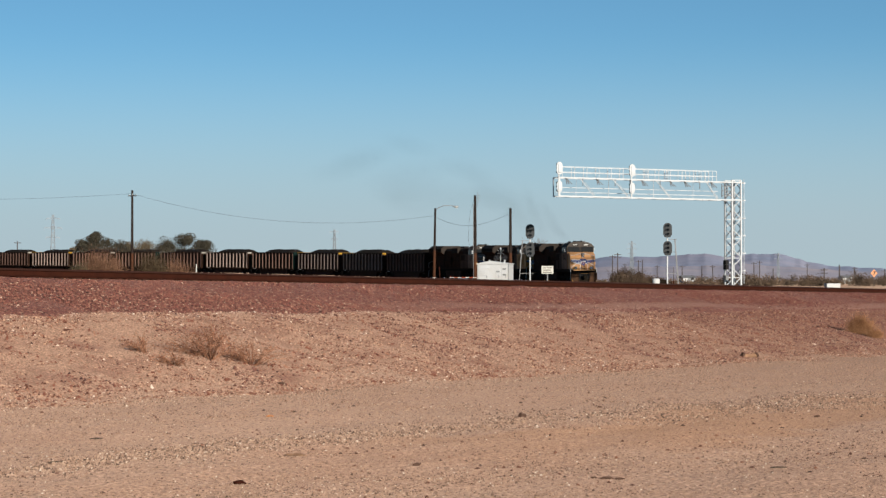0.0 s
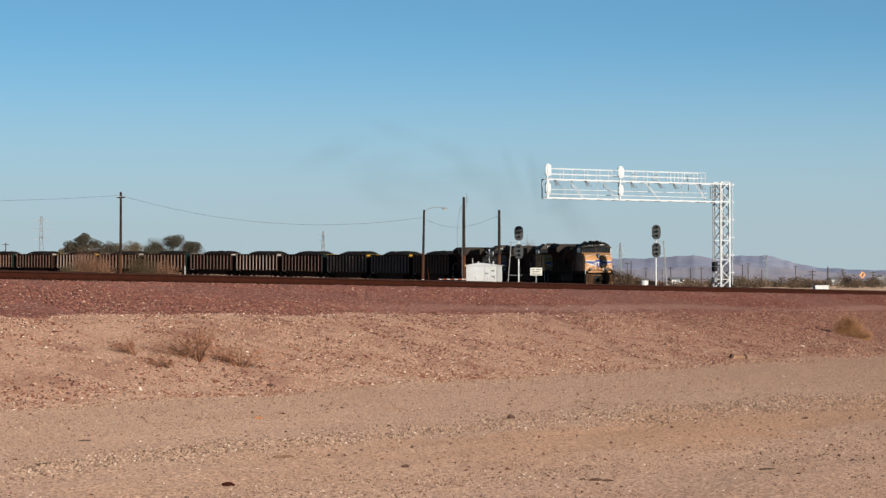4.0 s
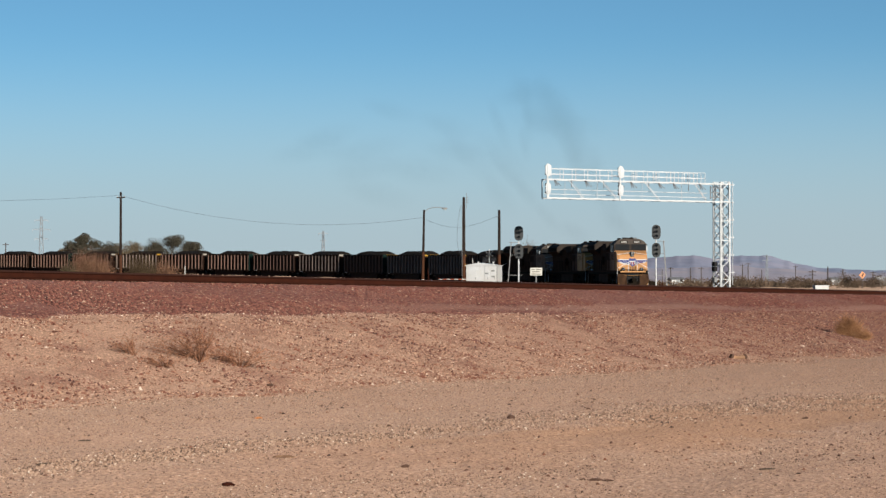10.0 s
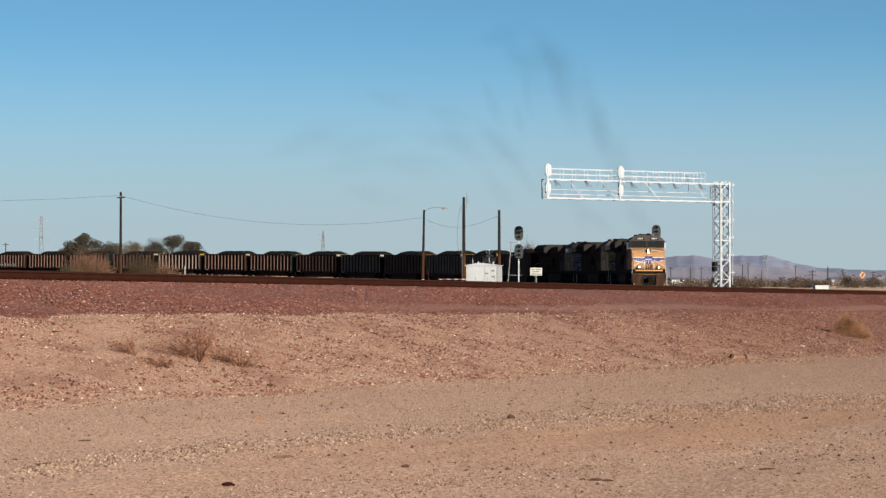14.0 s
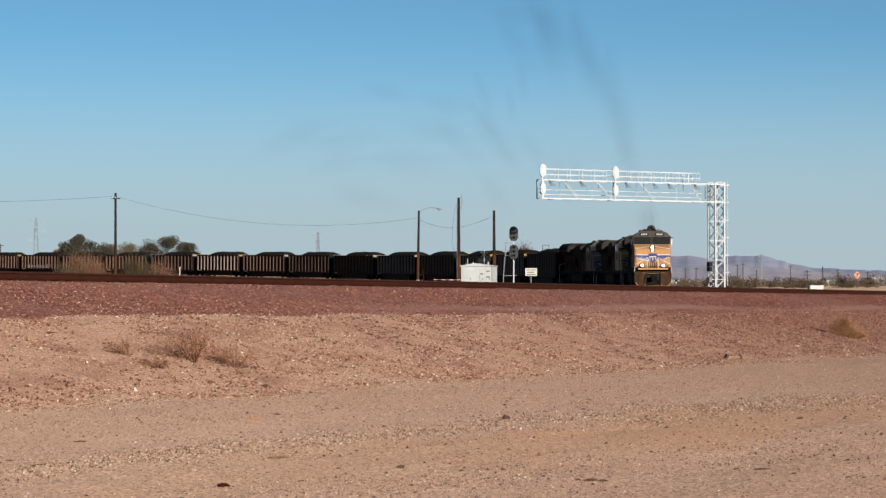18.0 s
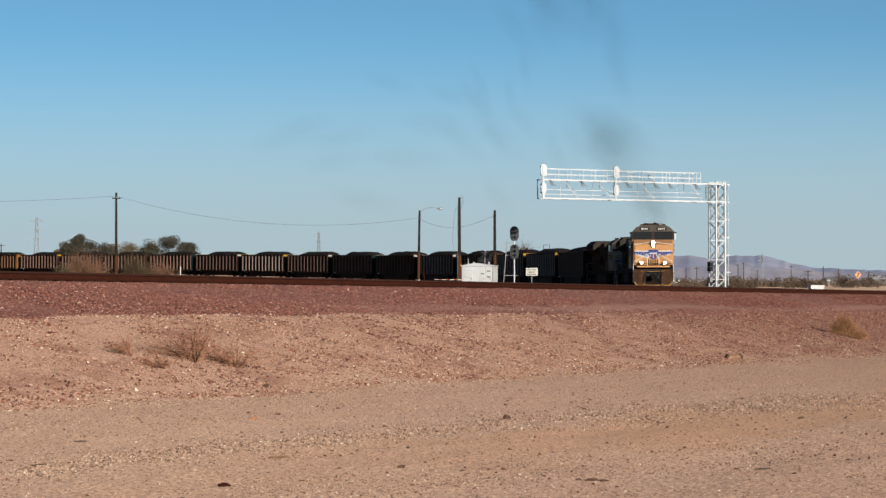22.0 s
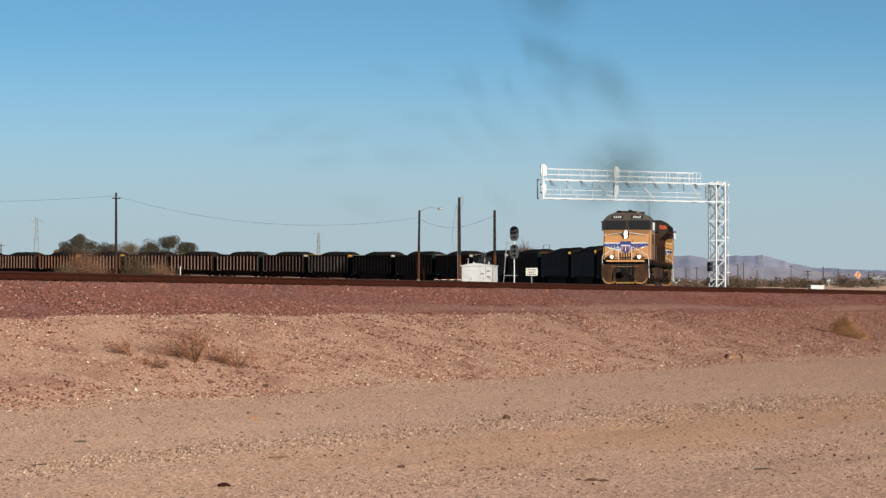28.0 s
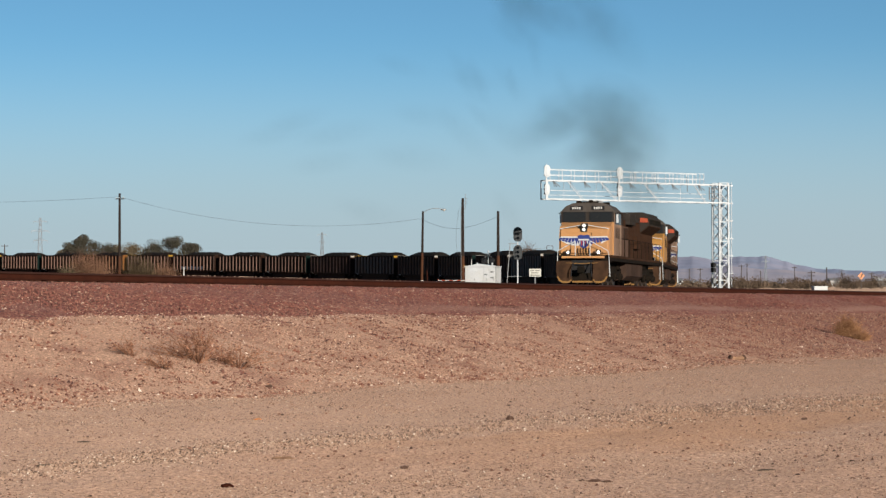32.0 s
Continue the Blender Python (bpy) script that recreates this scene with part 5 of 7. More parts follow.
# ---- signals, hut, poles ----
def make_bridge():
    """The cantilever over the curved track: a lattice tower and a box-truss arm."""
    base = Vector((27.78, 222.05, EYE - 0.497))
    tip = Vector((9.05, 210.93, 0))
    run = Vector((tip.x - base.x, tip.y - base.y, 0))
    # all sizes below are in units of 1.183 m, so that the handrails are 1.04 m high
    unit = 1.183
    length = run.length / unit
    m = Matrix.Translation(base) @ pose(0, 0, 0, 0, 0, math.degrees(math.atan2(run.y, run.x)))
    bridge = thing("signal_cantilever", m, "white lattice steel signal cantilever over the track", "signal gantry")
    length -= 0.3
    w, top = 0.47, 9.0
    for x in (-w, w):
        for y in (-w, w):
            part("tower_leg", strut(B(), (x, y, 0), (x, y, top), 0.13), STEEL_WHITE, bridge)
            part("foot_plate", box(B(), x - 0.22, y - 0.22, -0.1, x + 0.22, y + 0.22, 0.06), STEEL_WHITE, bridge)
    part("foundation", box(B(), -1.1, -1.1, -1.2, 1.1, 1.1, -0.08, 0.05), material("concrete", (0.42, 0.39, 0.35), 0.9, 0, (0.32, 0.29, 0.25), 2, 0.6, 25, 0.3), bridge, "concrete foundation")
    n = 11
    h = top / n
    for k in range(n):
        z0, z1 = k * h + 0.05, (k + 1) * h
        flip = 1 if k % 2 else -1
        for y in (-w, w):
            part("tower_brace", strut(B(), (-w * flip, y, z0), (w * flip, y, z1), 0.06), STEEL_WHITE, bridge)
        for x in (-w, w):
            part("tower_brace", strut(B(), (x, -w * flip, z0), (x, w * flip, z1), 0.06), STEEL_WHITE, bridge)
        if k % 2 == 0:
            for y in (-w, w):
                part("tower_tie", strut(B(), (-w, y, z1), (w, y, z1), 0.06), STEEL_WHITE, bridge)
    # ladder with hoops on the outer face of the tower
    for y in (-0.25, 0.25):
        part("ladder_rail", strut(B(), (-w - 0.5, y, 0.3), (-w - 0.5, y, top + 0.1), 0.04), STEEL_WHITE, bridge)
    rung = mesh_of("rung", tube(B(), (0, -0.25, 0), (0, 0.25, 0), 0.016, sides=6), STEEL_WHITE)
    for k in range(28):
        repeat("rung", rung, bridge, pose(-w - 0.5, 0, 0.5 + k * 0.31))
    for k in range(6):
        part("standoff", strut(B(), (-w, 0, 1.4 + k * 1.48), (-w - 0.85, 0, 1.4 + k * 1.48), 0.07, 0.1), STEEL_WHITE, bridge)
    # junction boxes at the foot
    for z in (0.6, 1.5, 1.9):
        part("junction_box", box(B(), w + 0.05, -0.3, z, w + 0.35, 0.1, z + 0.38, 0.02), BLACK if z > 1 else GREY_STEEL, bridge)
    # arm
    lo, hi = 7.33, 8.82
    end = length - 0.35
    for y in (-w, w):
        for z in (lo, hi):
            part("arm_chord", strut(B(), (-w, y, z), (end, y, z), 0.10), STEEL_WHITE, bridge)
    bays = 12
    step = (end - w) / bays
    for k in range(bays + 1):
        x = w + k * step
        part("arm_tie", strut(B(), (x, -w, lo), (x, w, lo), 0.045), STEEL_WHITE, bridge)
        part("arm_tie", strut(B(), (x, -w, hi), (x, w, hi), 0.045), STEEL_WHITE, bridge)
        if k < bays:
            part("arm_brace", strut(B(), (x, -w, hi), (x + step, w, hi), 0.04), STEEL_WHITE, bridge)
            part("arm_brace", strut(B(), (x, -w, lo), (x + step, w, lo), 0.035), STEEL_WHITE, bridge)
    # thin hangers and dark splayed brackets under the top chord, counted from the tip
    for f in (0.145, 0.325, 0.58, 0.81):
        x = length - f * (length - w)
        part("hanger", strut(B(), (x, w, hi), (x, w, hi - 0.62), 0.045), GREY_STEEL, bridge)
        part("hanger", strut(B(), (x, -w, hi), (x, -w, lo), 0.03), STEEL_WHITE, bridge)
    for f in (0.065, 0.235, 0.42, 0.49, 0.65, 0.735, 0.89):
        x = length - f * (length - w)
        for q in (-0.26, 0.02, 0.24):
            part("bracket", strut(B(), (x, w * 0.2, hi), (x + q - 0.12, w, hi - 0.5), 0.05), GREY_STEEL, bridge)
    for f0, f1 in ((0.128, 0.208), (0.308, 0.400), (0.553, 0.640), (0.845, 0.915)):
        part("arm_diagonal", strut(B(), (length - f0 * (length - w), w, hi), (length - f1 * (length - w), w, lo), 0.05), STEEL_WHITE, bridge)
        part("arm_diagonal", strut(B(), (length - (f0 + 0.05) * (length - w), -w, hi), (length - (f1 + 0.05) * (length - w), -w, lo), 0.025), STEEL_WHITE, bridge)
    for y in (-w, w):
        part("arm_post", strut(B(), (end, y, lo), (end, y, hi), 0.07), STEEL_WHITE, bridge)
    # walkway and rails behind the truss
    part("walkway", box(B(), w, -w - 0.95, lo - 0.02, length - 1.2, -w - 0.08, lo + 0.03), GALVANISED, bridge, "steel grating walkway")
    for z in (lo + 0.40, lo + 0.78):
        part("walkway_rail", strut(B(), (w, -w - 0.95, z), (length - 1.2, -w - 0.95, z), 0.05), STEEL_WHITE, bridge)
    start = 2.1
    for z in (hi + 0.44, hi + 0.88):
        part("handrail", strut(B(), (start, w, z), (length - 0.6, w, z), 0.045), STEEL_WHITE, bridge)
        part("handrail", strut(B(), (start, -w, z), (length - 0.9, -w, z), 0.04), STEEL_WHITE, bridge)
    posts = 14
    for k in range(posts):
        x = start + k * (length - 0.6 - start) / (posts - 1)
        for y in (-w, w):
            part("handrail_post", strut(B(), (x - (0.3 if y < 0 else 0), y, hi), (x - (0.3 if y < 0 else 0), y, hi + 0.88), 0.04), STEEL_WHITE, bridge)
    for x in (2.2, 3.2, 4.6, 6.4, 8.4):
        part("hoop", strut(strut(B(), (x, -w, hi), (x, -w, hi + 0.88), 0.05), (x + 0.35, -w, hi), (x + 0.35, -w, hi + 0.88), 0.05), STEEL_WHITE, bridge)
    # two signals with their pale backs to the camera
    for x in (length - 0.2, length - 7.3):
        part("signal_post", tube(B(), (x, w + 0.08, lo - 0.1), (x, w + 0.08, hi + 1.25), 0.07, sides=8), STEEL_WHITE, bridge)
        for z, hh, ww in ((hi + 0.72, 0.50, 0.28), (lo + 0.76, 0.44, 0.24)):
            back = oval_plate(ww, hh)
            head = part("signal_head", back, STEEL_WHITE, bridge, "pale oval back of a colour-light signal", at=pose(x, w + 0.2, z))
            part("lamp_case", box(B(), -0.14, 0.02, -hh * 0.7, 0.14, 0.09, hh * 0.7, 0.03), STEEL_WHITE, head)
            for q in (-1, 0, 1):
                part("hood", tube(B(), (0, -0.03, q * 0.3), (0, -0.33, q * 0.3), 0.13, 0.11, sides=10), BLACK, head)
    # small fittings in the corner of tower and arm
    for z in (lo + 0.35, lo + 0.75, lo + 1.15):
        part("gate_bar", strut(B(), (w, w, z), (w + 1.05, w, z), 0.06), GREY_STEEL, bridge)
    for x in (w + 0.5, w + 1.05):
        part("gate_post", strut(B(), (x, w, lo + 0.2), (x, w, lo + 1.3), 0.06), GREY_STEEL, bridge)
    grown = set()
    for ob in bridge.children_recursive:
        ob.matrix_basis.translation = ob.matrix_basis.translation * unit
        if ob.data not in grown:
            grown.add(ob.data)
            ob.data.transform(Matrix.Scale(unit, 4))


def head_plate(w, h):
    """A signal backplate: round at the top, straight sides drawn in a little to a flat foot."""
    pts = [(w * math.cos(math.pi * k / 14), h - w + w * math.sin(math.pi * k / 14)) for k in range(15)]
    pts += [(-w, -h + 0.3), (-w * 0.62, -h), (w * 0.62, -h), (w, -h + 0.3)]
    return prism(B(), pts, "y", -0.02, 0.02)


def oval_plate(w, h, y0=-0.02, y1=0.02):
    pts = []
    for k in range(24):
        a = 2 * math.pi * k / 24
        pts.append((w * math.cos(a), (h - w) * (1 if math.sin(a) >= 0 else -1) + w * math.sin(a)))
    return prism(B(), pts, "y", y0, y1)


def make_signal(x, y, ladder_side, reach, label):
    z = ground_z(x, y)
    sig = thing("railway_signal", pose(x, y, z), label, "railway signal", "mast signals by the track")
    top = EYE + reach - z
    part("base", box(B(), -0.3, -0.3, -0.3, 0.3, 0.3, 0.12, 0.04), GALVANISED, sig)
    part("mast", tube(B(), (0, 0, 0), (0, 0, top - 0.3), 0.07, sides=10), STEEL_WHITE, sig, "white round mast")
    part("finial", tube(B(), (0, 0, top - 0.3), (0, 0, top - 0.2), 0.09, 0.02, sides=10), STEEL_WHITE, sig)
    for zc in (top - 0.72, top - 2.52):
        head = part("signal_head", head_plate(0.44, 0.72), HEAD_GREY, sig, "dark round-topped signal head with three lamps", at=pose(0, -0.28, zc))
        part("lamp_case", box(B(), -0.2, 0.02, -0.6, 0.2, 0.22, 0.6, 0.05), HEAD_GREY, head)
        for q in (-1, 0, 1):
            part("lens", tube(B(), (0, -0.02, q * 0.42), (0, -0.05, q * 0.42), 0.13, sides=14), LENS, head)
            hood = B()
            for k in range(9):
                a0, a1 = math.pi * (-0.1 + 1.2 * k / 9), math.pi * (-0.1 + 1.2 * (k + 1) / 9)
                quad = [(0.17 * math.cos(a0), 0.17 * math.sin(a0)), (0.17 * math.cos(a1), 0.17 * math.sin(a1)), (0.15 * math.cos(a1), 0.15 * math.sin(a1)), (0.15 * math.cos(a0), 0.15 * math.sin(a0))]
                prism(hood, [(c, d + q * 0.42) for c, d in quad], "y", -0.36, -0.02)
            part("hood", hood, BLACK, head)
    s = ladder_side
    for a in (-0.2, 0.2):
        part("ladder_rail", strut(B(), (s * 1.15, a, 0), (s * 0.75, a, top - 1.6), 0.075), GREY_STEEL, sig)
    for k in range(12):
        f = (k + 0.5) / 12
        part("rung", tube(B(), (s * (1.15 - 0.4 * f), -0.2, f * (top - 1.6)), (s * (1.15 - 0.4 * f), 0.2, f * (top - 1.6)), 0.015, sides=5), GREY_STEEL, sig)
    for zz, a, b in ((1.75, s * 1.05, -s * 0.35), (top - 1.65, s * 0.95, 0), (top - 2.9, s * 0.85, 0)):
        part("bracket", strut(B(), (a, 0, zz), (b, 0, zz), 0.05), GREY_STEEL, sig)
    return sig


def make_hut():
    d = 215.0
    x, y = 3.98, d
    z = EYE - 0.55
    hut = thing("equipment_hut", pose(x, y, z, 0, 0, -14), "white metal railway equipment hut with low gable roof", "equipment hut")
    w, h, l = 1.52, 1.75 + 0.55, 1.15
    part("plinth", box(B(), -w - 0.05, -l - 0.05, -0.4, w + 0.05, l + 0.05, 0.05), GREY_STEEL, hut)
    part("body", box(B(), -w, -l, 0.05, w, l, h, 0.02), HUT_WHITE, hut)
    roof = B()
    prism(roof, [(-w - 0.08, h), (w + 0.08, h), (w + 0.08, h + 0.06), (-0.25, h + 0.30), (-w - 0.08, h + 0.06)], "y", -l - 0.1, l + 0.1)
    part("roof", roof, HUT_WHITE, hut, "low white roof")
    for x0, x1 in ((-1.4, -0.45), (0.3, 0.75), (0.85, 1.42)):
        door = part("door", box(B(), x0, -l - 0.03, 0.15, x1, -l, h - 0.15, 0.01), HUT_WHITE, hut)
        part("handle", box(B(), x1 - 0.16, -l - 0.07, 1.0, x1 - 0.1, -l - 0.03, 1.2), GALVANISED, door)
    for x0, z0 in ((0.36, 1.5), (0.98, 1.75), (0.98, 1.2), (1.0, 0.6)):
        part("label_bar", box(B(), x0, -l - 0.05, z0, x0 + 0.32, -l - 0.032, z0 + 0.14), GREY_STEEL, hut)
    vent = part("vent", box(B(), -1.25, -l - 0.06, 1.2, -0.65, -l - 0.03, 1.75, 0.01), HUT_WHITE, hut)
    for k in range(5):
        part("slat", box(B(), -1.2, -l - 0.08, 1.24 + k * 0.1, -0.7, -l - 0.06, 1.29 + k * 0.1), HUT_WHITE, vent)
    part("name_panel", box(B(), -1.15, -l - 0.05, h - 0.42, -0.3, -l - 0.032, h - 0.1, 0.005), STEEL_WHITE, hut, "pale panel under the gable")
    part("corner_trim", box(B(), w - 0.03, -l - 0.02, 0.05, w + 0.02, -l + 0.03, h), GALVANISED, hut)
    for x0 in (-0.6, 0.9):
        part("roof_vent", tube(B(), (x0, 0, h + 0.15), (x0, 0, h + 0.42), 0.1, sides=10), GALVANISED, hut)
    part("aerial", tube(B(), (-1.2, 0.2, h), (-1.2, 0.2, h + 0.75), 0.03, sides=6), WHITE, hut)


def make_crossing_signal():
    x, y = 4.95, 238.0
    z = ground_z(x, y)
    post = thing("crossing_signal", pose(x, y, z), "railway crossing signal with white crossbuck and black lamp discs", "crossing signal")
    top = EYE + 3.56 - z
    part("mast", tube(B(), (0, 0, 0), (0, 0, top), 0.06, sides=8), GALVANISED, post)
    for a in (-1, 1):
        part("crossbuck_blade", strut(B(), (-0.36, -0.1, top - 0.34 - a * 0.24), (0.36, -0.1, top - 0.34 + a * 0.24), 0.03, 0.06), GREY_STEEL, post)
        lamp = part("lamp_disc", tube(B(), (a * 0.42, -0.16, top - 0.95), (a * 0.42, -0.12, top - 0.95), 0.33, sides=20), BLACK, post, "black lamp disc")
        part("lens", tube(B(), (a * 0.42, -0.2, top - 0.95), (a * 0.42, -0.16, top - 0.95), 0.12, sides=12), LENS, lamp)
    part("lamp_arm", strut(B(), (-0.5, -0.05, top - 0.95), (0.5, -0.05, top - 0.95), 0.07), GALVANISED, post)
    part("bell", tube(B(), (0, 0, top), (0, 0, top + 0.15), 0.12, 0.06, sides=10), STEEL_WHITE, post)


def make_crossing_gate():
    """A lowered gate arm whose machine stands behind the equipment hut."""
    x, y = 3.1, 243.0
    z = ground_z(x, y)
    arm_z = EYE + 0.52 - z
    gate = thing("crossing_gate", pose(x, y, z), "lowered red and white striped crossing gate arm", "crossing gate")
    part("post", box(B(), -0.08, -0.08, -0.2, 0.08, 0.08, arm_z + 0.35, 0.01), GALVANISED, gate)
    part("machine", box(B(), -0.2, -0.32, arm_z - 0.35, 0.25, -0.06, arm_z + 0.25, 0.03), GALVANISED, gate)
    part("counterweight", box(B(), 0.25, -0.25, arm_z - 0.18, 0.75, -0.1, arm_z + 0.18, 0.02), GREY_STEEL, gate)
    for k in range(8):
        part("arm_section", box(B(), -0.2 - (k + 1) * 0.42, -0.2, arm_z - 0.04, -0.2 - k * 0.42, -0.15, arm_z + 0.04), WHITE if k % 2 else LIP_RED, gate, "white stripe" if k % 2 else "dull red stripe")
    part("tip_lamp", tube(B(), (-3.5, -0.18, arm_z + 0.04), (-3.5, -0.18, arm_z + 0.14), 0.05, sides=10), LIP_RED, gate, "red tip lamp")


def make_sign_board():
    x, y = 8.33, 199.0
    z = ground_z(x, y)
    sign = thing("notice_sign", pose(x, y, z, 0, 0, -6), "small white rectangular notice sign on a grey post", "sign")
    zc = EYE + 1.11 - z
    part("post", box(B(), -0.05, -0.04, -0.3, 0.05, 0.04, zc + 0.3), GREY_STEEL, sign)
    board = part("board", box(B(), -0.53, -0.08, zc - 0.35, 0.53, -0.045, zc + 0.35, 0.01), SIGN_WHITE, sign, "white board with lines of dark lettering")
    for k, (a, b) in enumerate(((-0.42, -0.1), (-0.02, 0.4), (-0.36, 0.3), (-0.42, 0.42))):
        row = (0, 0, 1, 2)[k]
        part("text_bar", box(B(), a, -0.09, zc + 0.14 - row * 0.2, b, -0.081, zc + 0.22 - row * 0.2), SIGN_INK, board)


def wire_between(a, b, sag, r=0.014, name="overhead_wire"):
    bm = B()
    a, b = Vector(a), Vector(b)
    pts = [a.lerp(b, k / 16) - Vector((0, 0, sag * 4 * (k / 16) * (1 - k / 16))) for k in range(17)]
    for p, q in zip(pts, pts[1:]):
        tube(bm, p, q, r, sides=5)
    ob = new(name, mesh_of(name, bm, WIRE))
    return tagged(ob, "thin dark sagging overhead wire between poles", "wire")


def make_poles():
    def pole(x, y, top, r, label, lean=0.0):
        z = ground_z(x, y) - 0.2
        ob = thing("utility_pole", pose(x, y, z, 0, lean, 0), label, "utility pole", "utility poles")
        part("pole", tube(B(), (0, 0, 0), (0, 0, EYE + top - z), r, r * 0.68, sides=12), POLE_WOOD, ob)
        part("butt", tube(B(), (0, 0, 0), (0, 0, 4.2), r * 1.03, r * 0.93, sides=12), BROWN_BUTT, ob, "lower end with its sunlit red-brown put into the colour")
        return ob, EYE + top - z
    first_pole, h = pole(-39.37, 272.0, 11.25, 0.19, "brown wooden utility pole with a short crossarm")
    part("crossarm", box(B(), -0.48, -0.2, h - 0.75, 0.55, -0.08, h - 0.62), POLE_WOOD, first_pole)
    for x in (-0.4, 0.0, 0.48):
        part("insulator", tube(B(), (x, -0.14, h - 0.62), (x, -0.14, h - 0.45), 0.045, 0.03, sides=8), WHITE, first_pole)
    for z in (1.2, 1.35):
        part("band", tube(B(), (0, 0, z), (0, 0, z + 0.06), 0.2, sides=12), WHITE, first_pole)
    second, h2 = pole(2.39, 255.0, 9.96, 0.21, "tall dark wooden pole with a whip aerial")
    part("aerial", tube(B(), (0.3, 0, h2 - 1.3), (0.3, 0, h2 + 0.45), 0.025, sides=6), GREY_STEEL, second)
    part("aerial_clamp", strut(B(), (0, 0, h2 - 1.2), (0.3, 0, h2 - 1.2), 0.05), GREY_STEEL, second)
    part("conduit", tube(B(), (-0.2, -0.1, 0.5), (-0.19, -0.1, h2 - 1), 0.03, sides=6), GREY_STEEL, second)
    for k in range(3):
        part("insulator_peg", tube(B(), (0.3, 0, h2 - 0.05 - k * 0.3), (0.52, 0, h2 - 0.02 - k * 0.3), 0.035, sides=6), GREY_STEEL, second)
    loop = [(-0.12, 0, h2 - 0.5), (-0.5, 0, h2 - 1.6), (-0.72, 0, h2 - 3.4), (-0.78, 0, h2 - 5.0), (-0.6, 0, h2 - 6.2), (-0.2, 0, h2 - 6.9)]
    slack = B()
    for a, b in zip(loop, loop[1:]):
        tube(slack, a, b, 0.014, sides=5)
    part("slack_cable", slack, WIRE, second, "thin slack cable hanging beside the pole")
    part("tag", box(B(), 0.08, -0.24, 2.9, 0.24, -0.2, 3.2), RIM, second, "small yellow tag")
    third, h3 = pole(6.31, 250.0, 8.31, 0.2, "dark wooden pole, bare at the top")
    part("bracket", strut(B(), (0, 0, h3 - 0.9), (-0.25, 0, h3 - 0.8), 0.05), GREY_STEEL, third)
    # street lamp on a wooden pole
    d = 266.0
    x = -2.43
    z = ground_z(x, d) - 0.2
    h = EYE + 8.84 - z
    lamp = thing("street_lamp", pose(x, d, z, 0, 1.0, 0), "street lamp on a brown wooden pole with curved arm", "street lamp")
    part("pole", tube(B(), (0, 0, 0), (0, 0, h), 0.17, 0.12, sides=12), POLE_WOOD, lamp)
    part("butt", tube(B(), (0, 0, 0), (0, 0, 4.6), 0.175, 0.156, sides=12), BROWN_BUTT, lamp, "lower end with its sunlit red-brown put into the colour")
    arm = B()
    pts = [(0, 0, h - 0.25), (0.5, 0, h + 0.15), (1.1, 0, h + 0.35), (1.8, 0, h + 0.36), (2.2, 0, h + 0.3)]
    for a, b in zip(pts, pts[1:]):
        tube(arm, a, b, 0.04, sides=8)
    part("arm", arm, GALVANISED, lamp)
    head = B()
    bmesh.ops.create_uvsphere(head, u_segments=14, v_segments=8, radius=1.0, matrix=pose(2.45, 0, h + 0.24) @ Matrix.Diagonal((0.36, 0.16, 0.12, 1)))
    part("lamp_head", head, GALVANISED, lamp, "oval grey lamp head", smooth=True)
    part("lens", tube(B(), (2.5, 0, h + 0.14), (2.5, 0, h + 0.05), 0.15, 0.1, sides=12), WHITE, lamp)
    for zz in (1.0, 1.25):
        part("band", tube(B(), (0, 0, zz), (0, 0, zz + 0.09), 0.178, sides=12), WHITE, lamp)
    a = (-39.37, 271.8, EYE + 10.83)
    wire_between((-79.46, 300, EYE + 11.49), a, 0.5)
    wire_between(a, (x, d - 0.1, h + z - 0.9), 2.0)
    wire_between((x + 0.05, d, h + z - 0.95), (2.39, 255, EYE + 6.53), 0.4)
    wire_between((2.39, 255, EYE + 6.53), (6.31, 250, EYE + 7.74), 0.15)
    # small marker posts beside the track
    for px, d, hgt, mat, name in ((-29.19, 252.0, 2.05, WHITE, "white marker post"), (-1.60, 262.0, 1.79, RAIL_RUST, "thin rusty leaning marker post")):
        z = ground_z(px, d)
        mark = thing("marker_post", pose(px, d, z, 0, -4 if mat is RAIL_RUST else 0, 0), name + " beside the track", "marker post")
        part("post", box(B(), -0.05, -0.04, -0.2, 0.05, 0.04, EYE + hgt - z, 0.01), mat, mark)


make_bridge()
make_signal(7.57, 222.6, -1, 5.80, "two-headed dark colour-light signal on a white mast with ladder")
make_signal(21.29, 222.6, 1, 5.93, "two-headed dark colour-light signal on a white mast beside the curve")
make_hut()
make_crossing_signal()
make_crossing_gate()
make_sign_board()
make_poles()



# ---- plants ----
BARK = material("grey_bark", (0.058, 0.043, 0.032), 0.9, 0, (0.036, 0.027, 0.020), 3, 0.6, 20, 0.5)
DARK_LEAF = material("dark_green_needles", (0.040, 0.036, 0.026), 0.85, 0, (0.054, 0.046, 0.034), 0.6, 0.7, 5, 0.0, island=0.3)
GREY_LEAF = material("grey_green_leaves", (0.078, 0.060, 0.036), 0.85, 0, (0.098, 0.070, 0.045), 0.6, 0.7, 5, 0.0, island=0.25)
BROWN_TWIG = material("brown_twigs", (0.088, 0.053, 0.035), 0.9, 0, (0.050, 0.032, 0.022), 1, 0.6, 8, 0.0, island=0.35)
STRAW = material("dry_straw", (0.290, 0.148, 0.074), 0.9, 0, (0.165, 0.084, 0.045), 4, 0.6, 20, 0.0, island=0.35)
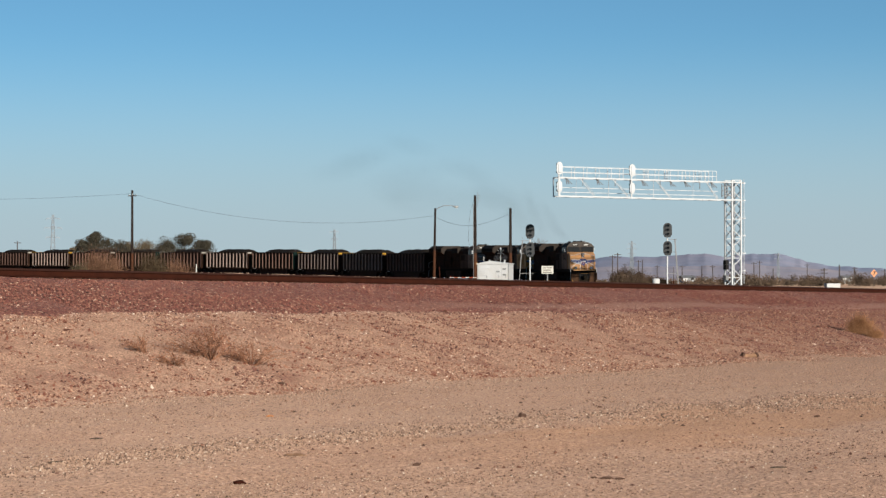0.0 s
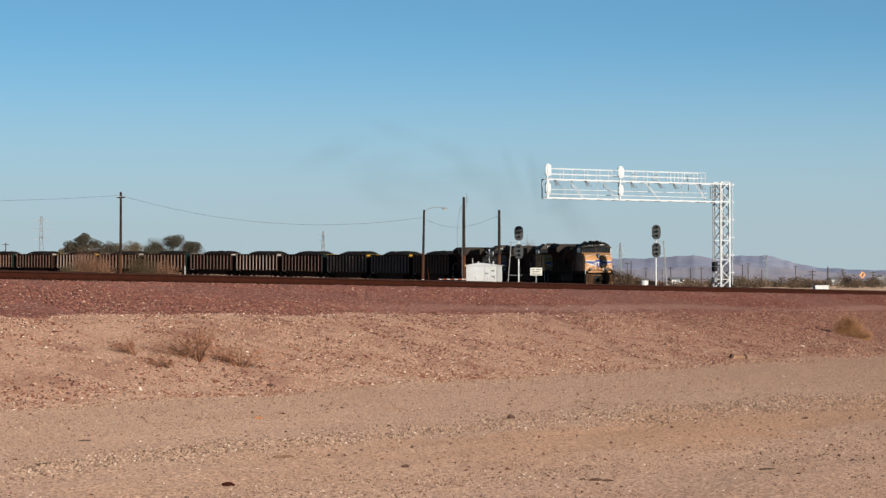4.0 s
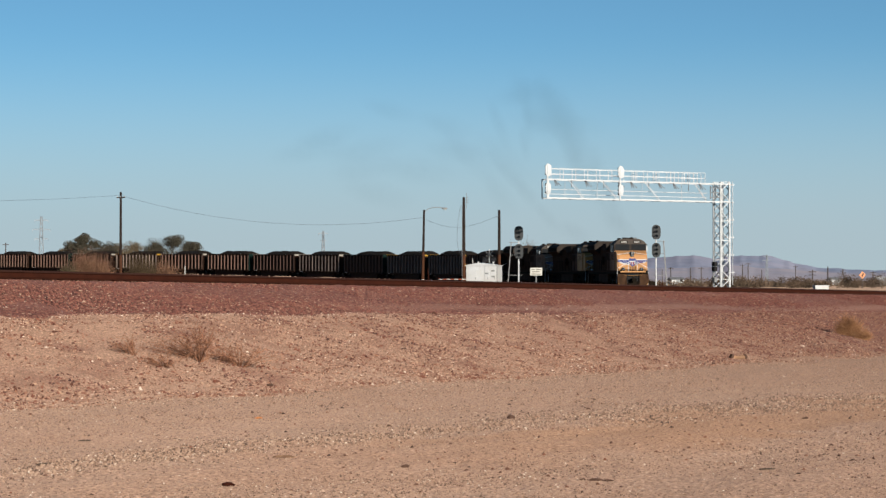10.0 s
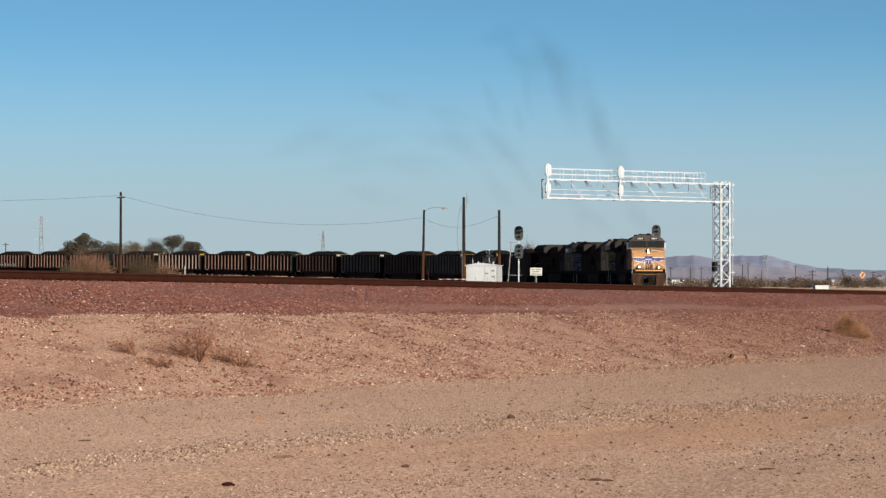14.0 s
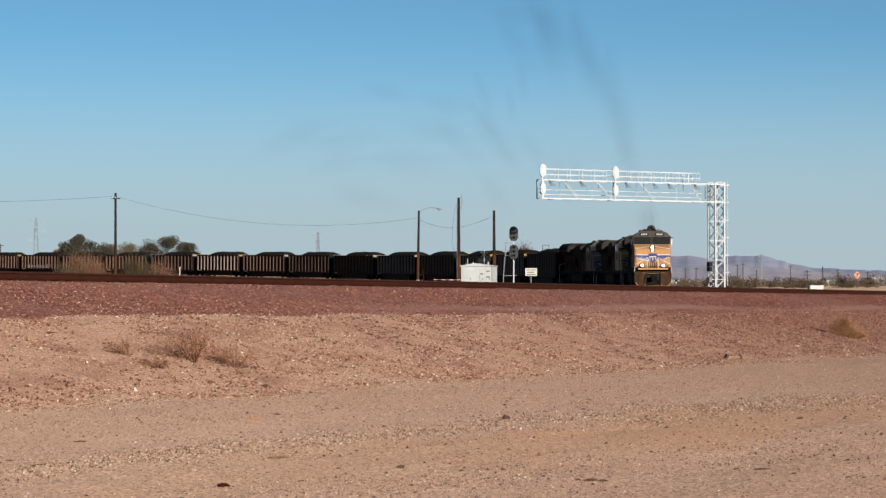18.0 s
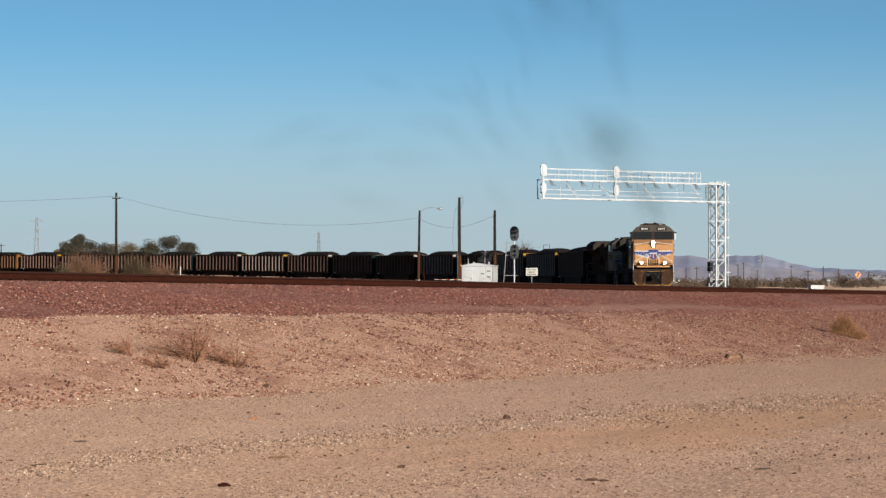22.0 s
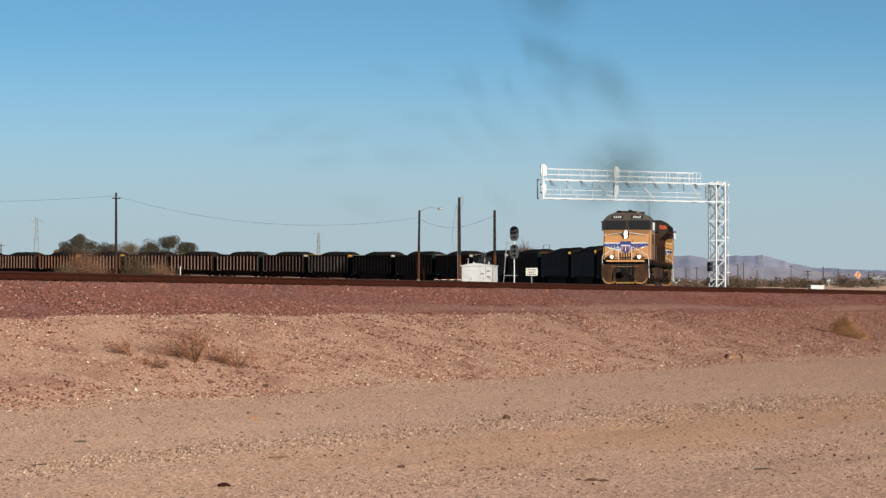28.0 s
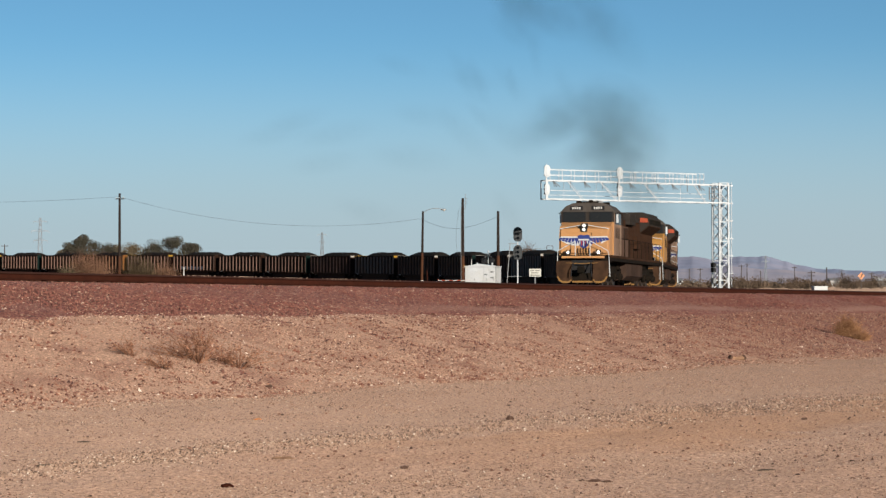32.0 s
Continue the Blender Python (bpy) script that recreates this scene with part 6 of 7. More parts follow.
DEAD_TWIG = material("dead_brown_twigs", (0.225, 0.106, 0.062), 0.9, 0, (0.130, 0.060, 0.036), 4, 0.6, 20, 0.0, island=0.4)

REED = material("dry_tan_reeds", (0.175, 0.094, 0.058), 0.9, 0, (0.105, 0.056, 0.035), 1, 0.6, 8, 0.0, island=0.35)
OLIVE_TWIG = material("olive_twigs", (0.078, 0.054, 0.032), 0.9, 0, (0.048, 0.034, 0.021), 1, 0.6, 8, 0.0, island=0.3)
HAZY_SCRUB = material("grey_olive_scrub", (0.074, 0.052, 0.036), 0.9, 0, (0.048, 0.036, 0.027), 0.3, 0.6, 5, 0.0, island=0.16)
HAZY_TAN = material("grey_tan_scrub", (0.100, 0.067, 0.046), 0.9, 0, (0.068, 0.048, 0.035), 0.3, 0.6, 5, 0.0, island=0.16)
SCRUB_TAN = material("dry_tan_scrub", (0.080, 0.054, 0.037), 0.9, 0, (0.054, 0.038, 0.027), 1, 0.6, 8, 0.0, island=0.3)
DARK_STONE = material("dark_brown_stone", (0.075, 0.042, 0.030), 0.9, 0, (0.04, 0.024, 0.018), 12, 0.7, 40, 0.3)
PALE_WOOD = material("sunbleached_wood", (0.21, 0.122, 0.074), 0.9, 0, (0.10, 0.055, 0.034), 5, 0.7, 30, 0.3)
DRIFTWOOD = material("weathered_driftwood", (0.17, 0.098, 0.06), 0.9, 0, (0.06, 0.034, 0.022), 9, 0.8, 30, 0.3)


def leaf_cloud(rng, centres, radii, n, size, flat=0.75):
    """Small three-cornered leaf clumps through a set of uneven lobes."""
    which = rng.integers(0, len(centres), n)
    v = rng.standard_normal((n, 3))
    v /= np.linalg.norm(v, axis=1)[:, None]
    r = rng.random(n) ** 0.45
    c = np.array(centres)[which] + v * (np.array(radii)[which] * r)[:, None] * np.array((1, 1, flat))
    a, b = rng.standard_normal((n, 3)), rng.standard_normal((n, 3))
    a *= (size * (0.6 + 0.8 * rng.random(n)) / np.linalg.norm(a, axis=1))[:, None]
    b *= (size * (0.6 + 0.8 * rng.random(n)) / np.linalg.norm(b, axis=1))[:, None]
    verts = np.stack([c - a, c + a, c + b, c - b * 0.4], 1).reshape(-1, 3)
    faces = np.concatenate([np.arange(n)[:, None] * 4 + np.array((0, 1, 2)), np.arange(n)[:, None] * 4 + np.array((0, 3, 1))])
    return verts, faces


def make_tree(x, y, top, width, seed, leaf, leaves, name="tree", label="dark green tree with an uneven crown behind the train", bare=False):
    rng = np.random.default_rng(seed)
    z = ground_z(x, y)
    h = EYE + top - z
    tree = thing(name, pose(x, y, z), label, "shrub" if name == "shrub" else "tree")
    trunk = B()
    low = 0.3 if h > 6 else 0.12
    tube(trunk, (0, 0, -0.2), (0.1, 0, h * low), h * 0.028, h * 0.018, sides=8)
    centres, radii = [], []
    lobes = 13 if h > 6 else 8
    for k in range(lobes):
        a = rng.random() * 6.28
        f = rng.random()
        rr = width / 2 * (0.35 + 0.6 * rng.random()) * (1 - 0.5 * f)
        p = (rr * math.cos(a), rr * math.sin(a), h * (low + (0.93 - low) * f))
        tube(trunk, (0.05, 0, h * low * (0.6 + 0.4 * rng.random())), p, h * 0.012, h * 0.004, sides=5)
        centres.append(p)
        radii.append(width * (0.22 + 0.18 * rng.random()))
    centres.append((0.05 * width, 0, h * 0.86))
    radii.append(h * 0.13)
    part("trunk", trunk, BARK, tree)
    if bare:
        twigs = B()
        for k in range(420):
            c = centres[k % len(centres)]
            e = Vector(c) + Vector(rng.standard_normal(3)) * width * 0.2
            tube(twigs, c, e, 0.024, 0.01, sides=3)
        tagged(part("brushwood", twigs, BROWN_TWIG, tree), "bare brown twigs", kind="stuff")
        return tree
    v, f = leaf_cloud(rng, centres, radii, leaves * (4 if h > 6 else 4), 0.16 if h > 6 else 0.075)
    crown = raw("crown", v, f, leaf)
    crown.parent = tree
    tagged(crown, "leafy crown with gaps")
    return tree


def make_trees():
    for k, (x, y, top, w, leaf, n) in enumerate((
            (-90.36, 560, 13.36, 6.6, DARK_LEAF, 2600), (-95.99, 575, 10.94, 4.5, DARK_LEAF, 1500), (-88.59, 565, 11.32, 5.0, DARK_LEAF, 1400),
            (-90.42, 600, 10.96, 7.0, DARK_LEAF, 1600), (-82.03, 590, 10.63, 8.0, GREY_LEAF, 1500), (-91.08, 620, 11.01, 6.0, GREY_LEAF, 1200),
            (-72.75, 560, 10.80, 7.0, DARK_LEAF, 2000), (-67.49, 560, 11.93, 6.4, DARK_LEAF, 2200), (-65.34, 580, 10.60, 6.2, DARK_LEAF, 1700), (-103.06, 600, 9.59, 3.5, GREY_LEAF, 600))):
        make_tree(x, y, top, w, 20 + k, leaf, n)
    make_tree(16.86, 440, 8.04, 6.0, 41, GREY_LEAF, 0, "bare_tree", "bare brown leafless tree behind the train", True)
    for k, (x, y, top, w, mat, stems, label) in enumerate((
            (-40.3, 248, 3.75, 1.8, REED, 120, "tall tan dry reedy shrub before the train"), (-39.0, 247, 3.45, 1.9, REED, 120, "tall tan dry reedy shrub before the train"),
            (-37.9, 248, 3.0, 1.6, REED, 90, "tan dry reedy shrub before the train"), (-41.4, 245, 2.3, 2.2, GREY_LEAF, 110, "low grey-green desert shrub before the train"),
            (-33.7, 246, 3.3, 1.9, OLIVE_TWIG, 150, "olive-green bushy desert shrub before the train"), (-32.6, 247, 2.6, 1.8, OLIVE_TWIG, 90, "olive-green bushy desert shrub before the train"),
            (-31.2, 248, 2.75, 1.8, REED, 80, "tan dry reedy shrub before the train"), (-30.2, 247, 2.2, 1.5, REED, 60, "tan dry reedy shrub before the train"))):
        tall = EYE + top - ground_z(x, y)
        twig_bush("shrub", x, y, w, tall * 0.95, 60 + k, mat, stems, label, 1.0, 0.0, 2.6, 0.8)


def make_brush():
    """Low scrub over the far plain: single shrubs near, one joined mass far off."""
    rng = np.random.default_rng(77)
    for k in range(44):
        b = rng.uniform(1195, 1600)
        d = rng.uniform(310, 520)
        x = (b - 784) / FOCAL * d
        z = ground_z(x, d)
        h, w = rng.uniform(0.4, 1.3), rng.uniform(1.6, 4.2)
        if k % 2 == 0:
            x = ((1080, 1222, 1303, 1318, 1340, 1378, 1402, 1425, 1496, 1515, 1538, 1556)[k // 2 % 12] + rng.uniform(-9, 9) - 784) / FOCAL * d
            z, h, w = ground_z(x, d), rng.uniform(1.5, 2.9), rng.uniform(2.6, 5.0)
        shrub = thing("desert_shrub", pose(x, d, z), "low grey-brown desert shrub on the sandy plain", "shrub", "shrubs on the plain")
        cs = [(rng.uniform(-w / 3, w / 3), rng.uniform(-w / 3, w / 3), h * rng.uniform(0.25, 0.6)) for _ in range(5)]
        v, f = leaf_cloud(rng, cs, [h * rng.uniform(0.3, 0.55) for _ in cs], 420, 0.11, 0.9)
        ob = raw("foliage", v, f, (SCRUB_TAN, HAZY_SCRUB, SCRUB_TAN)[k % 3])
        ob.parent = shrub
        stem = B()
        for c in cs:
            tube(stem, (0, 0, -0.1), c, 0.04, 0.015, sides=4)
        part("stems", stem, BARK, shrub)
    # tall dry thickets on the plain beyond the curve
    for k, (x, d, w, tall) in enumerate(((25.2, 345, 2.6, 2.0), (26.9, 350, 2.8, 2.7), (28.6, 348, 2.4, 2.2), (30.3, 352, 2.6, 1.7), (32.6, 356, 2.4, 1.3), (44.8, 365, 3.0, 1.6), (47.5, 370, 3.2, 1.3))):
        twig_bush("dry_thicket", x, d, w, tall, 90 + k, SCRUB_TAN, 130, "tall brown dry thicket on the plain", 1.0, 0.0, 3.6, 0.7)
    centres, radii = [], []
    for k in range(260):
        b = rng.uniform(1040, 1660) if k % 2 == 0 else rng.choice((1078, 1105, 1215, 1325, 1352, 1398, 1422, 1500, 1532, 1552)) + rng.normal(0, 14)
        d = rng.uniform(420, 1100)
        x = (b - 784) / FOCAL * d
        centres.append((x, d, ground_z(x, d) + rng.uniform(-0.2, 0.5)))
        radii.append(rng.uniform(1.2, 3.6) * (0.5 + d / 1000) * (0.6 if k % 3 == 0 else 1.15))
    v, f = leaf_cloud(rng, centres, radii, 42000, 0.19, 0.55)
    tagged(raw("far_scrub", v, f, HAZY_SCRUB), "grey-green and brown desert scrub far off", "scrub", kind="stuff")
    centres = [(c[0] + rng.uniform(-30, 30), c[1] + rng.uniform(-60, 60), c[2]) for c in centres]
    v, f = leaf_cloud(rng, centres, radii, 50000, 0.18, 0.5)
    tagged(raw("dry_scrub", v, f, HAZY_TAN), "dry brown desert scrub far off", "scrub", kind="stuff")


def twig_bush(name, x, y, width, tall, seed, mat, stems, label, spread=1.0, blown=0.0, thick=1.0, upright=0.0):
    """A bush of forking thin twigs from a few roots. blown: how far its tips lean to -x; upright: how closely the stems stand."""
    rng = np.random.default_rng(seed)
    z = ground_z(x, y)
    bush = thing(name, pose(x, y, z), label, "bush")
    verts, faces = [], []

    def twig(a, b, r0, r1):
        d = b - a
        side = d.cross(Vector((0.3, 0.8, 0.2))).normalized()
        up = d.cross(side).normalized()
        base = len(verts)
        for p, r in ((a, r0), (b, r1)):
            for q in range(3):
                w = q * 2.094
                verts.append(tuple(p + (side * math.cos(w) + up * math.sin(w)) * r))
        for q in range(3):
            faces.append((base + q, base + (q + 1) % 3, base + 3 + (q + 1) % 3, base + 3 + q))

    for k in range(stems):
        a = rng.random() * 6.28
        lean = rng.uniform(0.1, 1.0) ** 0.7 * spread
        root = Vector((0.06 * math.cos(a), 0.06 * math.sin(a), -0.03))
        tip = Vector((width / 2 * lean * math.cos(a) - blown * rng.random(), width / 2 * lean * math.sin(a) * 0.7, tall * (1.0 - 0.6 * (1 - upright) * lean) * rng.uniform(0.45, 1.1)))
        if upright:
            root = Vector((tip.x * 0.75, tip.y * 0.75, -0.05))
        mid = root.lerp(tip, 0.5) + Vector((0, 0, tall * 0.08))
        r = (0.004 + 0.005 * rng.random()) * thick
        twig(root, mid, r, r * 0.7)
        twig(mid, tip, r * 0.7, r * 0.35)
        for j in range(9):
            s = root.lerp(tip, rng.uniform(0.35, 0.95))
            e = s + Vector(rng.standard_normal(3)) * tall * 0.22 + Vector((0, 0, tall * 0.05))
            twig(s, e, r * 0.45, r * 0.25)
    ob = raw("brushwood", verts, faces, mat)
    ob.parent = bush
    tagged(ob, "", kind="stuff")
    return bush


def make_foreground_plants():
    twig_bush("dead_bush", -4.60, 41.94, 1.9, 0.86, 1, DEAD_TWIG, 40, "sparse dead brown bush leaning on the sandy bank", 1.0, 0.4)
    twig_bush("dead_bush", -5.75, 41.30, 0.5, 0.50, 2, DEAD_TWIG, 14, "small sparse dead bush on the sandy bank", 1.0, 0.25)
    twig_bush("dead_bush", -5.12, 40.90, 1.0, 0.32, 6, DEAD_TWIG, 20, "low flattened dead bush on the sandy bank", 1.0, 0.2)
    twig_bush("dead_bush", -3.85, 42.30, 1.8, 0.55, 3, DEAD_TWIG, 34, "small sparse dead bush on the sandy bank")
    twig_bush("dry_tussock", 14.22, 77.6, 0.95, 0.82, 4, STRAW, 260, "straw-coloured dry tumbleweed on the bank", 1.0, 0.25)
    twig_bush("dry_tussock", 14.45, 76.70, 0.7, 0.38, 5, STRAW, 160, "small straw-coloured dry tussock on the bank")
    z = ground_z(8.25, 62.3)
    log = thing("wood_log", pose(8.25, 62.3, z + 0.06, 0, 0, 24), "short sunbleached log with dark broken ends on the sand", "log")
    part("trunk", tube(tube(B(), (-0.2, 0, 0), (0.02, 0.01, -0.015), 0.06, 0.05, sides=10), (0.02, 0.01, -0.015), (0.21, 0, 0.01), 0.05, 0.065, sides=10), PALE_WOOD, log)
    for q in (-1, 1):
        part("broken_end", tube(B(), (q * 0.195, 0, 0), (q * 0.25, 0, 0.03), 0.085, 0.075, sides=9), DARK_STONE, log, "dark splintered end")
    for k, (x, y, l, w, h, turn, mat, name, label) in enumerate((
            (-1.62, 22.82, 0.24, 0.06, 0.035, 4, DRIFTWOOD, "wood_scrap", "flat brown splinter of wood lying on gravel"),
            (-4.11, 25.54, 0.16, 0.03, 0.02, -3, BARK, "wood_scrap", "flat brown splinter of wood lying on gravel"),
            (-3.85, 21.50, 0.15, 0.04, 0.025, 2, BARK, "wood_scrap", "flat brown splinter of wood lying on gravel"),
            (-1.87, 19.42, 0.11, 0.06, 0.05, 20, RAIL_RUST, "stone", "dark rust-brown stone lying on gravel"),
            (3.15, 21.66, 0.16, 0.035, 0.02, 3, BARK, "wood_scrap", "flat brown splinter of wood lying on gravel"),
            (1.40, 20.50, 0.12, 0.05, 0.03, -6, DARK_STONE, "wood_scrap", "reddish brown piece of scrap lying on gravel"),
            (1.52, 20.46, 0.09, 0.04, 0.025, 9, DARK_STONE, "wood_scrap", "reddish brown piece of scrap lying on gravel"),
            (1.29, 20.55, 0.06, 0.04, 0.02, 30, DARK_STONE, "wood_scrap", "small reddish brown piece of scrap lying on gravel"),
            (-2.53, 30.54, 0.10, 0.06, 0.03, 8, ORANGE, "litter", "small crumpled orange piece of litter"),
            (0.94, 31.00, 0.12, 0.09, 0.07, 30, DARK_STONE, "stone", "dark brown stone lying on gravel"),
            (-0.37, 21.96, 0.09, 0.06, 0.04, 30, DARK_STONE, "stone", "dark brown stone lying on gravel"),
            (5.10, 31.38, 0.09, 0.06, 0.04, 15, DARK_STONE, "stone", "dark brown stone lying on gravel"),
            (-3.17, 40.82, 0.13, 0.09, 0.07, 15, DARK_STONE, "stone", "dark brown stone at the foot of the bank"))):
        rng = np.random.default_rng(k)
        bm = B()
        bmesh.ops.create_icosphere(bm, subdivisions=2, radius=0.5)
        for v in bm.verts:
            n = noise.noise(v.co * 2.2 + Vector((k, 0, 0)))
            v.co = Vector((v.co.x * l, v.co.y * w, v.co.z * h)) * (1 + 0.45 * n)
        ob = new(name, mesh_of(name, bm, mat))
        ob.matrix_basis = pose(x, y, ground_z(x, y) + h * 0.25, 0, 0, turn)
        tagged(ob, label, name.replace("_", " "))


# ---- the far plain ----
def make_mountains():
    def ridge(name, pts, d, deep, mat, label, seed):
        xs = np.linspace(pts[0][0], pts[-1][0], 700)
        top = np.interp(xs, [p[0] for p in pts], [p[1] for p in pts])
        rough = 3.4 * lattice(xs, 0 * xs, 70, seed) + 2.2 * lattice(xs, 0 * xs, 28, seed + 1) + 1.0 * lattice(xs, 0 * xs, 11, seed + 2)
        top = np.maximum(top + rough * np.clip(top / 45, 0.1, 1), 1)
        rows = 22
        verts, faces = [], []
        for j in range(rows):
            f = j / (rows - 1)
            back = 1 - f
            # spurs run down from the crest, shifting sideways as they fall
            spur = lattice(xs + 240 * back, 900 * f + 0 * xs, 110, seed + 3) + 0.6 * lattice(xs - 150 * back, 900 * f + 0 * xs, 45, seed + 4)
            for x, t, g in zip(xs, top, spur):
                lift = EYE - 3 + (t + 3) * f ** 1.15 + g * 0.075 * t * math.sin(math.pi * f)
                verts.append((x * (d - deep * back) / d, d - deep * back, lift))
        n = len(xs)
        faces = [(j * n + i, j * n + i + 1, (j + 1) * n + i + 1, (j + 1) * n + i) for j in range(rows - 1) for i in range(n - 1)]
        tagged(raw(name, verts, faces, mat, True), label, "mountains", kind="structure")
    # the haze of distance is put into both rock colours
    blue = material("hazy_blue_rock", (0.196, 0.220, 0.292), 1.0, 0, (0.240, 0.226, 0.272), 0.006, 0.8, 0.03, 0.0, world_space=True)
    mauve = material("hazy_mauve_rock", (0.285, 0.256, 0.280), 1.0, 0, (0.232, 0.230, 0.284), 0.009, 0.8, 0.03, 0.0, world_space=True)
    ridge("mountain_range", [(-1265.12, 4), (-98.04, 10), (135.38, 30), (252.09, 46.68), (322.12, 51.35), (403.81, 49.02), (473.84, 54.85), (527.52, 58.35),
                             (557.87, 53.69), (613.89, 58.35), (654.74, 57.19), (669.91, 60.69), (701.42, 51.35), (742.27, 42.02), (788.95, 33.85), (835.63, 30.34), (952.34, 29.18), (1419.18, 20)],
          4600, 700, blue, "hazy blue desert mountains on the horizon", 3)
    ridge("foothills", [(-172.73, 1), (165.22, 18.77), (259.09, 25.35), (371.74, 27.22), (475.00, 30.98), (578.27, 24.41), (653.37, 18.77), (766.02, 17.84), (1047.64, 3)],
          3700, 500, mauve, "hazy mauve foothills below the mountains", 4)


# steel paled for distance, the haze put into its colour
FAR_STEEL = material("hazy_steel", (0.165, 0.182, 0.198), 0.7, 0.1, (0.150, 0.166, 0.182), 0.3, 0.4, 3, 0.0)
FAR_WOOD = material("distant_pole_wood", (0.054, 0.045, 0.043), 0.9, 0, (0.041, 0.034, 0.032), 0.5, 0.5, 3, 0.0)


def make_pylon(x, y, top, arms, label):
    z = ground_z(x, y)
    h = EYE + top - z
    py = thing("power_pylon", pose(x, y, z, 0, 0, 12), label, "pylon", "power pylons")
    w0, w1 = h * 0.05, h * 0.012
    t = h * 0.006
    for a in (-1, 1):
        for b in (-1, 1):
            part("leg", strut(B(), (a * w0, b * w0, 0), (a * w1, b * w1, h), t * 1.3), FAR_STEEL, py)
    n = 9
    for k in range(n):
        f0, f1 = 1 - (1 - k / n) ** 1.2, 1 - (1 - (k + 1) / n) ** 1.2
        q0, q1 = w0 + (w1 - w0) * f0, w0 + (w1 - w0) * f1
        for b in (-1, 1):
            part("brace", strut(strut(B(), (-q0, b * q0, h * f0), (q1, b * q1, h * f1), t), (q0, b * q0, h * f0), (-q1, b * q1, h * f1), t), FAR_STEEL, py)
    for f, l in arms:
        arm = B()
        for s in (-1, 1):
            strut(arm, (0, 0, h * f), (s * l * h, 0, h * (f + 0.005)), t * 1.2)
            strut(arm, (0, 0, h * (f + 0.03)), (s * l * h, 0, h * (f + 0.005)), t)
            strut(arm, (s * l * h, 0, h * f), (s * l * h, 0, h * (f - 0.03)), t)
        part("cross_arm", arm, FAR_STEEL, py)
    return py


def make_far_poles():
    for k, (x, y, top, arms) in enumerate((
            (49.73, 700, 8.52, 1), (47.66, 650, 8.58, 2), (66.17, 800, 7.92, 1), (64.21, 760, 7.71, 0), (81.98, 900, 6.85, 1),
            (81.80, 800, 6.09, 1), (94.46, 850, 6.25, 0), (92.76, 800, 6.09, 1), (102.20, 760, 6.94, 1), (109.60, 800, 7.71, 1), (100.17, 700, 4.44, 0),
            (142.49, 900, 7.54, 1), (102.88, 620, 3.93, 2), (96.76, 560, 4.40, 0), (143.70, 800, 5.48, 1), (68.96, 900, 7.54, 1), (93.52, 950, 6.51, 0), (135.15, 700, 4.08, 1), (-125.68, 640, 11.85, 1))):
        z = ground_z(x, y)
        h = EYE + top - z
        ob = thing("far_pole", pose(x, y, z), "slim brown utility pole far off on the plain", "utility pole", "poles on the plain")
        part("pole", tube(B(), (0, 0, -0.3), (0, 0, h), 0.2, 0.14, sides=8), FAR_WOOD, ob)
        for a in range(arms):
            part("crossarm", box(B(), -1.0, -0.08, h - 0.6 - a * 0.9, 1.0, 0.08, h - 0.42 - a * 0.9), FAR_WOOD, ob)
    make_pylon(-270.59, 1500, 45.67, ((0.93, 0.11), (0.78, 0.14), (0.63, 0.11)), "tall hazy lattice power pylon far off")
    make_pylon(-102.20, 1900, 45.31, ((0.94, 0.10), (0.80, 0.06)), "hazy lattice power pylon far off")
    make_pylon(103.57, 1300, 24.08, ((0.93, 0.09), (0.82, 0.11), (0.70, 0.09)), "hazy lattice power pylon before the mountains")
    make_pylon(276.22, 1900, 25.07, ((0.93, 0.12), (0.80, 0.14)), "small hazy lattice power pylon before the mountains")


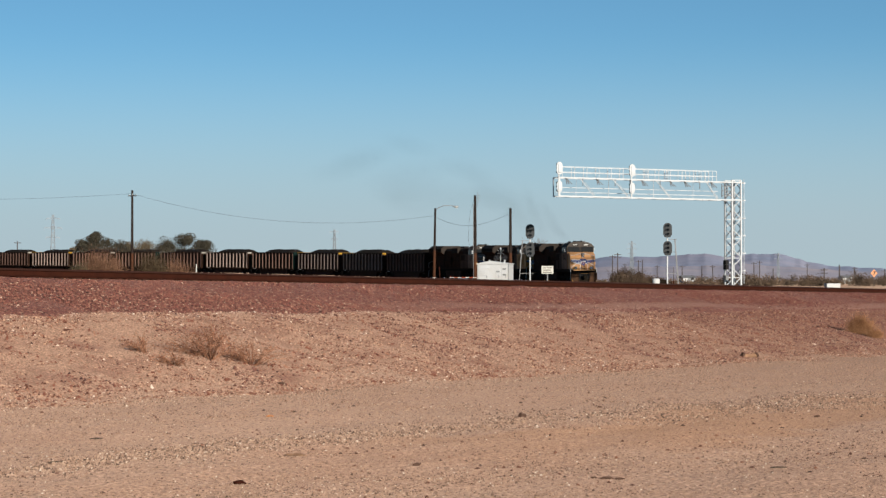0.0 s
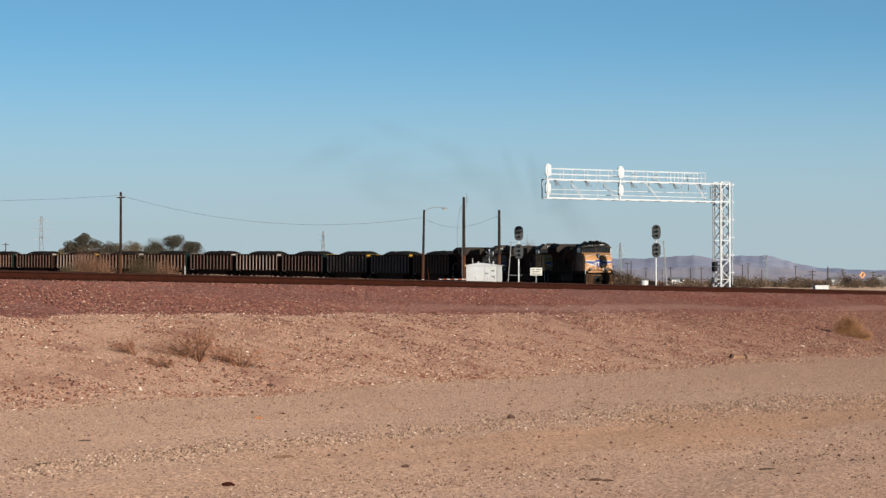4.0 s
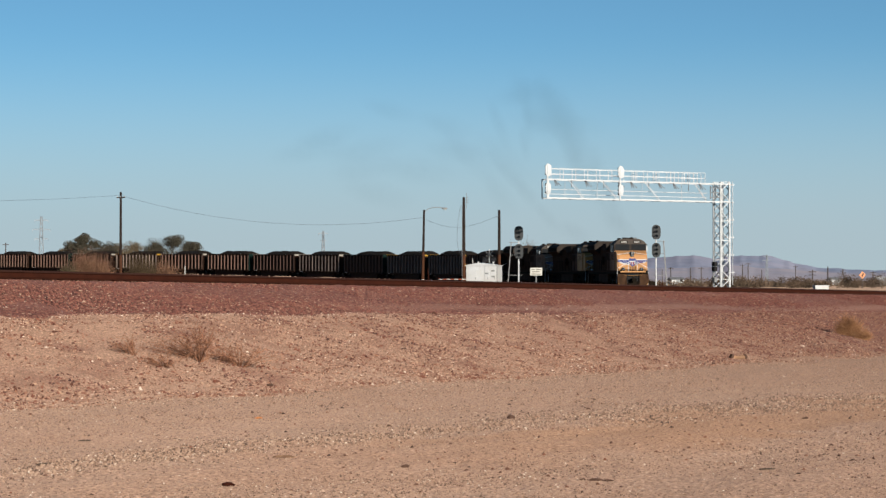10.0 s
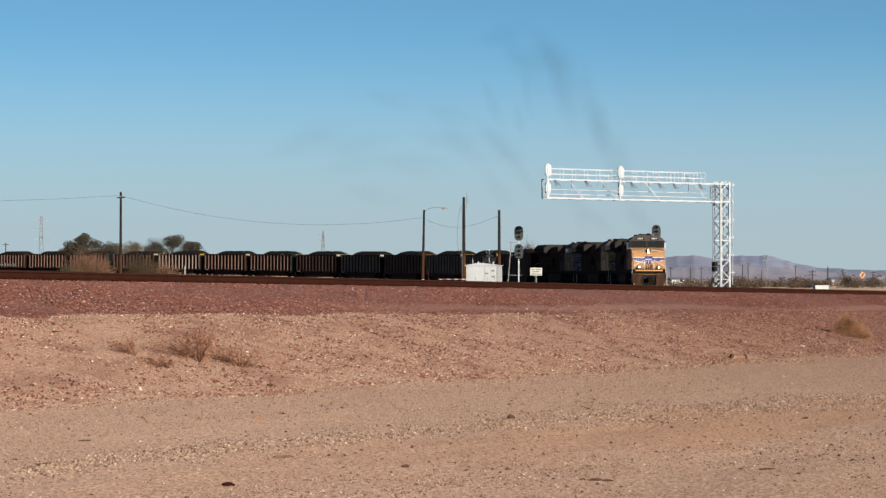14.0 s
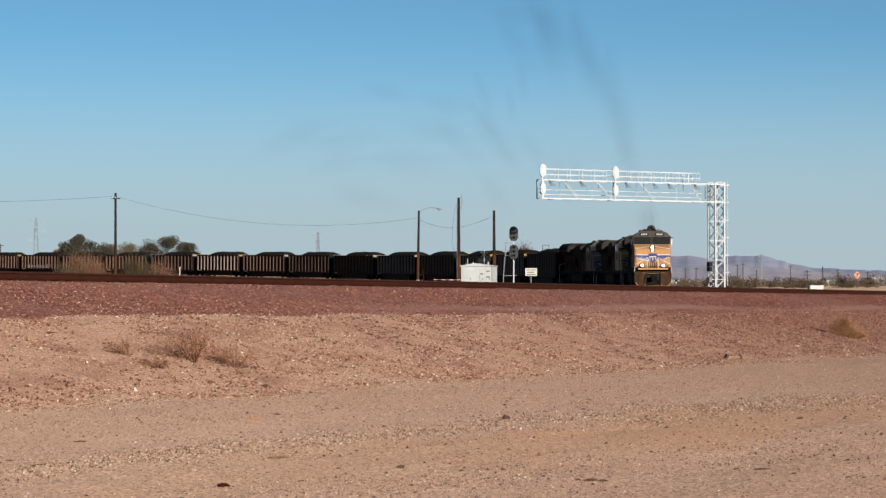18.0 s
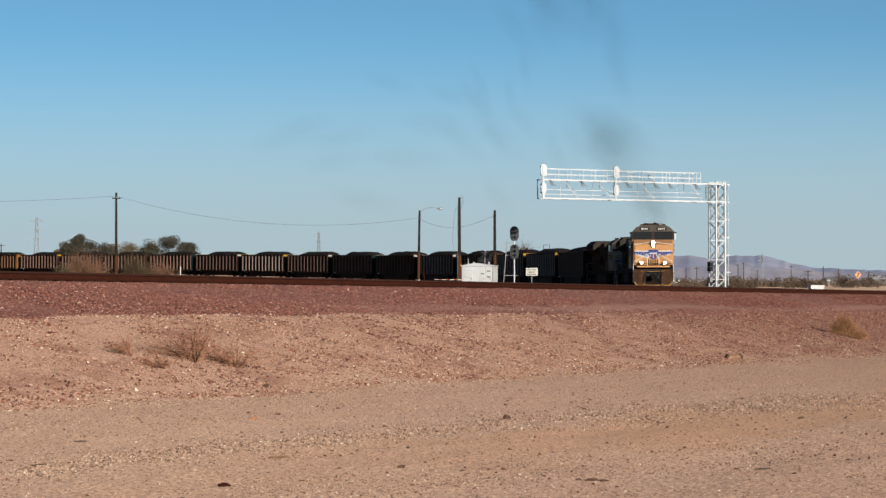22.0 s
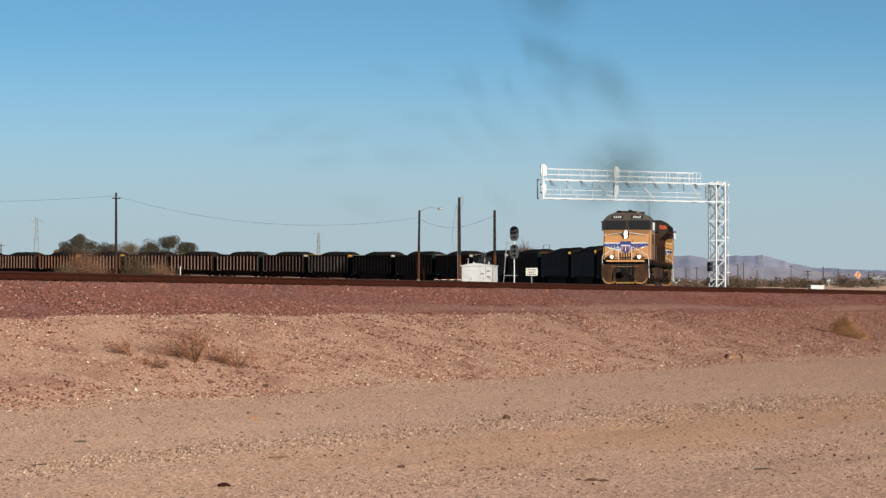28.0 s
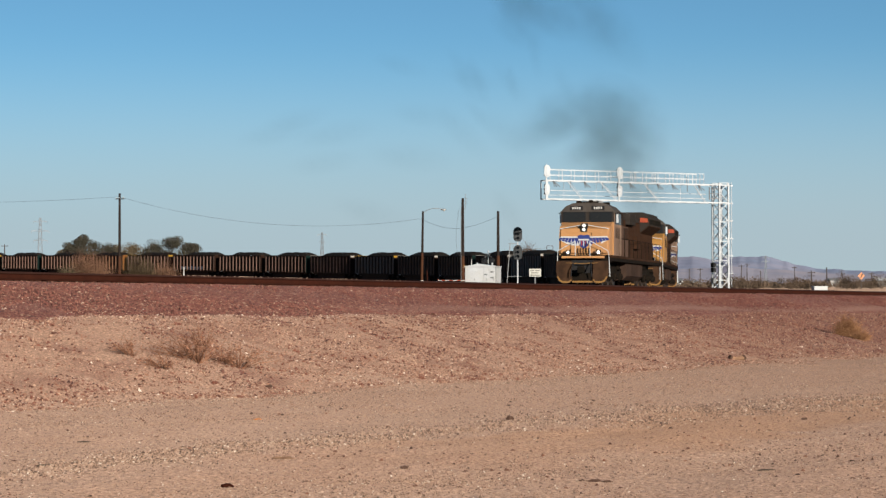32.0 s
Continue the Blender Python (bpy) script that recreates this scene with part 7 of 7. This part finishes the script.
def make_far_things():
    # orange warning sign on a post
    x, y = 62.12, 330.0
    z = ground_z(x, y)
    zc = EYE + 1.34 - z
    sign = thing("warning_sign", pose(x, y, z, 0, 0, 14), "orange diamond warning sign with black mark on a post", "sign")
    part("post", box(B(), -0.04, -0.03, -0.2, 0.04, 0.03, zc + 0.2), FAR_WOOD, sign)
    board = part("board", prism(B(), [(0, zc - 0.6), (0.56, zc), (0, zc + 0.56), (-0.56, zc)], "y", -0.06, -0.035), ORANGE, sign, "orange diamond board")
    part("mark", strut(strut(B(), (-0.1, -0.07, zc - 0.3), (0.18, -0.07, zc + 0.25), 0.02, 0.14), (0.18, -0.07, zc + 0.25), (-0.08, -0.07, zc + 0.15), 0.02, 0.12), BLACK, board)
    # low white box
    x, y = 43.25, 255.0
    z = ground_z(x, y)
    tr = thing("storage_box", pose(x, y, z, 0, 0, 8), "low white storage box lying on the sandy plain", "storage box")
    part("body", box(B(), -0.8, -0.5, 0.0, 0.8, 0.5, 0.5, 0.03), HUT_WHITE, tr)
    part("lid", box(B(), -0.83, -0.53, 0.5, 0.83, 0.53, 0.57, 0.01), HUT_WHITE, tr)
    # white tank
    x, y = 27.17, 300.0
    z = ground_z(x, y)
    tank = thing("water_tank", pose(x, y, z), "small white cylindrical tank beside the track", "tank")
    part("shell", tube(B(), (0, 0, 0), (0, 0, 0.85), 0.5, sides=20), HUT_WHITE, tank)
    part("lid", tube(B(), (0, 0, 0.85), (0, 0, 0.97), 0.5, 0.15, sides=20), HUT_WHITE, tank)
    x, y = 28.63, 305.0
    z = ground_z(x, y)
    crate = thing("relay_case", pose(x, y, z), "dark low relay case beside the track", "relay case")
    part("case", box(B(), -0.45, -0.3, 0, 0.45, 0.3, 0.75, 0.04), GRIME, crate)
    part("lid", box(B(), -0.5, -0.35, 0.75, 0.5, 0.35, 0.82), GRIME, crate)
    for px, d in ((21.82, 224.0), (22.05, 224.0)):
        z = ground_z(px, d)
        post = thing("short_post", pose(px, d, z), "short rusty post beside the signal", "post")
        part("post", box(B(), -0.06, -0.06, -0.2, 0.06, 0.06, 1.0, 0.01), RAIL_RUST, post)
    # pale frame standing far behind the train
    x, y = 20.84, 430.0
    z = ground_z(x, y)
    h = EYE + 7.53 - z
    gate = thing("clearance_frame", pose(x, y, z), "thin pale clearance frame far behind the train", "frame")
    for a in (-0.6, 0.6):
        part("upright", box(B(), a - 0.05, -0.05, -0.2, a + 0.05, 0.05, h), FAR_WOOD, gate)
    part("crossbar", box(B(), -0.65, -0.05, h, 0.65, 0.05, h + 0.1), FAR_WOOD, gate)
    part("lower_bar", box(B(), -0.6, -0.04, h - 0.75, 0.6, 0.04, h - 0.67), FAR_WOOD, gate)
    # low buildings
    for px, d, w, hh, mat, label in ((62.72, 600.0, 3.4, 1.5, HUT_WHITE, "low white building far off on the plain"), (108.70, 620.0, 2.6, 1.6, HUT_WHITE, "small white gabled shed far off"),
                                     (82.49, 640.0, 2.2, 1.6, HUT_WHITE, "small pale shed far off"), (110.25, 560.0, 3.0, 1.6, GREY_STEEL, "small grey shed far off"), (101.84, 900.0, 5.0, 2.0, HUT_WHITE, "low pale building far off")):
        z = ground_z(px, d)
        b = thing("shed", pose(px, d, z, 0, 0, 10), label, "building", "low buildings on the plain")
        part("wall", box(B(), -w / 2, -2, 0, w / 2, 2, hh), mat, b)
        part("roof", prism(B(), [(-2.2, hh), (2.2, hh), (0, hh + 0.7)], "x", -w / 2 - 0.2, w / 2 + 0.2), GREY_STEEL if mat is HUT_WHITE else HUT_WHITE, b)
        part("door", box(B(), -0.4, -2.05, 0, 0.5, -2.0, 1.6), GREY_STEEL, b)
        part("window", box(B(), w / 4 - 0.3, -2.04, 0.9, w / 4 + 0.4, -2.0, 1.6), GLASS, b)


make_trees()
make_brush()
make_foreground_plants()
make_mountains()
make_far_poles()
make_far_things()


# ---- exhaust smoke: rigid puffs, carried in the engine until they leave the stack ----
def smoke_material(name, density, ragged):
    m = bpy.data.materials.new(name)
    m.use_nodes = True
    nt = m.node_tree
    link = nt.links.new
    nt.nodes.remove(nt.nodes["Principled BSDF"])
    out = nt.nodes["Material Output"]
    clear, soot, mixer = nt.nodes.new("ShaderNodeBsdfTransparent"), nt.nodes.new("ShaderNodeBsdfDiffuse"), nt.nodes.new("ShaderNodeMixShader")
    soot.inputs["Color"].default_value = (0.018, 0.030, 0.029, 1)
    coords = nt.nodes.new("ShaderNodeTexCoord")
    shift = nt.nodes.new("ShaderNodeMapping")
    shift.inputs["Location"].default_value, shift.inputs["Scale"].default_value = (-1, 0, -1), (2, 0, 2)
    link(coords.outputs["Generated"], shift.inputs["Vector"])
    size = nt.nodes.new("ShaderNodeVectorMath")
    size.operation = "LENGTH"
    link(shift.outputs["Vector"], size.inputs[0])
    fade = nt.nodes.new("ShaderNodeMapRange")
    fade.interpolation_type = "SMOOTHSTEP"
    for key, v in (("From Min", 0.98), ("From Max", 0.0), ("To Min", 0.0), ("To Max", density)):
        fade.inputs[key].default_value = v
    link(size.outputs["Value"], fade.inputs["Value"])
    wisps = nt.nodes.new("ShaderNodeTexNoise")
    wisps.inputs["Scale"].default_value, wisps.inputs["Detail"].default_value = 0.3, 4.0
    link(coords.outputs["Object"], wisps.inputs["Vector"])
    spread = nt.nodes.new("ShaderNodeMapRange")
    for key, v in (("From Min", 0.36), ("From Max", 0.64), ("To Min", 1 - ragged), ("To Max", 1 + 0.4 * ragged)):
        spread.inputs[key].default_value = v
    link(wisps.outputs["Fac"], spread.inputs["Value"])
    both = nt.nodes.new("ShaderNodeMath")
    both.operation = "MULTIPLY"
    link(fade.outputs["Result"], both.inputs[0])
    link(spread.outputs["Result"], both.inputs[1])
    link(both.outputs[0], mixer.inputs["Fac"])
    link(clear.outputs[0], mixer.inputs[1])
    link(soot.outputs[0], mixer.inputs[2])
    link(mixer.outputs[0], out.inputs["Surface"])
    return m


def puff_mesh(mat, rx, rz, seed):
    """One rounded face of a long lumpy puff; its length lies along x."""
    bm = B()
    bmesh.ops.create_icosphere(bm, subdivisions=3, radius=1.0)
    bmesh.ops.delete(bm, geom=[v for v in bm.verts if v.co.y < 0.2], context="VERTS")
    for v in bm.verts:
        n = 1 + 0.15 * noise.noise(v.co * 1.8 + Vector((seed, 0, 0)))
        v.co = Vector((v.co.x * rx * n, v.co.y * 0.7, v.co.z * rz * n))
    return mesh_of("smoke_puff", bm, mat, True)


FAINT, THIN = smoke_material("faint_smoke", 0.062, 0.3), smoke_material("thin_smoke", 0.078, 0.35)
DENSE, THICK = smoke_material("dense_smoke", 0.14, 0.45), smoke_material("thick_smoke", 0.26, 0.45)
PUFFS = []


def add_puffs(engine, births, mat, seed, wide=1.0, big=1.0, lift=1.4, wind=0.5, lean=0.0, sway=35.0, slim=1.0):
    rng = np.random.default_rng(seed)
    shapes = [puff_mesh(mat, (2.9, 2.4, 2.0, 2.7)[k] * big, (1.75, 1.6, 1.5, 1.9)[k] * min(big, 1.35) * slim, seed + k) for k in range(4)]
    for k, born in enumerate(births):
        ob = tagged(new("smoke_puff", shapes[k % 4]), "faint dark puff of diesel exhaust smoke above the locomotive", "smoke", "exhaust smoke")
        PUFFS.append((ob, engine, float(born), rng.standard_normal(3) * wide, lift * rng.uniform(0.9, 1.12), wind, lean, sway))


def puff_pose(engine, born, stray, lively, wind, lean, sway, t):
    """In the engine hood until it is blown out; then it rises, swings broadside and drifts off downwind."""
    ride = on_track(LOCO_AT[engine] + gone(min(t, born)), 13.3)
    if t <= born:
        return ride @ pose(-1.0, 0, 1.7)
    age = t - born
    start = ride @ Vector((0.6, 0, 4.7))
    spread = 1 - math.exp(-age / 4.0) + 0.09 * max(0.0, age - 6)
    carry = 16 * math.tanh(age / 16)
    rise = lively * carry ** 0.95
    drift = Vector((-wind * carry * (1 - 0.5 * math.exp(-age / 2.0)) + stray[0] * 3.0 * spread, 0.2 * age + stray[1] * 1.5 * spread, rise + stray[2] * 2.2 * spread))
    swing = min(1.0, age / 2.5)
    m = ride @ pose(0, 0, 0, 0, swing * (lean + sway * min(1.0, abs(stray[2]) + 0.4) * (1 if stray[0] > 0 else -1)), 80 * swing)
    m.translation = start + drift
    return m


add_puffs(0, np.arange(-16, -8, 1.1), FAINT, 100, 0.6, 2.7, 0.95, 0.75, 0, 15)
add_puffs(0, np.arange(-7.2, -3.5, 1.0), FAINT, 150, 0.6, 2.3, 1.0, 0.3, 30, 25)
add_puffs(0, np.arange(-2.8, 0.1, 1.0), THIN, 170, 0.3, 1.5, 1.5, 0.3, 75, 10, 0.5)
add_puffs(0, np.arange(0.6, 5.8, 0.9), THIN, 200, 0.85, 2.2, 2.4, 0.42, 25, 40)
add_puffs(0, np.arange(6.3, 16, 1.0), THIN, 250, 0.45, 2.0, 2.5, 0.25, 78, 10, 0.7)
add_puffs(0, np.arange(17.5, 19.6, 0.4), DENSE, 330, 0.45, 1.5, 2.3, 1.15, 10, 20)
add_puffs(0, np.arange(20.1, 22.3, 0.5), DENSE, 350, 0.6, 1.7, 2.0, 0.8, 50, 20, 0.9)
add_puffs(0, np.arange(22.4, 31, 0.9), THICK, 300, 0.9, 1.8, 1.2, 0.55)
add_puffs(1, np.arange(4.0, 14, 1.7), FAINT, 400, 0.3, 1.5, 1.4, 0.4, 60, 15, 0.6)


# ---- movement ----
def motions():
    times = [float(t) for t in range(0, 33)]
    for loco, s in zip(locos, LOCO_AT):
        walk(loco, [(t, on_track(s + gone(t), 13.3)) for t in times])
    for k, car in enumerate(cars):
        walk(car, [(t, on_track(FIRST_CAR - k * CAR_LENGTH + gone(t), 12.0)) for t in times])
    # wheels roll with the train
    ticks = [4 * k / 30 for k in range(241)]
    for vehicles, r in ((locos, 0.53), (cars, 0.46)):
        for vehicle in vehicles:
            for axle in vehicle.children_recursive:
                if axle.name.startswith("wheelset"):
                    at = axle.matrix_basis.translation.copy()
                    walk(axle, [(t, Matrix.Translation(at) @ pose(0, 0, 0, 0, math.degrees(gone(t) / r), 0)) for t in ticks])
    for ob, engine, born, stray, lively, wind, lean, sway in PUFFS:
        marks = sorted({0.0, 32.0, *[float(t) for t in range(0, 33, 2)], *[min(32.0, max(0.0, born + a)) for a in (0.0, 0.8, 1.7, 2.6)]})
        walk(ob, [(t, puff_pose(engine, born, stray, lively, wind, lean, sway, t)) for t in marks])


motions()
